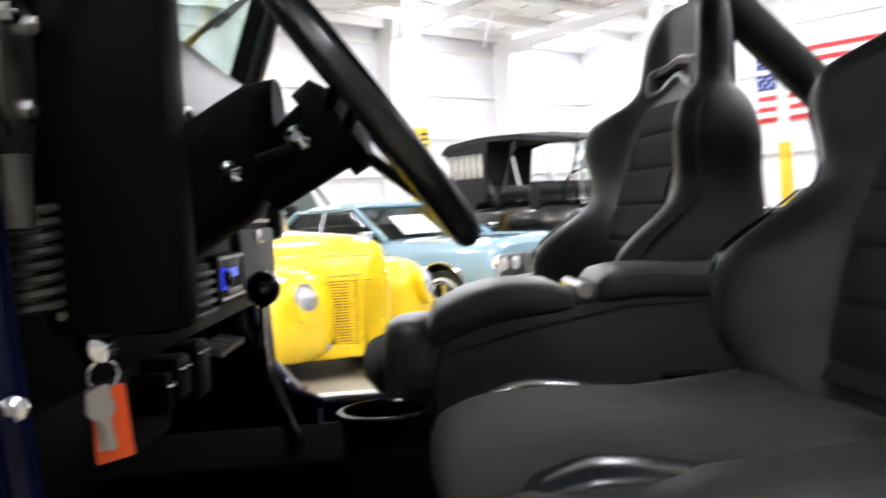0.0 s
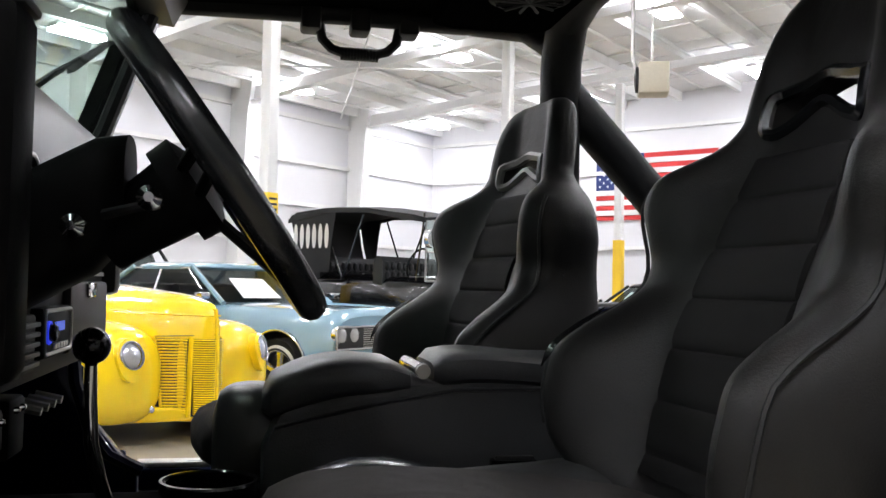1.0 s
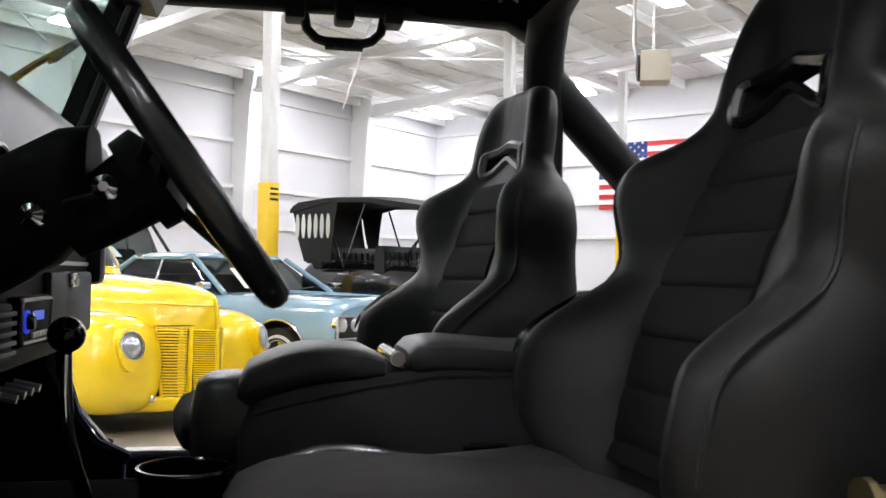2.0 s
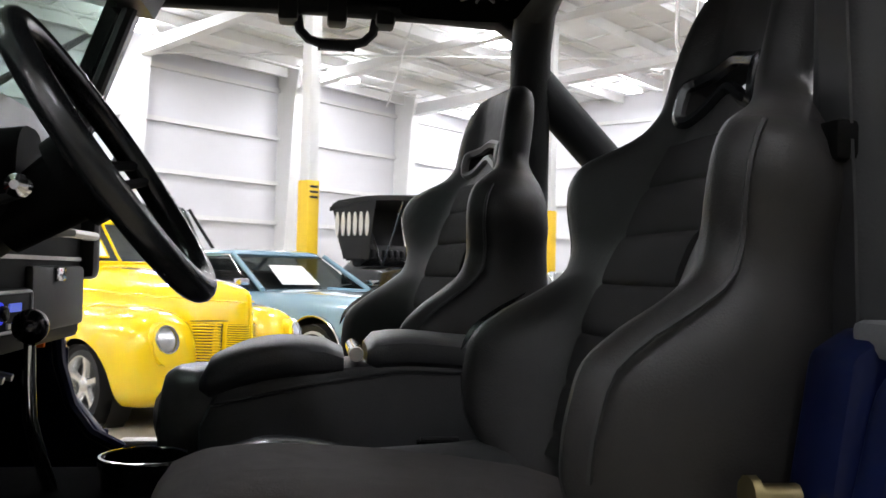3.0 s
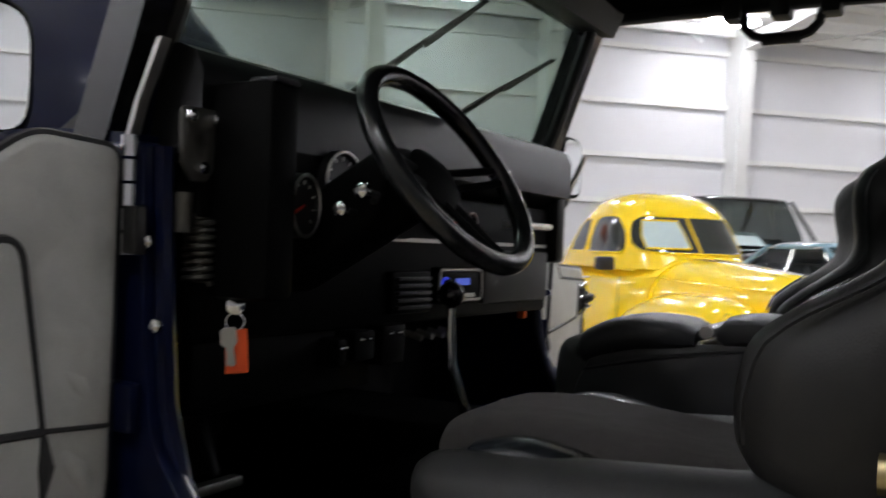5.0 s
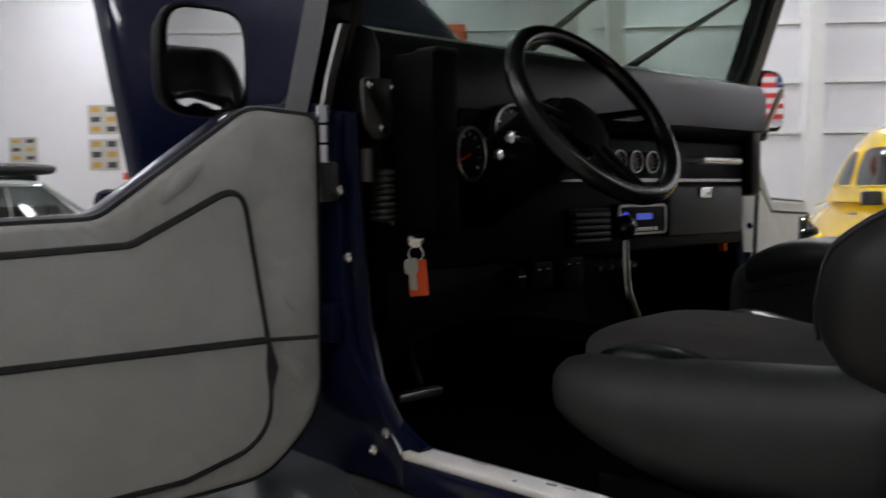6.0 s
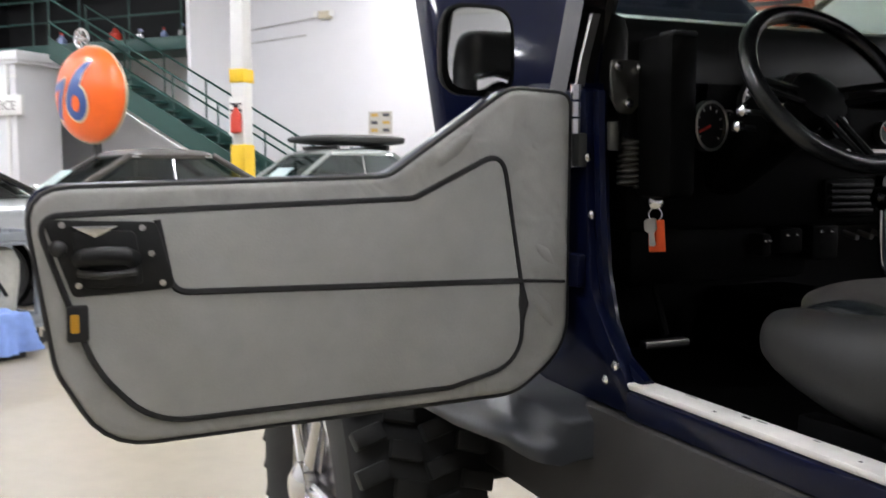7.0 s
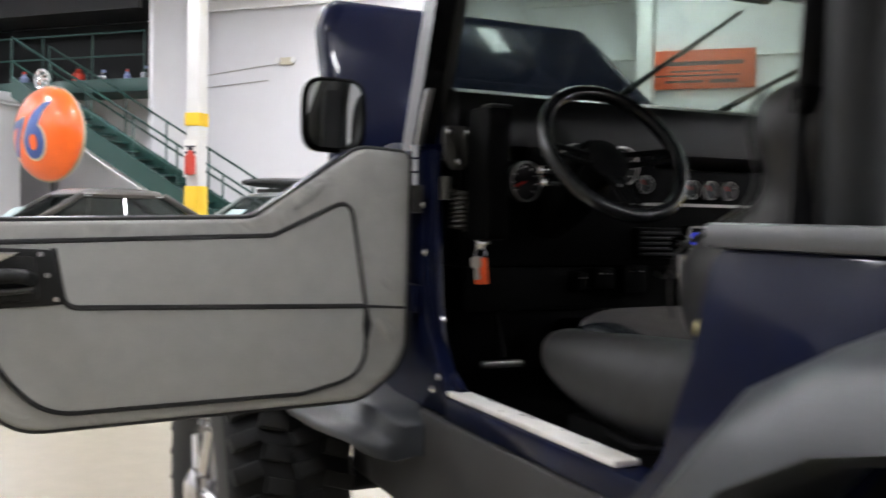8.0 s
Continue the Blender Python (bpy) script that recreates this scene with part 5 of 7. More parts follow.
    def level(h):
        for r, q in zip(rows, rows[1:]):
            if r[0] <= h <= q[0]:
                f = (h - r[0]) / (q[0] - r[0])
                return [a + (b - a) * f for a, b in zip(r, q)]
        return rows[-1]

    def skin(w, h):
        _, hw, bol, mid, _ = level(h)
        return front_depth(w / hw, bol, mid)

    edge = []
    for i in range(len(slot)):
        (x1, y1), (x2, y2) = slot[i], slot[(i + 1) % len(slot)]
        for f in (0.0, 0.5):
            edge.append(at(x1 + (x2 - x1) * f, skin(x1 + (x2 - x1) * f, y1 + (y2 - y1) * f) + 0.001, y1 + (y2 - y1) * f))
    part("slot_edging", tube(edge, 0.0085, 6, closed=True), edging or SEAT_EDGE_LIT, s, "plastic slot edging")
    for sgn in (-1, 1):
        cres = []
        for k in range(13 if sgn > 0 else 0):
            h = 0.11 + 0.1 * k / 12
            w = 0.015 * math.sin(math.pi * k / 12) + 0.002
            hw = level(h)[1]
            cres.append([at(sgn * (hw * 0.86 + e * w), skin(sgn * (hw * 0.8), h) + 0.003 - 0.5 * abs(e) * w - 0.25 * max(0.0, e * w), h) for e in (-1.0, -0.5, 0.0, 0.5, 1.0)])
        if cres:
            part("wear_patch", loft(cres, closed=False), WHEEL_LEATHER, s, "glossy leather wear patch")
        part("bolster_seam", tube([at(sgn * level(h)[1] * 0.965, skin(sgn * level(h)[1] * 0.86, h) - 0.018, h) for h in [0.04 + 0.02 * k for k in range(19)]], 0.003, 5), PIPING, s)
    # ribbed middle panel
    strips = []
    n = 150
    for k in range(n + 1):
        h = 0.02 + 0.415 * k / n
        f = ((h + 0.02) % 0.066) / 0.066
        lift = 0.008 * math.sqrt(max(0.0, 1 - (2 * f - 1) ** 4)) + 0.0005
        wide = 0.112 - 0.02 * max(0, (h - 0.2) / 0.24)
        strips.append([at(wide * q, skin(wide * q, h) + (lift * (1 - 0.25 * abs(q)) if abs(q) < 0.95 else -0.006), h) for q in (-1.0, -0.94, -0.7, -0.35, 0.0, 0.35, 0.7, 0.94, 1.0)])
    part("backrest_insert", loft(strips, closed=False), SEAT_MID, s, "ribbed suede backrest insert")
    # cushion
    cx0 = x0 - 0.475

    def puffed(table2, name, material, label, y_off=0.0, power=2.6):
        part(name, loft([[(x, yc + y_off + p * hw, z - drop + q * hz) for p, q in superring(0, 0, 1, 1, 30, power)] for x, z, hw, hz in table2]), material, s, label)
    puffed(spread(((cx0 + 0.05, 0.91, 0.12, 0.04), (cx0 + 0.09, 0.9, 0.18, 0.07), (cx0 + 0.18, 0.89, 0.205, 0.088), (cx0 + 0.3, 0.89, 0.21, 0.088), (cx0 + 0.46, 0.89, 0.2, 0.07)), 0.02), "cushion", CUSHION_SIDE_LIT, "charcoal leather seat cushion", power=2.9)
    puffed(spread(((cx0 - 0.026, 0.968, 0.06, 0.01), (cx0 - 0.022, 0.97, 0.1, 0.024), (cx0 - 0.008, 0.976, 0.122, 0.038), (cx0 + 0.03, 0.984, 0.131, 0.044), (cx0 + 0.09, 0.989, 0.134, 0.043), (cx0 + 0.16, 0.986, 0.136, 0.043), (cx0 + 0.27, 0.976, 0.138, 0.043), (cx0 + 0.4, 0.958, 0.137, 0.042), (cx0 + 0.48, 0.948, 0.12, 0.03)), 0.012), "cushion_insert", CUSHION_CLOTH_LIT, "suede cushion insert", power=4.0)
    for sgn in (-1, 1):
        puffed(spread(((cx0 - 0.01, 0.952, 0.012, 0.012), (cx0 - 0.006, 0.951, 0.03, 0.027), (cx0 + 0.006, 0.946, 0.046, 0.041), (cx0 + 0.03, 0.942, 0.058, 0.051), (cx0 + 0.07, 0.935, 0.067, 0.062), (cx0 + 0.13, 0.926, 0.073, 0.073), (cx0 + 0.2, 0.92, 0.076, 0.083), (cx0 + 0.33, 0.92, 0.076, 0.09), (cx0 + 0.43, 0.93, 0.07, 0.085), (cx0 + 0.49, 0.95, 0.036, 0.04)), 0.01), "side_bolster", CUSHION_SIDE_LIT, "rounded leather side bolster", y_off=sgn * 0.177, power=2.2)
    for sgn in (-1, 1):
        welt = ((0.03, 0.99, 0.01, 0.005), (0.05, 1.0, 0.03, 0.013), (0.1, 1.007, 0.038, 0.018), (0.17, 0.998, 0.038, 0.019), (0.23, 0.98, 0.034, 0.018), (0.265, 0.966, 0.022, 0.012), (0.275, 0.962, 0.008, 0.004))
        low = 0.0 if sgn > 0 else 0.013   # worn flat on the door side
        puffed(spread([(cx0 + x, z - low, hw, hz) for x, z, hw, hz in welt], 0.01), "cushion_welt", WELT, "glossy blue-black leather welt", y_off=sgn * (0.163 if sgn > 0 else 0.15), power=2.4)
        part("slide_rail", boxed(cx0 + 0.06, cx0 + 0.48, yc + sgn * 0.18 - 0.02, yc + sgn * 0.18 + 0.02, 0.78, 0.84, 0.006), INNER, s)
        part("tilt_lever", tube([(x0 - 0.1, yc + sgn * 0.25, 0.85), (x0 - 0.16, yc + sgn * 0.262, 0.84), (x0 - 0.22, yc + sgn * 0.262, 0.85)], 0.008, 8), PLASTIC, s)
    return s


seat(0.72, 0.342, "charcoal leather and suede racing bucket seat, driver's side", head=0.95, edging=WHEEL_LEATHER)
seat(0.612, 1.03, "charcoal leather and suede racing bucket seat beside console", 0.0, 10.7, 12.5, 0.77)

# belt buckle between cushion and console
bk = thing("belt_buckle", "black plastic seat belt buckle beside the console", "buckle", pose(0, 0, 0))
part("case", loft([[(x + a * 0.032, 0.625 + b * 0.012, z) for a, b in superring(0, 0, 1, 1, 16, 4)] for x, z in ((0.55, 0.79), (0.555, 0.9), (0.56, 0.985), (0.561, 0.995))]), PLASTIC, bk)
part("release_bar", boxed(0.535, 0.59, 0.619, 0.631, 0.994, 1.0, 0.002), GREY_PLASTIC, bk)

# key tag hanging from the dash edge
tag = thing("key_tag", "orange paper tag and keys hanging on a silver knob", "key tag", pose(-0.028, 0.122, 1.142, rz=-48))
part("knob", lathe([(0.004, -0.03), (0.013, -0.02), (0.016, -0.006), (0.012, 0.006), (0.002, 0.01)], "x", 16), CHROME, tag)
part("knob_stem", tube([(-0.05, 0, 0), (-0.02, 0, 0)], 0.005, 8), STEEL_BARE, tag)
part("key_ring", tube([(0.0, 0.012 * math.cos(k * math.tau / 16), -0.022 + 0.012 * math.sin(k * math.tau / 16)) for k in range(16)], 0.0015, 5, closed=True), CHROME, tag)
part("tag", prism(rounded([(-0.012, -0.034), (0.016, -0.03), (0.02, -0.088), (-0.01, -0.09)], 0.003), 0.0, 0.0015, axis="x"), mat("orange_tag", (0.85, 0.1, 0.015), 0.6), tag, "bright orange tag", smooth=False)
for dy, tilt in ((0.0, 0), (-0.008, 10)):
    bm = prism(rounded([(-0.016, -0.03), (0.002, -0.028), (0.004, -0.048), (-0.002, -0.056), (-0.002, -0.078), (-0.009, -0.08), (-0.01, -0.056), (-0.018, -0.048)], 0.003), 0.003, 0.0055, axis="x")
    bmesh.ops.transform(bm, matrix=pose(0.004 * (tilt > 0), dy, 0, tilt, 0, 0), verts=bm.verts)
    part("key", bm, STEEL_BARE, tag, "dull silver key")


# ---- the other cars ----
TYRE_WALL = mat("whitewall_band", (0.6, 0.6, 0.58), 0.6)
CABIN_GLASS = glass("tinted_cabin_glass", (0.34, 0.37, 0.365))
DARK_GLASS = mat("dark_window_glass", (0.02, 0.025, 0.025), 0.05, coat=0.5, grain=0.0, broad=0.0)
CLEAR_LENS = mat("lamp_lens", (0.55, 0.56, 0.58), 0.08, metal=0.6, coat=1.0, scale=90, grain=0.2)
PALE_PAPER = mat("pale_window_sheet", (0.42, 0.52, 0.53), 0.7, grain=0.06)
BODY_BLACK = mat("car_underside", (0.006, 0.006, 0.006), 0.8)


def road_wheel(car, x, y, r, w, s, rim_mat=None, white=False, rim=0.66):
    """A wheel whose outer face looks to the side s."""
    t = part("wheel", lathe([(r * rim, 0.02 * s), (r * 0.85, 0.0), (r * 0.96, 0.01 * s), (r, 0.04 * s), (r, -s * (w - 0.04) + 0.0), (r * 0.9, -s * w), (r * rim, -s * w)], "y", 36, m=pose(x, y, r), caps=False), RUBBER, car)
    part("rim", lathe([(r * rim, 0.014 * s), (r * rim * 0.95, 0.01 * s), (r * rim * 0.9, -0.02 * s), (r * rim * 0.86, -0.07 * s)], "y", 32, m=pose(x, y, r), caps=False), rim_mat or CHROME, t)
    part("dish", lathe([(r * rim * 0.87, -0.065 * s), (r * rim * 0.8, -0.08 * s), (r * 0.1, -0.085 * s)], "y", 32, m=pose(x, y, r), caps=False), DARK_METAL, t)
    part("hub", lathe([(r * 0.2, -0.07 * s), (r * 0.19, -0.012 * s), (r * 0.12, 0.002 * s), (r * 0.01, 0.006 * s)], "y", 20, m=pose(x, y, r)), rim_mat or CHROME, t)
    for k in range(5):
        a = k * math.tau / 5 + 0.3
        ca, sa = math.cos(a), math.sin(a)
        spoke = [[(x + q * ca - e * sa, y + d * s, r + q * sa + e * ca) for e, d in ((-w0, d0 - 0.03), (-w0 * 0.6, d0), (w0 * 0.6, d0), (w0, d0 - 0.03))] for q, w0, d0 in ((r * 0.14, r * 0.11, -0.012), (r * 0.4, r * 0.085, -0.018), (r * rim * 0.9, r * 0.12, -0.012))]
        part("spoke", loft(spoke), rim_mat or CHROME, t)
    if white:
        part("whitewall", lathe([(r * 0.72, 0.016 * s), (r * 0.72, 0.02 * s), (r * 0.79, 0.012 * s), (r * 0.8, 0.004 * s)], "y", 36, m=pose(x, y, r), caps=False), TYRE_WALL, t)
    return t


def headlamp(car, x, y, z, r, bezel=CHROME, lens=CLEAR_LENS):
    h = part("headlight", lathe([(r * 1.18, -0.05), (r * 1.2, 0.0), (r * 1.1, 0.015), (r, 0.012)], "x", 24, m=pose(x, y, z)), bezel, car)
    part("lens", lathe([(r, 0.008), (r * 0.8, 0.024), (r * 0.4, 0.034), (r * 0.03, 0.036)], "x", 24, m=pose(x, y, z)), lens, h)
    return h


def body_ring(x, zc, hz, hw, power=3.0, top=1.0, n=28):
    """A cross-section; top narrows it above its middle."""
    out = []
    for a, b in superring(0, 0, 1, 1, n, power):
        k = 1 - (1 - top) * max(0.0, b)
        out.append((x, a * hw * k, zc + b * hz))
    return out


def sheet(car, name, pts, material, thick=0.006, label=""):
    """A flat or bent pane from its corners, given some thickness."""
    bm = bmesh.new()
    f = bm.faces.new([bm.verts.new(p) for p in pts])
    bmesh.ops.triangulate(bm, faces=[f])
    bmesh.ops.solidify(bm, geom=bm.faces[:], thickness=thick)
    bmesh.ops.recalc_face_normals(bm, faces=bm.faces)
    return part(name, bm, material, car, label, smooth=False)


# the yellow coupe
def nose_ring(x, hw, top, low, n=40):
    """A hood section: rounded above, upright below."""
    zc = 0.72
    out = []
    for k in range(n):
        t = k * math.tau / n
        c, q = math.cos(t), math.sin(t)
        p = 2.7 if q > 0 else 7.0
        y = math.copysign(abs(c) ** (2 / p), c) * hw
        z = abs(q) ** (2 / p) * ((top - zc) if q > 0 else (low - zc))
        out.append((x, y, zc + z))
    return out


NOSE = ((0.212, 0.03), (0.206, 0.06), (0.19, 0.1), (0.165, 0.14), (0.125, 0.19), (0.07, 0.24), (0.0, 0.285), (-0.1, 0.33))


def nose_x(y):
    """How far forward the prow reaches, y from the middle."""
    y = abs(y)
    last = (0.216, 0.0)
    for x, w in NOSE:
        if y <= w:
            return last[0] + (x - last[0]) * (y - last[1]) / (w - last[1])
        last = (x, w)
    return -0.1


CAB = ((1.1, -0.84, -3.25, 0.72), (1.17, -0.9, -3.15, 0.705), (1.24, -0.97, -3.02, 0.685), (1.32, -1.07, -2.85, 0.655), (1.4, -1.17, -2.7, 0.62), (1.47, -1.26, -2.55, 0.57), (1.53, -1.4, -2.42, 0.5), (1.575, -1.58, -2.26, 0.38), (1.598, -1.75, -2.1, 0.2))
CAB_ROWS = spread(CAB, 0.02)
CAB_POWER = 3.4


def cab_level(z):
    for p, q in zip(CAB_ROWS, CAB_ROWS[1:]):
        if p[0] <= z <= q[0]:
            f = (z - p[0]) / (q[0] - p[0])
            return [i + (j - i) * f for i, j in zip(p, q)]
    return CAB_ROWS[-1]


def cab_front(y, z, out=0.0, back=False):
    _, xf, xr, hw = cab_level(z)
    k = (1 - min(0.999, abs(y / hw)) ** CAB_POWER) ** (1 / CAB_POWER)
    x = (xf + xr) / 2 + (-1 if back else 1) * (k * (xf - xr) / 2 + out)
    return (x, y, z + out * 0.5)


def cab_side(x, z, s, out=0.0):
    _, xf, xr, hw = cab_level(z)
    u = min(0.999, abs((x - (xf + xr) / 2) / ((xf - xr) / 2)))
    return (x, s * (hw * (1 - u ** CAB_POWER) ** (1 / CAB_POWER) + out), z)


def window(car, name, rows, at, material, rim=0.0):
    """A bent pane that lies on the cabin: rows of (height, from, to)."""
    fine = spread(rows, 0.012)
    front = [[at(p + (q - p) * k / 14, z, 0.004) for k in range(15)] for z, p, q in fine]
    back = [[at(p + (q - p) * k / 14, z, -0.02) for k in range(15)] for z, p, q in fine]
    ring_a = front[0] + [r[-1] for r in front[1:-1]] + front[-1][::-1] + [r[0] for r in front[1:-1]][::-1]
    bm = loft(front, closed=False)
    loft(back, bm, closed=False)
    w = part(name, bm, material, car)
    part("window_trim", tube(ring_a, 0.007, 6, closed=True), CAR_YELLOW, w)
    return w


yel = thing("yellow_coupe", "bright yellow vintage coupe street rod with chrome wheels", "car", pose(-0.347, 6.84, 0, rz=-45.7))
hood = [(0.206, 0.05, 1.02, 0.375), (0.19, 0.1, 1.065, 0.375), (0.165, 0.14, 1.085, 0.375), (0.125, 0.19, 1.102, 0.375), (0.07, 0.24, 1.115, 0.375), (0.0, 0.285, 1.125, 0.375), (-0.1, 0.33, 1.135, 0.375), (-0.3, 0.4, 1.15, 0.375), (-0.6, 0.49, 1.17, 0.38), (-0.95, 0.6, 1.185, 0.4)]
part("hood", loft([nose_ring(*r) for r in [(0.212, 0.02, 0.93, 0.4)] + spread(hood, 0.03)]), CAR_YELLOW, yel, "long rounded yellow hood")
for s in (-1, 1):
    part("hood_trim", tube([(nose_x(0.03) + 0.0, s * 0.03, 0.985), (0.125, s * 0.183, 0.99), (0.0, s * 0.272, 0.995), (-0.3, s * 0.38, 1.01), (-0.9, s * 0.56, 1.045)], 0.0055, 6), CAR_YELLOW, yel)
    part("hood_gap", tube([(nose_x(0.0) + 0.001, 0.0, 0.872), (nose_x(0.14) + 0.001, s * 0.14, 0.868), (nose_x(0.29) + 0.004, s * 0.29, 0.862)], 0.0022, 5), PIPING, yel)
body = [(-0.85, 0.75, 0.42, 0.62), (-1.0, 0.735, 0.45, 0.68), (-1.3, 0.73, 0.47, 0.75), (-2.1, 0.73, 0.48, 0.78), (-2.85, 0.72, 0.48, 0.76), (-3.5, 0.67, 0.43, 0.66), (-3.9, 0.6, 0.34, 0.5), (-4.08, 0.52, 0.2, 0.3), (-4.12, 0.48, 0.08, 0.12)]
part("body", loft([body_ring(x, z, hz, hw, 3.2, 0.88, 40) for x, z, hz, hw in spread(body, 0.06)]), CAR_YELLOW, yel)
part("cabin", loft([[((xf + xr) / 2 + p * (xf - xr) / 2, q * hw, z) for p, q in superring(0, 0, 1, 1, 48, CAB_POWER)] for z, xf, xr, hw in CAB_ROWS]), CAR_YELLOW, yel)
AX, AR = -0.36, 0.275  # front axle, arch radius
AZ = 0.48
RX = -2.95
for s in (-1, 1):
    wp = window(yel, "windscreen_pane", [(1.2, 0.008, 0.42), (1.21, 0.008, 0.53), (1.25, 0.008, 0.57), (1.33, 0.008, 0.555), (1.4, 0.008, 0.51), (1.43, 0.008, 0.44)], lambda y, z, o: (lambda p: (p[0], s * p[1], p[2]))(cab_front(y, z, o)), DARK_GLASS)
    window(yel, "side_window", [(1.195, -1.28, -1.9), (1.21, -1.24, -1.94), (1.28, -1.27, -1.96), (1.36, -1.36, -1.95), (1.42, -1.47, -1.9), (1.435, -1.56, -1.82)], lambda x, z, o: cab_side(x, z, s, o), DARK_GLASS)
    window(yel, "quarter_window", [(1.2, -2.08, -2.4), (1.215, -2.05, -2.45), (1.28, -2.04, -2.45), (1.36, -2.05, -2.38), (1.41, -2.08, -2.28), (1.42, -2.12, -2.2)], lambda x, z, o: cab_side(x, z, s, o), DARK_GLASS)
    ff = []
    for k in range(13):
        u = math.cos(k / 12 * math.pi / 2)
        w = max(0.06, (1 - u ** 3.0) ** (1 / 3.0))
        ff.append((-0.3 + 0.44 * u, 0.545, 0.645 - 0.02 * (1 - w), 0.355 * w, 0.3 * w))
    ff += [(-0.45, 0.555, 0.63, 0.335, 0.315), (-0.7, 0.6, 0.58, 0.28, 0.315), (-0.95, 0.64, 0.5, 0.235, 0.29), (-1.2, 0.68, 0.4, 0.18, 0.2), (-1.45, 0.7, 0.32, 0.14, 0.1), (-1.6, 0.7, 0.29, 0.12, 0.05)]
    bm = loft([[(x, s * (yc + p * hy), zc + q * hz) for p, q in superring(0, 0, 1, 1, 48, 2.6)] for x, yc, zc, hy, hz in ff[:12] + spread(ff[12:], 0.04)])
    cut_hole(bm, lambda p: math.hypot(p.x - AX, p.z - AZ) < AR, lambda p: p.y * s > 0.56)
    part("front_fender", bm, CAR_YELLOW, yel, "bulbous yellow front fender")
    fr = [(-2.2, 0.72, 0.34, 0.08, 0.06), (-2.4, 0.72, 0.45, 0.15, 0.17), (-2.7, 0.71, 0.55, 0.19, 0.27), (-3.0, 0.7, 0.57, 0.2, 0.3), (-3.35, 0.69, 0.52, 0.19, 0.27), (-3.65, 0.67, 0.44, 0.15, 0.2), (-3.85, 0.64, 0.38, 0.07, 0.1)]
    bm = loft([[(x, s * (yc + p * hy), zc + q * hz) for p, q in superring(0, 0, 1, 1, 40, 2.3)] for x, yc, zc, hy, hz in spread(fr, 0.04)])
    cut_hole(bm, lambda p: math.hypot(p.x - RX, p.z - AZ) < 0.3, lambda p: p.y * s > 0.74)
    part("rear_fender", bm, CAR_YELLOW, yel)
    part("running_board", boxed(-2.4, -1.3, min(s * 0.66, s * 0.86), max(s * 0.66, s * 0.86), 0.24, 0.3, 0.02), CAR_YELLOW, yel)
    m = pose(0.148, s * 0.635, 0.775, 0, -6, s * 8) @ Matrix.Scale(1.1, 4)
    tear = [m @ Vector((0, 0.084 * math.sin(t) * (1.0 if math.cos(t) > 0 else 1 - 0.12 * abs(math.cos(t))), 0.082 * math.cos(t) if math.cos(t) > 0 else 0.13 * math.cos(t))) for t in [k * math.tau / 36 for k in range(36)]]
    c0 = m @ Vector((0, 0, 0))
    rim_in = [m @ Vector((0.012, 0.067 * math.sin(t), 0.067 * math.cos(t))) for t in [k * math.tau / 36 for k in range(36)]]
    bez = part("lamp_bezel", loft([[p - Vector((0.1, 0, 0)) for p in tear], [Vector(p) + Vector((0.004, 0, 0)) for p in tear], rim_in, [m @ Vector((-0.01, 0.062 * math.sin(t), 0.062 * math.cos(t))) for t in [k * math.tau / 36 for k in range(36)]]], caps=False), CAR_YELLOW, yel)
    lamp = part("headlight", lathe([(0.064, 0.0), (0.056, -0.025), (0.03, -0.04), (0.003, -0.045)], "x", 28, m=m, caps=False), ALLOY, yel)
    part("lens", lathe([(0.064, 0.006), (0.048, 0.015), (0.024, 0.02), (0.002, 0.021)], "x", 28, m=m, caps=False), CLEAR_LENS, lamp)
    part("bulb", lathe([(0.004, -0.05), (0.016, -0.03), (0.012, -0.012), (0.003, -0.008)], "x", 12, m=m), CLEAR_LENS, lamp)
    part("lamp_ring", tube([m @ Vector((0.012, 0.066 * math.cos(a), 0.066 * math.sin(a))) for a in [k * math.tau / 32 for k in range(32)]], 0.005, 6, closed=True), CHROME, lamp)
    part("parking_lamp", lathe([(0.022, 0.0), (0.022, 0.02), (0.012, 0.03)], "x", 14, m=pose(0.105, s * 0.4, 0.47)), CHROME, yel)
    # grille halves: fine bars over a dark opening
    grid = [[(nose_x(y) + 0.004, s * y, z) for y in (0.016, 0.05, 0.09, 0.13, 0.17, 0.21, 0.25, 0.285)] for z in (0.41, 0.85)]
    bm = loft(grid, closed=False)
    part("grille_backing", bm, BODY_BLACK, yel)
    for y0, y1, count in ((0.016, 0.135, 34), (0.155, 0.28, 26)):
        for k in range(count):
            z = 0.42 + 0.43 * (k + 0.5) / count
            ye = y1 - (0.05 * max(0.0, (z - 0.6) / 0.25) ** 2 * -0.3 + 0.03 * ((0.85 - z) / 0.43)) * (1 if y0 > 0.1 else 0.3)
            part("grille_bar", tube([(nose_x(y0 + (ye - y0) * j / 4) + 0.009, s * (y0 + (ye - y0) * j / 4), z) for j in range(5)], 0.006 if y0 > 0.1 else 0.0048, 5), CAR_YELLOW, yel)
    part("grille_rib", tube([(nose_x(0.143) + 0.008, s * (0.148 - 0.012 * k / 6), 0.405 + 0.455 * k / 6) for k in range(7)], 0.0105, 8), CAR_YELLOW, yel)
    part("grille_edge", tube([(nose_x(0.255 + 0.035 * (k / 6)) + 0.008, s * (0.255 + 0.035 * (k / 6)), 0.405 + 0.455 * k / 6) for k in range(7)], 0.012, 8), CAR_YELLOW, yel)
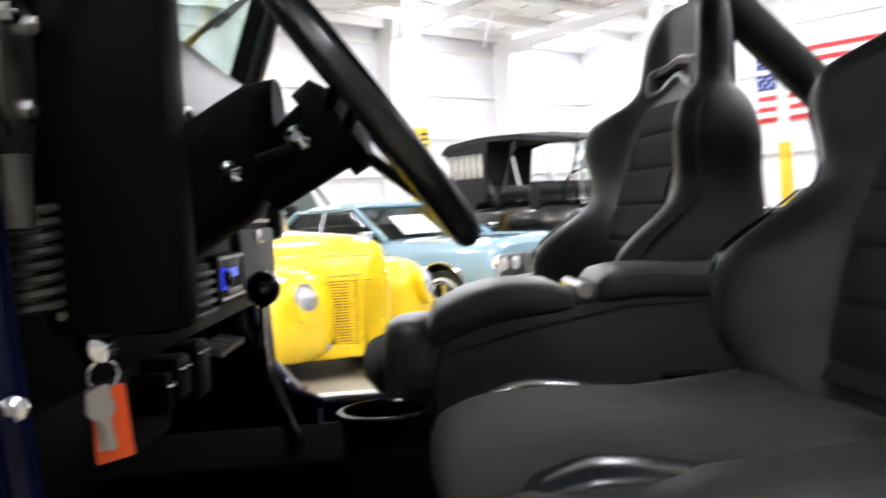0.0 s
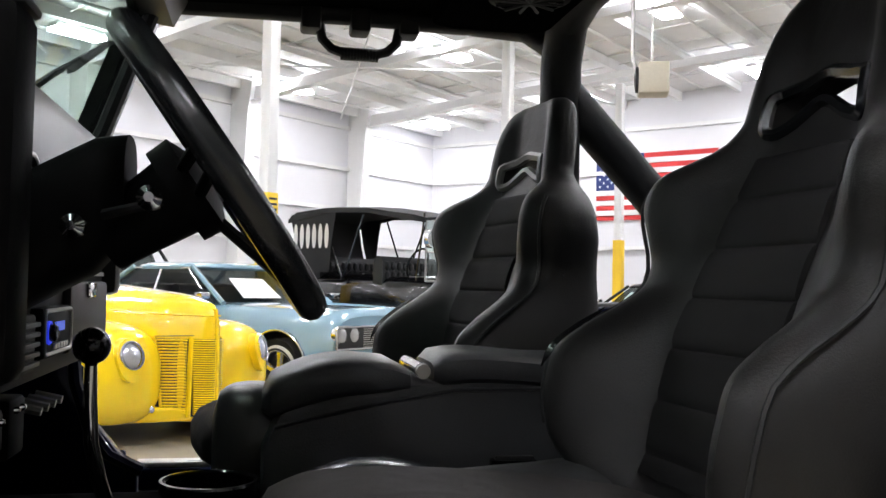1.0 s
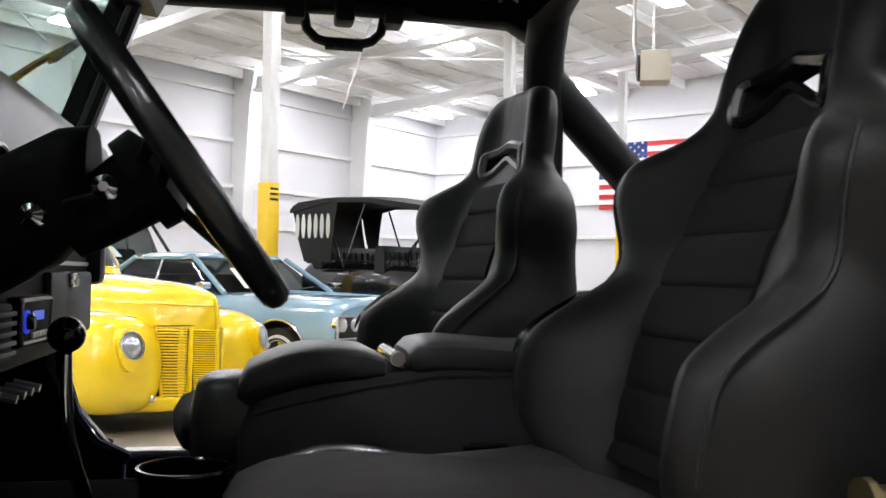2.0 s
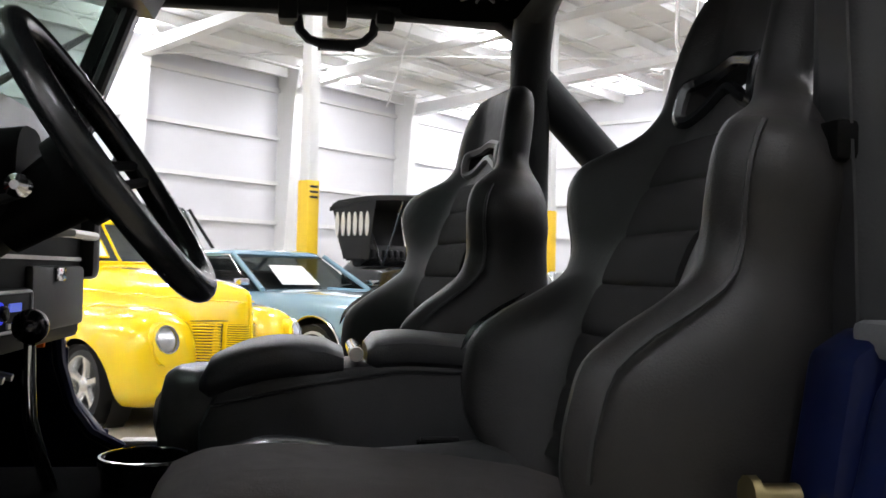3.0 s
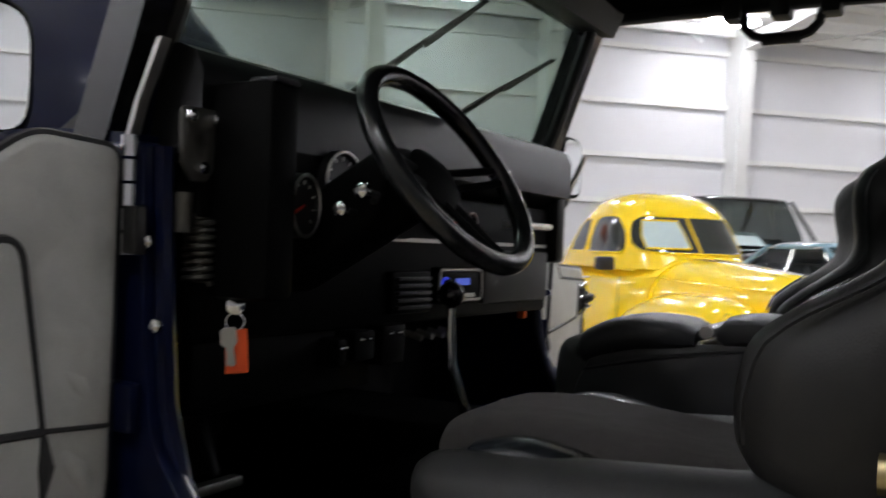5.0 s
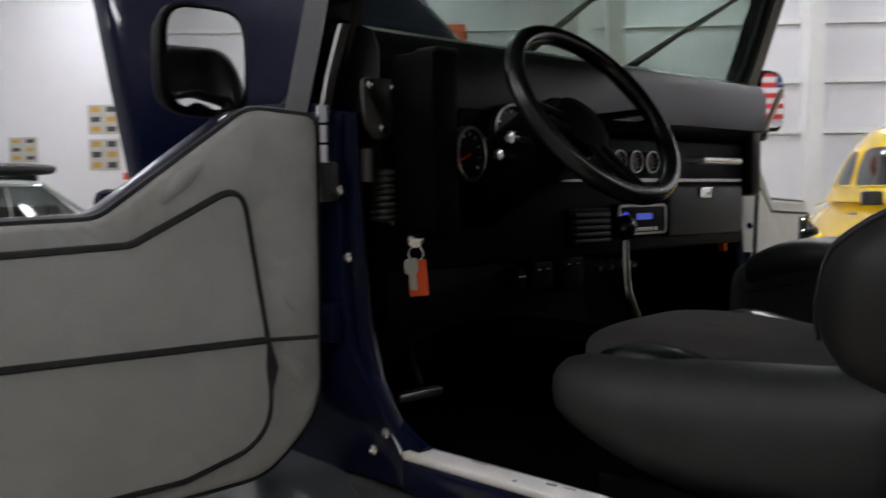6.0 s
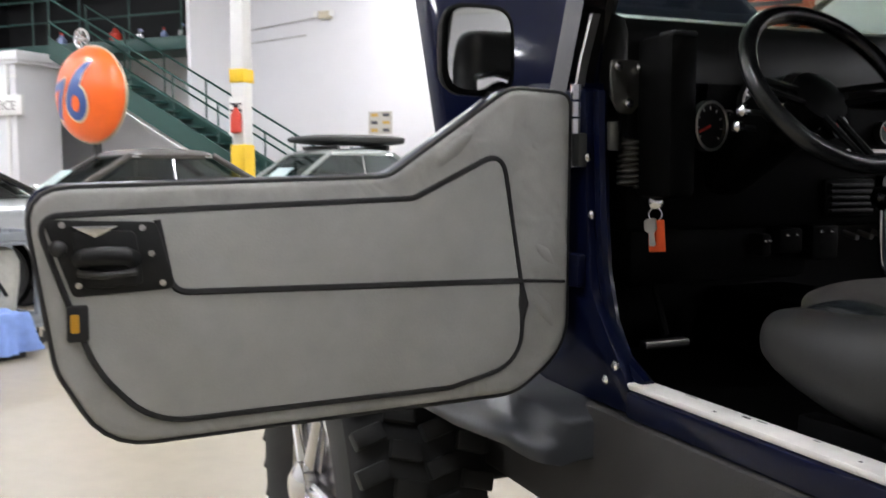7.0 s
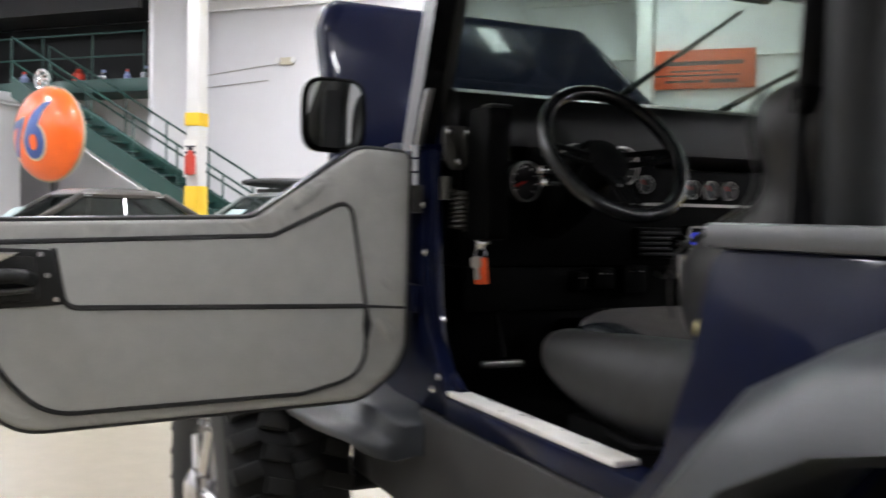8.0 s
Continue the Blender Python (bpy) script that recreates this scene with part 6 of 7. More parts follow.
    part("catwalk", loft([[(x, s * y, z) for y, z in ((0.18, 0.4), (0.32, 0.38), (0.5, 0.4), (0.5, 0.7), (0.36, 0.8), (0.2, 0.84))] for x in (nose_x(0.285) - 0.3, nose_x(0.285) - 0.03)]), CAR_YELLOW, yel)
    part("door_line", tube([(-1.12, s * 0.725, 1.03), (-1.12, s * 0.742, 0.7), (-1.14, s * 0.7, 0.42)], 0.004, 5), BODY_BLACK, yel)
    part("body_trim", tube([(-0.95, s * 0.67, 1.085), (-1.3, s * 0.715, 1.1), (-2.0, s * 0.735, 1.11), (-2.7, s * 0.71, 1.1), (-3.2, s * 0.62, 1.06)], 0.008, 6), CAR_YELLOW, yel)
    part("door_handle", tube([(-1.75, s * 0.765, 1.0), (-1.8, s * 0.785, 1.0), (-1.88, s * 0.785, 1.0)], 0.011, 6), CHROME, yel)
part("nose_rib", tube([(0.215, 0, 0.38), (0.222, 0, 0.6), (0.222, 0, 0.8), (0.218, 0, 0.92), (0.2, 0, 1.03)], 0.015, 8), CAR_YELLOW, yel)
part("front_valance", loft([[(x, y, z) for y, z in rounded([(-hw, 0.375), (hw, 0.375), (hw, 0.47), (-hw, 0.47)], 0.045)] for x, hw in ((-0.1, 0.58), (-0.02, 0.5), (0.06, 0.36), (0.12, 0.22), (0.185, 0.1))]), CAR_YELLOW, yel)
window(yel, "window_sheet", [(1.225, -0.49, -0.1), (1.3, -0.49, -0.1), (1.4, -0.45, -0.12)], lambda y, z, o: cab_front(y, z, o + 0.006), PALE_PAPER)
part("door_mirror", boxed(-1.26, -1.14, -0.92, -0.76, 1.08, 1.17, 0.02), PIPING, yel)
part("underbody", boxed(-3.8, -0.05, -0.5, 0.5, 0.2, 0.4), BODY_BLACK, yel, smooth=False)
part("bumper", tube([(-4.15, -0.6, 0.45), (-4.2, 0, 0.45), (-4.15, 0.6, 0.45)], 0.03, 8), CHROME, yel)


# true lengths and heights of the coupe, panel by panel
LONG = ((-4.3, -4.75), (-2.95, -3.4), (-1.9, -2.4), (-1.2, -1.75), (-0.97, -1.5), (-0.36, -0.61), (0.0, -0.02), (0.148, 0.14), (0.216, 0.34), (0.3, 0.44))
TALL = ((0.2, 0.16), (0.375, 0.17), (0.47, 0.28), (0.775, 0.69), (0.95, 0.93), (1.125, 1.125), (1.2, 1.25), (1.43, 1.6), (1.6, 1.87), (1.7, 1.97))


def along(table, q):
    for (a, b), (c, d) in zip(table, table[1:]):
        if q <= c or c == table[-1][0]:
            return b + (d - b) * (q - a) / (c - a)


for ob in list(yel.children_recursive):
    for v in ob.data.vertices:
        v.co = (along(LONG, v.co.x), v.co.y, along(TALL, v.co.z))
for s in (-1, 1):
    for x, k, r, w in ((-0.61, 0.83, 0.31, 0.4), (-3.4, 0.86, 0.33, 0.42)):
        part("wheel_well", lathe([(w, s * (k - 0.02)), (w + 0.005, s * (k - 0.2)), (0.02, s * (k - 0.22))], "y", 36, m=pose(x, 0, r), caps=False), BODY_BLACK, yel, "dark wheel arch lining")
        road_wheel(yel, x, s * k, r, 0.22, s, rim_mat=ALLOY, rim=0.72)


def sedan(name, label, m, paint, length=5.2, width=1.98, roof=1.4, belt=0.93, wheel=0.345, x_ws=-1.62, x_rw=-4.0, white=True, quad=True, two_tone=None, box_roof=False, sheet_side=None, group="", axle=0.95):
    """A three-box saloon; its nose is at x = 0 and it looks along x."""
    c = thing(name, label, "car", m, group)
    hw = width / 2
    L = length
    hz = (belt - 0.24) / 2
    zc = 0.24 + hz
    shape = [(-0.02, zc - 0.02, hz * 0.8, hw * 0.94), (-0.1, zc, hz * 0.93, hw * 0.97), (-0.6, zc, hz * 0.97, hw), (-1.6, zc, hz, hw), (-2.6, zc, hz * 1.01, hw), (-3.8, zc, hz * 1.02, hw), (-L + 0.5, zc, hz * 0.99, hw * 0.98), (-L + 0.05, zc, hz * 0.9, hw * 0.94), (-L, zc, hz * 0.75, hw * 0.9)]
    bm = loft([body_ring(x, z, h, w, 5, 0.92, 40) for x, z, h, w in spread(shape, 0.09)])
    axles = (-axle, -L + 1.25)
    cut_hole(bm, lambda p: min(math.hypot(p.x - q, p.z - wheel - 0.02) for q in axles) < wheel + 0.06, lambda p: abs(p.y) > hw * 0.8)
    part("body", bm, paint, c)
    cab = []
    for z, f in ((belt - 0.04, 0.0), (belt + 0.06, 0.2), ((belt + roof) / 2, 0.5), (roof - 0.09, 0.82), (roof - 0.03, 0.93)):
        a0, a1 = x_ws + (-0.72) * f, x_rw + 0.72 * f
        cab.append([((a0 + a1) / 2 + p * (a0 - a1) / 2, q * (hw * 0.86 - 0.16 * f), z) for p, q in superring(0, 0, 1, 1, 36, 6)])
    part("cabin_glass", loft(cab), CABIN_GLASS, c, "dark window glass")
    for xs in (x_ws - 0.95, x_ws - 1.75):
        part("bench_seat", loft([[(xs + p * 0.09, y, belt - 0.02 + q * 0.2) for p, q in superring(0, 0, 1, 1, 12, 3)] for y in (-hw * 0.72, -hw * 0.66, hw * 0.66, hw * 0.72)]), VINYL, c)
    a0, a1 = x_ws - 0.62, x_rw + 0.62
    part("roof", loft([[((a0 + a1) / 2 + p * (a0 - a1) / 2 * k, q * (hw * 0.74) * k, z) for p, q in superring(0, 0, 1, 1, 36, 5)] for z, k in ((roof - 0.09, 1.0), (roof - 0.06, 1.01), (roof - 0.035, 0.97), (roof - 0.015, 0.88), (roof, 0.7), (roof + 0.012, 0.4))]), two_tone or paint, c)
    for s in (-1, 1):
        for xa, xb in ((x_ws - 0.02, x_ws - 0.68), (x_rw + 0.02, x_rw + 0.68)):
            part("pillar", tube([(xa, s * hw * 0.845, belt - 0.02), (xb, s * (hw * 0.86 - 0.145), roof - 0.06)], 0.03, 8), two_tone or paint if xa > -2.5 else (two_tone or paint), c)
        part("window_post", tube([((x_ws + x_rw) / 2, s * hw * 0.865, belt - 0.02), ((x_ws + x_rw) / 2, s * (hw * 0.86 - 0.14), roof - 0.07)], 0.016, 6), CHROME, c)
        part("drip_rail", tube([(x_ws - 0.62, s * (hw * 0.86 - 0.135), roof - 0.075), (x_rw + 0.62, s * (hw * 0.86 - 0.135), roof - 0.075)], 0.009, 6), CHROME, c)
        part("side_trim", tube([(-axle - wheel - 0.12, s * hw * 0.995, zc + 0.02), (-L + 1.7, s * hw * 0.985, zc + 0.02)], 0.01, 6), CHROME, c)
        for x in axles:
            part("wheel_well", lathe([(wheel + 0.065, s * (hw - 0.01)), (wheel + 0.065, s * (hw - 0.24)), (0.02, s * (hw - 0.25))], "y", 32, m=pose(x, 0, wheel + 0.02), caps=False), BODY_BLACK, c)
            part("arch_lip", tube([(x + (wheel + 0.06) * math.cos(a), s * (hw + 0.004), wheel + 0.02 + (wheel + 0.06) * math.sin(a)) for a in [math.pi * k / 16 for k in range(17)]], 0.012, 6), CHROME if white else paint, c)
            road_wheel(c, x, s * (hw - 0.02), wheel, 0.2, s, white=white)
        ys = (0.84, 0.66) if quad else (0.78,)
        for q in ys:
            headlamp(c, -0.005, s * hw * q, zc + 0.11, 0.075 if quad else 0.085)
        part("door_mirror", boxed(x_ws - 0.2, x_ws - 0.08, min(s * hw * 0.97, s * (hw * 0.97 + 0.12)), max(s * hw * 0.97, s * (hw * 0.97 + 0.12)), belt + 0.03, belt + 0.1, 0.015), CHROME, c)
        part("wiper", tube([(x_ws + 0.03, s * 0.1, belt + 0.01), (x_ws - 0.05, s * 0.55, belt + 0.05)], 0.006, 5), PIPING, c)
    part("grille", boxed(-0.03, 0.012, -hw * 0.88, hw * 0.88, zc - 0.02, zc + 0.19, 0.01), PIPING, c)
    for k in range(9):
        part("grille_bar", boxed(0.012, 0.022, -hw * 0.54, hw * 0.54, zc - 0.005 + k * 0.021, zc + 0.002 + k * 0.021), CHROME, c, smooth=False)
    part("grille_frame", tube([(0.018, y, z) for y, z in rounded([(-hw * 0.93, zc - 0.02), (hw * 0.93, zc - 0.02), (hw * 0.93, zc + 0.19), (-hw * 0.93, zc + 0.19)], 0.02)], 0.014, 6, closed=True), CHROME, c)
    part("front_bumper", loft([[(0.07 + 0.05 * p - 0.09 * abs(y / hw) ** 4, y, 0.45 + 0.075 * q) for p, q in superring(0, 0, 1, 1, 12, 3)] for y in [hw * (k / 6 - 1) for k in range(13)]]), CHROME, c)
    part("rear_bumper", loft([[(-L - 0.05 + 0.05 * p + 0.09 * abs(y / hw) ** 4, y, 0.47 + 0.075 * q) for p, q in superring(0, 0, 1, 1, 12, 3)] for y in [hw * (k / 6 - 1) for k in range(13)]]), CHROME, c)
    part("underbody", boxed(-L + 0.2, -0.2, -hw * 0.8, hw * 0.8, 0.2, 0.3), BODY_BLACK, c, smooth=False)
    part("hood_crease", tube([(-0.15, 0, zc + hz * 0.945), (-0.8, 0, zc + hz * 0.985), (-1.5, 0, zc + hz + 0.006)], 0.012, 6), paint, c)
    if sheet_side is not None:
        w0 = sheet_side
        sheet(c, "window_sheet", [(x_ws - 0.02, w0, belt + 0.04), (x_ws - 0.02, w0 + 0.56, belt + 0.04), (x_ws - 0.3, w0 + 0.53, belt + 0.25), (x_ws - 0.3, w0 + 0.03, belt + 0.25)], PALE_PAPER if paint is not CAR_BLUE else PAPER, 0.004, "pale printed sheet in windscreen")
    if box_roof:
        part("roof_box", loft([[(x, p * 0.46 * k, roof + 0.13 + q * 0.075 * h) for p, q in superring(0, 0, 1, 1, 24, 3)] for x, k, h in spread(((x_ws - 0.42, 0.3, 0.2), (x_ws - 0.5, 0.7, 0.55), (x_ws - 0.7, 0.95, 0.85), (x_ws - 1.2, 1.0, 1.0), (x_rw + 0.6, 1.0, 1.0), (x_rw + 0.35, 0.9, 0.85), (x_rw + 0.28, 0.6, 0.5)), 0.06)]), PIPING, c, "long black roof box")
        for x in (x_ws - 0.85, x_rw + 0.7):
            part("roof_bar", boxed(x - 0.02, x + 0.02, -0.55, 0.55, roof - 0.02, roof + 0.05), PIPING, c, smooth=False)
    return c


HEAD = -46.0
blue = sedan("blue_sedan", "light blue vintage saloon with chrome grille and whitewalls", pose(1.56, 8.72, 0, rz=HEAD), CAR_BLUE, roof=1.45, belt=1.02, sheet_side=-0.55, axle=0.7)
dark_suv = sedan("black_hardtop", "black vintage car with upright cabin behind the others", pose(-1.15, 13.5, 0, rz=HEAD), CAR_BLACK, length=4.4, width=2.3, roof=2.25, belt=1.4, wheel=0.4, x_ws=-1.1, x_rw=-3.6, quad=False, white=False, sheet_side=-0.6)
SILVER = mat("silver_grey_paint", (0.25, 0.26, 0.27), 0.3, coat=0.8)
GREYGREEN = mat("pale_grey_green_paint", (0.3, 0.33, 0.32), 0.3, coat=0.8)
TAUPE = mat("dark_taupe_roof", (0.05, 0.045, 0.042), 0.5, coat=0.3)
WHITE_PAINT = mat("white_car_paint", (0.7, 0.7, 0.68), 0.3, coat=0.8)
MAROON = mat("maroon_paint", (0.12, 0.01, 0.012), 0.3, coat=0.8)
LINE = -80.0


def parked(cx, cy, turn=LINE, back=2.6):
    """The pose of a saloon whose cabin stands at a place."""
    return pose(cx + back * math.cos(radians(turn)), cy + back * math.sin(radians(turn)), 0, rz=turn)


sedan("grey_coupe", "silver grey vintage coupe with dark roof and window sheet", parked(-8.4, 0.1), SILVER, length=4.8, width=1.8, roof=1.4, belt=0.95, wheel=0.32, x_ws=-1.55, x_rw=-3.7, white=False, two_tone=TAUPE, sheet_side=-0.55)
sedan("pale_sedan", "pale grey-green saloon carrying a long black roof box", parked(-11.0, 2.83), GREYGREEN, length=4.8, width=1.8, roof=1.48, belt=0.98, wheel=0.32, x_ws=-1.5, x_rw=-3.8, white=False, box_roof=True, sheet_side=-0.2)
race = sedan("race_car", "white race car with black roof and bright stickers", parked(-8.3, -2.0, back=2.6), WHITE_PAINT, length=4.6, width=1.78, roof=1.33, belt=0.92, wheel=0.32, x_ws=-1.55, x_rw=-3.7, white=False, two_tone=CAR_BLACK)
for k, (x, z, w, h, mm) in enumerate(((-1.9, 0.56, 0.5, 0.14, YELLOW_MARK), (-2.6, 0.4, 0.7, 0.2, CAR_BLACK), (-3.2, 0.56, 0.3, 0.1, RED), (-2.3, 0.6, 0.25, 0.12, ORANGE), (-1.5, 0.36, 0.3, 0.16, CAR_BLACK))):
    part("sticker", boxed(x - w / 2, x + w / 2, 0.874, 0.886, z, z + h), mm, race, smooth=False)
for (x, y, p, lab) in ((9.2, 17.0, SILVER, "silver saloon parked far off by the flag"), (7.9, 19.2, MAROON, "maroon saloon parked far off by the flag"), (5.6, 14.8, CAR_BLACK, "black saloon parked far off by the flag")):
    sedan("far_saloon", lab, pose(x, y, 0, rz=-150), p, length=4.7, width=1.8, roof=1.35, white=False, sheet_side=-0.3, group="far cars")

CELLULOID = mat("cream_celluloid", (0.75, 0.74, 0.7), 0.4)
# black open touring car
tour = thing("touring_car", "black antique open touring car with folding top", "car", pose(3.24, 10.83, 0, rz=-46) @ Matrix.Diagonal((0.92, 1.0, 1.12, 1)))
CANVAS = mat("black_canvas", (0.008, 0.008, 0.009), 0.75, bump=0.4, scale=200)
part("body", loft([body_ring(0.3, 0.85, 0.26, 0.33, 3), body_ring(-0.7, 0.87, 0.3, 0.42, 3.5), body_ring(-0.9, 0.88, 0.32, 0.6, 4), body_ring(-2.2, 0.9, 0.34, 0.68, 4), body_ring(-3.1, 0.92, 0.36, 0.66, 4), body_ring(-3.25, 0.92, 0.3, 0.6, 4)]), CAR_BLACK, tour)
part("radiator", boxed(0.3, 0.4, -0.33, 0.33, 0.6, 1.14, 0.03), CHROME, tour)
part("top", loft([[(x, y, z + 0.05 * (1 - (y / 0.75) ** 2)) for y in (-0.75, -0.5, 0, 0.5, 0.75)] + [(x, y, z - 0.03 + 0.05 * (1 - (y / 0.75) ** 2)) for y in (0.75, 0.5, 0, -0.5, -0.75)] for x, z in ((-0.75, 1.86), (-0.95, 1.9), (-1.8, 2.0), (-2.6, 2.02), (-3.2, 1.98), (-3.35, 1.9))]), CANVAS, tour)
for s in (-1, 1):
    part("top_valance", loft([[(x, s * 0.75, z), (x, s * 0.765, z), (x, s * 0.765, z - 0.055), (x, s * 0.75, z - 0.055)] for x, z in ((-0.75, 1.86), (-1.8, 2.0), (-2.6, 2.02), (-3.35, 1.9))]), CANVAS, tour, smooth=False)
    for x0, x1 in ((-0.95, -0.8), (-2.3, -1.9), (-2.3, -2.7)):
        part("top_bow", tube([(x0, s * 0.7, 1.15), (x1, s * 0.72, 1.93)], 0.014, 6), CAR_BLACK, tour)
    f = [(0.5, 0.62), (0.35, 0.82), (0.1, 0.9), (-0.2, 0.84), (-0.45, 0.62), (-0.6, 0.45)]
    part("fender", loft([[(x, s * 0.58, z), (x, s * 0.7, z + 0.02), (x, s * 0.82, z), (x, s * 0.82, z - 0.02), (x, s * 0.58, z - 0.02)] for x, z in f]), CAR_BLACK, tour)
    f = [(-2.1, 0.45), (-2.3, 0.65), (-2.6, 0.85), (-2.9, 0.9), (-3.2, 0.82), (-3.4, 0.6)]
    part("fender", loft([[(x, s * 0.68, z), (x, s * 0.76, z + 0.02), (x, s * 0.84, z), (x, s * 0.84, z - 0.02), (x, s * 0.68, z - 0.02)] for x, z in f]), CAR_BLACK, tour)
    part("running_board", boxed(-2.1, -0.55, min(s * 0.6, s * 0.84), max(s * 0.6, s * 0.84), 0.42, 0.45), CAR_BLACK, tour)
    headlamp(tour, 0.35, s * 0.45, 1.0, 0.11)
    lampp = headlamp(tour, -0.6, s * 0.82, 1.62, 0.09)
    part("lamp_stalk", tube([(-0.66, s * 0.82, 1.62), (-0.8, s * 0.72, 1.58)], 0.012, 6), CHROME, lampp)
    for x in (0.1, -2.8):
        road_wheel(tour, x, s * 0.8, 0.42, 0.1, s, rim_mat=CAR_BLACK, rim=0.82)
rear = part("rear_curtain", loft([[(x, y, z), (x + 0.02, y, z), (x + 0.02, -y, z), (x, -y, z)] for x, y, z in ((-3.34, 0.74, 1.93), (-3.24, 0.7, 1.6), (-3.08, 0.66, 1.22))]), CANVAS, tour, smooth=False)
for side in (-1, 1):
    x1 = -2.4 if side < 0 else -2.85
    cur = part("side_curtain", prism(rounded([(-3.31, 1.95), (x1, 1.97), (x1 - 0.06, 1.7), (x1 - 0.12, 1.24), (-3.05, 1.24), (-3.2, 1.55)], 0.02), side * 0.742, side * 0.75), CANVAS, tour, smooth=False)
    for k in range(6 if side < 0 else 0):
        part("curtain_window", lathe([(0.04, -0.008), (0.04, 0.008)], "y", 20, m=pose(-3.2 + k * 0.125, side * 0.746, 1.68) @ Matrix.Diagonal((1, 1, 3.8, 1))), CELLULOID, cur)
fw = part("windscreen_frame", tube([(-0.82, y, z) for y, z in ((-0.66, 1.15), (-0.66, 1.86), (0.66, 1.86), (0.66, 1.15))], 0.016, 6, closed=True), STEEL_BARE, tour)
part("frame_bar", tube([(-0.82, -0.66, 1.48), (-0.82, 0.66, 1.48)], 0.01, 6), STEEL_BARE, fw)
p = part("pane", boxed(-0.823, -0.817, -0.65, 0.65, 1.16, 1.85), GLASS, fw, smooth=False)
p.visible_shadow = False
for x in (-1.7, -2.9):
    st = part("seat_back", loft([[(x + a * 0.09, y, 1.22 + b * 0.22) for a, b in superring(0, 0, 1, 1, 14, 3)] for y in (-0.62, -0.55, 0.55, 0.62)]), VINYL, tour, "tufted black leather seat back")
    for k in range(9):
        for j in range(3):
            part("tuft", lathe([(0.06, -0.01), (0.045, 0.03), (0.01, 0.04)], "x", 10, m=pose(x + 0.08, -0.52 + k * 0.13, 1.1 + j * 0.11)), VINYL, st)
sw2 = part("steering_wheel", tube([(-1.25 + 0.1 * math.sin(a), -0.3 + 0.2 * math.cos(a), 1.36 + 0.17 * math.sin(a)) for a in [k * math.tau / 28 for k in range(28)]], 0.013, 6, closed=True), CAR_BLACK, tour)

# a utility cart with a towel, bags and bottles by the far cars
CART = pose(-5.2, -1.39, 0, rz=120)
CART_GREY = mat("grey_cart_plastic", (0.2, 0.22, 0.25), 0.5, bump=0.2, scale=120, broad=0.15)
cart = thing("utility_cart", "grey plastic two-shelf utility cart on black casters", "cart", CART)
for z in (0.13, 0.7):
    tray = part("tray", boxed(-0.42, 0.56, 0.0, 0.46, z, z + 0.03, 0.008), CART_GREY, cart)
    for y in (0.008, 0.452):
        part("tray_lip", boxed(-0.42, 0.56, y - 0.008, y + 0.008, z + 0.03, z + 0.09, 0.006), CART_GREY, tray)
    for x in (-0.412, 0.552):
        part("tray_lip", boxed(x - 0.008, x + 0.008, 0.02, 0.44, z + 0.03, z + 0.09, 0.006), CART_GREY, tray)
for x in (-0.38, 0.52):
    for y in (0.04, 0.42):
        part("post", loft([[(x + p * k, y + q * k, z) for p, q in superring(0, 0, 0.03, 0.022, 14, 4)] for z, k in ((0.16, 1.1), (0.3, 0.9), (0.6, 0.9), (0.7, 1.15))]), CART_GREY, cart)
        c = part("caster", lathe([(0.03, -0.014), (0.052, -0.012), (0.055, 0.0), (0.052, 0.012), (0.03, 0.014)], "y", 18, m=pose(x, y, 0.055)), PIPING, cart)
        part("caster_fork", boxed(x - 0.012, x + 0.012, y - 0.02, y + 0.02, 0.06, 0.13, 0.004), STEEL_BARE, c)
bx = thing("storage_crate", "low black crate standing on the concrete floor", "crate", CART @ pose(0.1, -0.17, 0))
part("crate", boxed(-0.15, 0.15, -0.11, 0.11, 0.0, 0.27, 0.012), PIPING, bx)
tw = thing("towel", "rumpled pale blue towel draped over a crate", "towel", CART @ pose(0.1, -0.17, 0))
BLUE_CLOTH = mat("pale_blue_towel", (0.2, 0.31, 0.66), 0.9, bump=0.8, scale=250, broad=0.2)
bm = bmesh.new()
n = 48
grid = []
for i in range(n):
    row = []
    for j in range(n):
        x, y = 2 * i / (n - 1) - 1, 2 * j / (n - 1) - 1
        a = math.atan2(y, x)
        r = max(abs(x), abs(y))
        fold = 0.018 * math.sin(7 * a + 2.2 * noise.noise(Vector((x * 2, y * 2, 3)))) + 0.012 * math.sin(13 * a)
        top = min(1.0, r / 0.6)
        hang = max(0.0, r - 0.6) / 0.4
        px = x / max(r, 1e-6) * (0.165 * top + 0.045 * hang + fold * hang * 1.3)
        py = y / max(r, 1e-6) * (0.125 * top + 0.045 * hang + fold * hang * 1.3)
        h = 0.29 + 0.03 * noise.noise(Vector((x * 3, y * 3, 1.3))) - hang * (0.25 + 0.03 * noise.noise(Vector((a, 2.0, 7.0))))
        row.append(bm.verts.new((px, py, max(0.012, h))))
    grid.append(row)
for i in range(n - 1):
    for j in range(n - 1):
        bm.faces.new((grid[i][j], grid[i + 1][j], grid[i + 1][j + 1], grid[i][j + 1]))
part("cloth", bm, BLUE_CLOTH, tw)
CANVAS_GREY = mat("grey_canvas", (0.42, 0.42, 0.39), 0.9, bump=0.5, scale=150, broad=0.25, wrinkle=0.8, crease=8.0)
bag = thing("grey_bag", "pale grey canvas bag standing on cart shelf", "bag", CART @ pose(0.28, 0.2, 0.16))
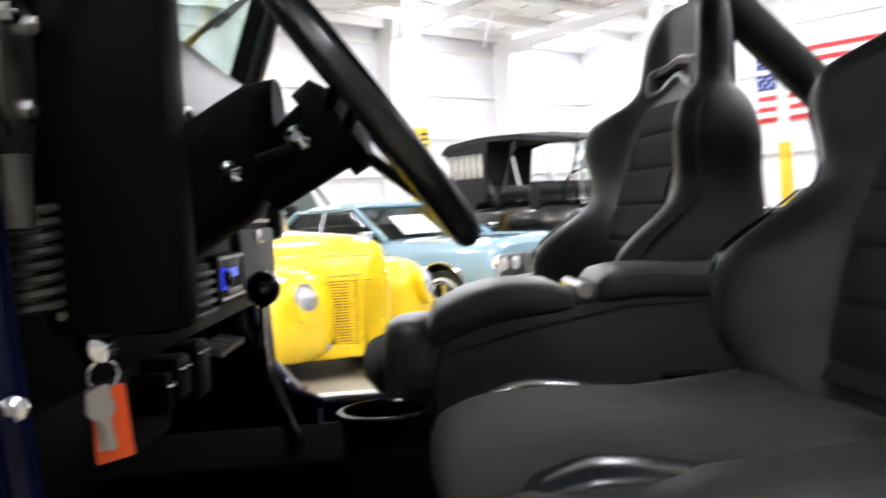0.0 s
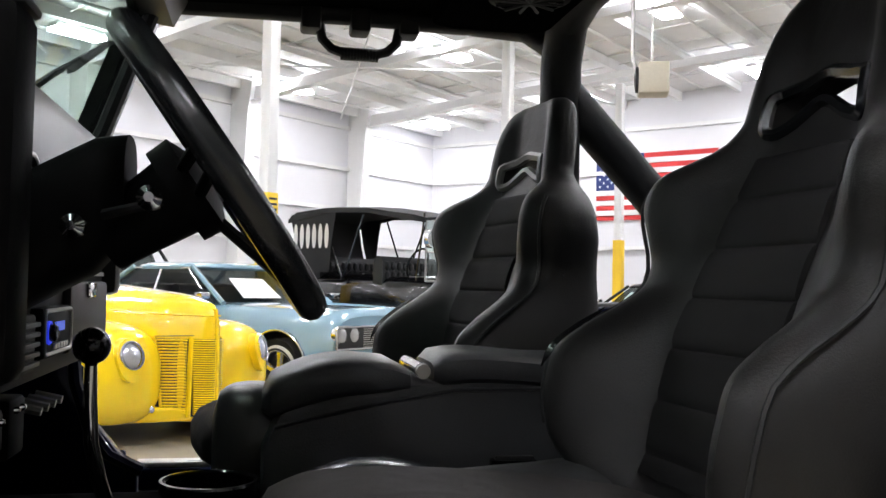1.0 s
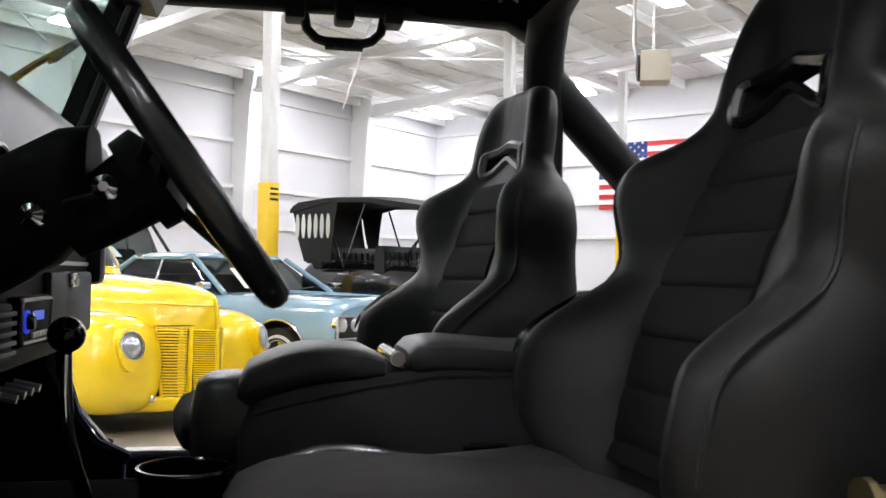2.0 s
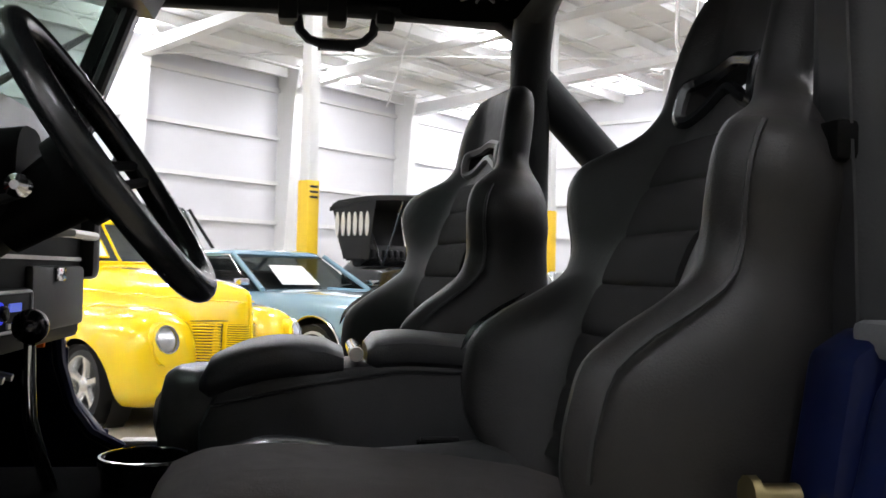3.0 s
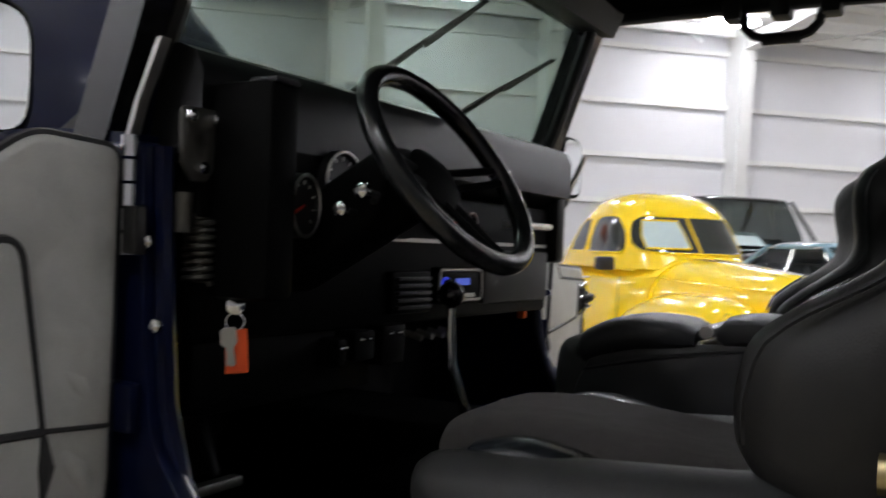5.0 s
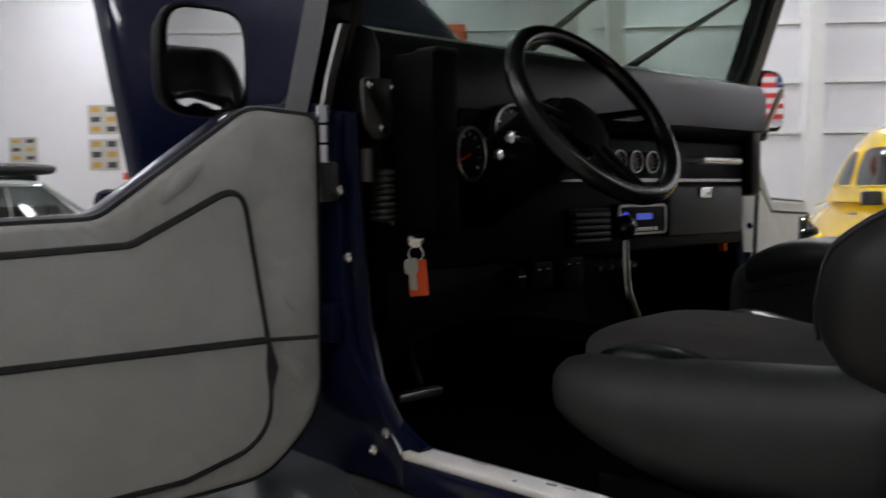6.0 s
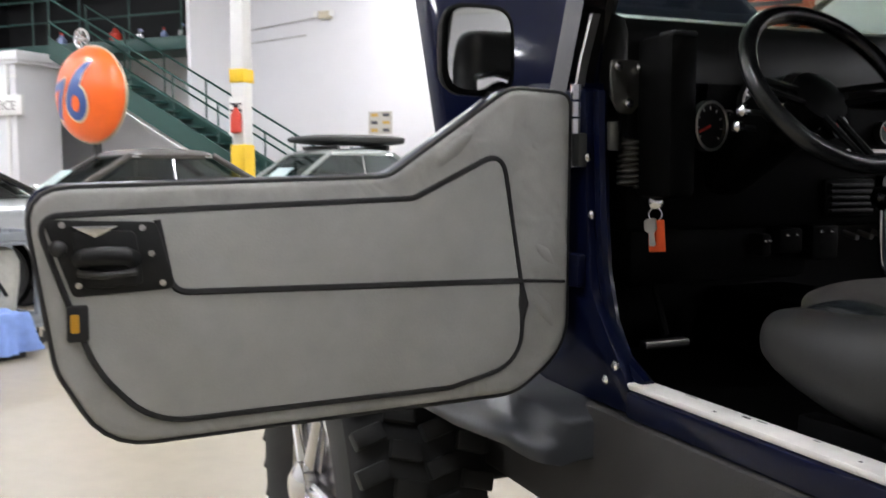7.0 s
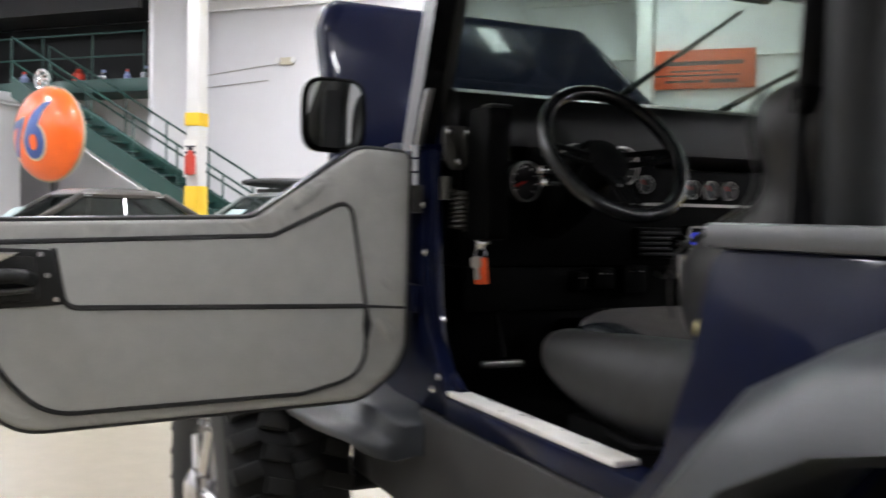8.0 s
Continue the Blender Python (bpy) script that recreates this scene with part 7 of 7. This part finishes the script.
part("sack", loft([[(p * w * (1 + 0.1 * math.sin(5 * z)), q * w * 0.7, z) for p, q in superring(0, 0, 1, 1, 22, 2.6)] for z, w in ((0.0, 0.1), (0.03, 0.14), (0.15, 0.15), (0.3, 0.165), (0.42, 0.17), (0.5, 0.14), (0.53, 0.07))]), CANVAS_GREY, bag)
part("bag_strap", tube([(-0.05, -0.1, 0.44), (-0.02, -0.125, 0.3), (0.04, -0.125, 0.2)], 0.012, 6), PIPING, bag)
sk = thing("yellow_sack", "bright yellow and white sack on cart shelf", "sack", CART @ pose(-0.08, 0.2, 0.16))
part("sack", loft([[(p * w, q * w * 0.7, z) for p, q in superring(0, 0, 1, 1, 20, 2.8)] for z, w in ((0.0, 0.1), (0.04, 0.13), (0.2, 0.14), (0.33, 0.12), (0.36, 0.08))]), mat("yellow_sack_cloth", (0.75, 0.6, 0.1), 0.7, broad=0.2, wrinkle=0.6), sk)
part("white_top", loft([[(p * w, q * w * 0.7, z) for p, q in superring(0, 0, 1, 1, 18, 2.2)] for z, w in ((0.34, 0.1), (0.4, 0.12), (0.46, 0.09), (0.48, 0.03))]), PAPER, sk)
part("label_patch", boxed(0.0, 0.08, -0.104, -0.095, 0.05, 0.13, 0.003), RED, sk)
for x, y, r, h, m in ((0.12, 0.15, 0.022, 0.14, YELLOW_MARK), (0.19, 0.12, 0.02, 0.12, RED), (0.25, 0.18, 0.018, 0.15, RED), (0.2, 0.25, 0.03, 0.1, CAR_BLUE), (0.33, 0.2, 0.025, 0.13, PIPING)):
    bt = thing("bottle", "small coloured plastic bottle on the cart tray", "bottle", CART @ pose(x, y, 0.73), group="cart bottles")
    part("bottle", lathe([(r * 0.9, 0), (r, 0.01), (r, h * 0.65), (r * 0.45, h * 0.8), (r * 0.4, h)], sides=16), m, bt)
    part("cap", lathe([(r * 0.48, h), (r * 0.48, h + 0.02), (r * 0.3, h + 0.025)], sides=12), PAPER, bt)
box2 = thing("white_tub", "white plastic tub on the cart tray", "tub", CART @ pose(-0.15, 0.22, 0.73))
part("tub", loft([[(p * w, q * w * 0.8, z) for p, q in superring(0, 0, 1, 1, 22, 4)] for z, w in ((0.0, 0.14), (0.12, 0.16), (0.17, 0.165), (0.18, 0.15))]), PAPER, box2)
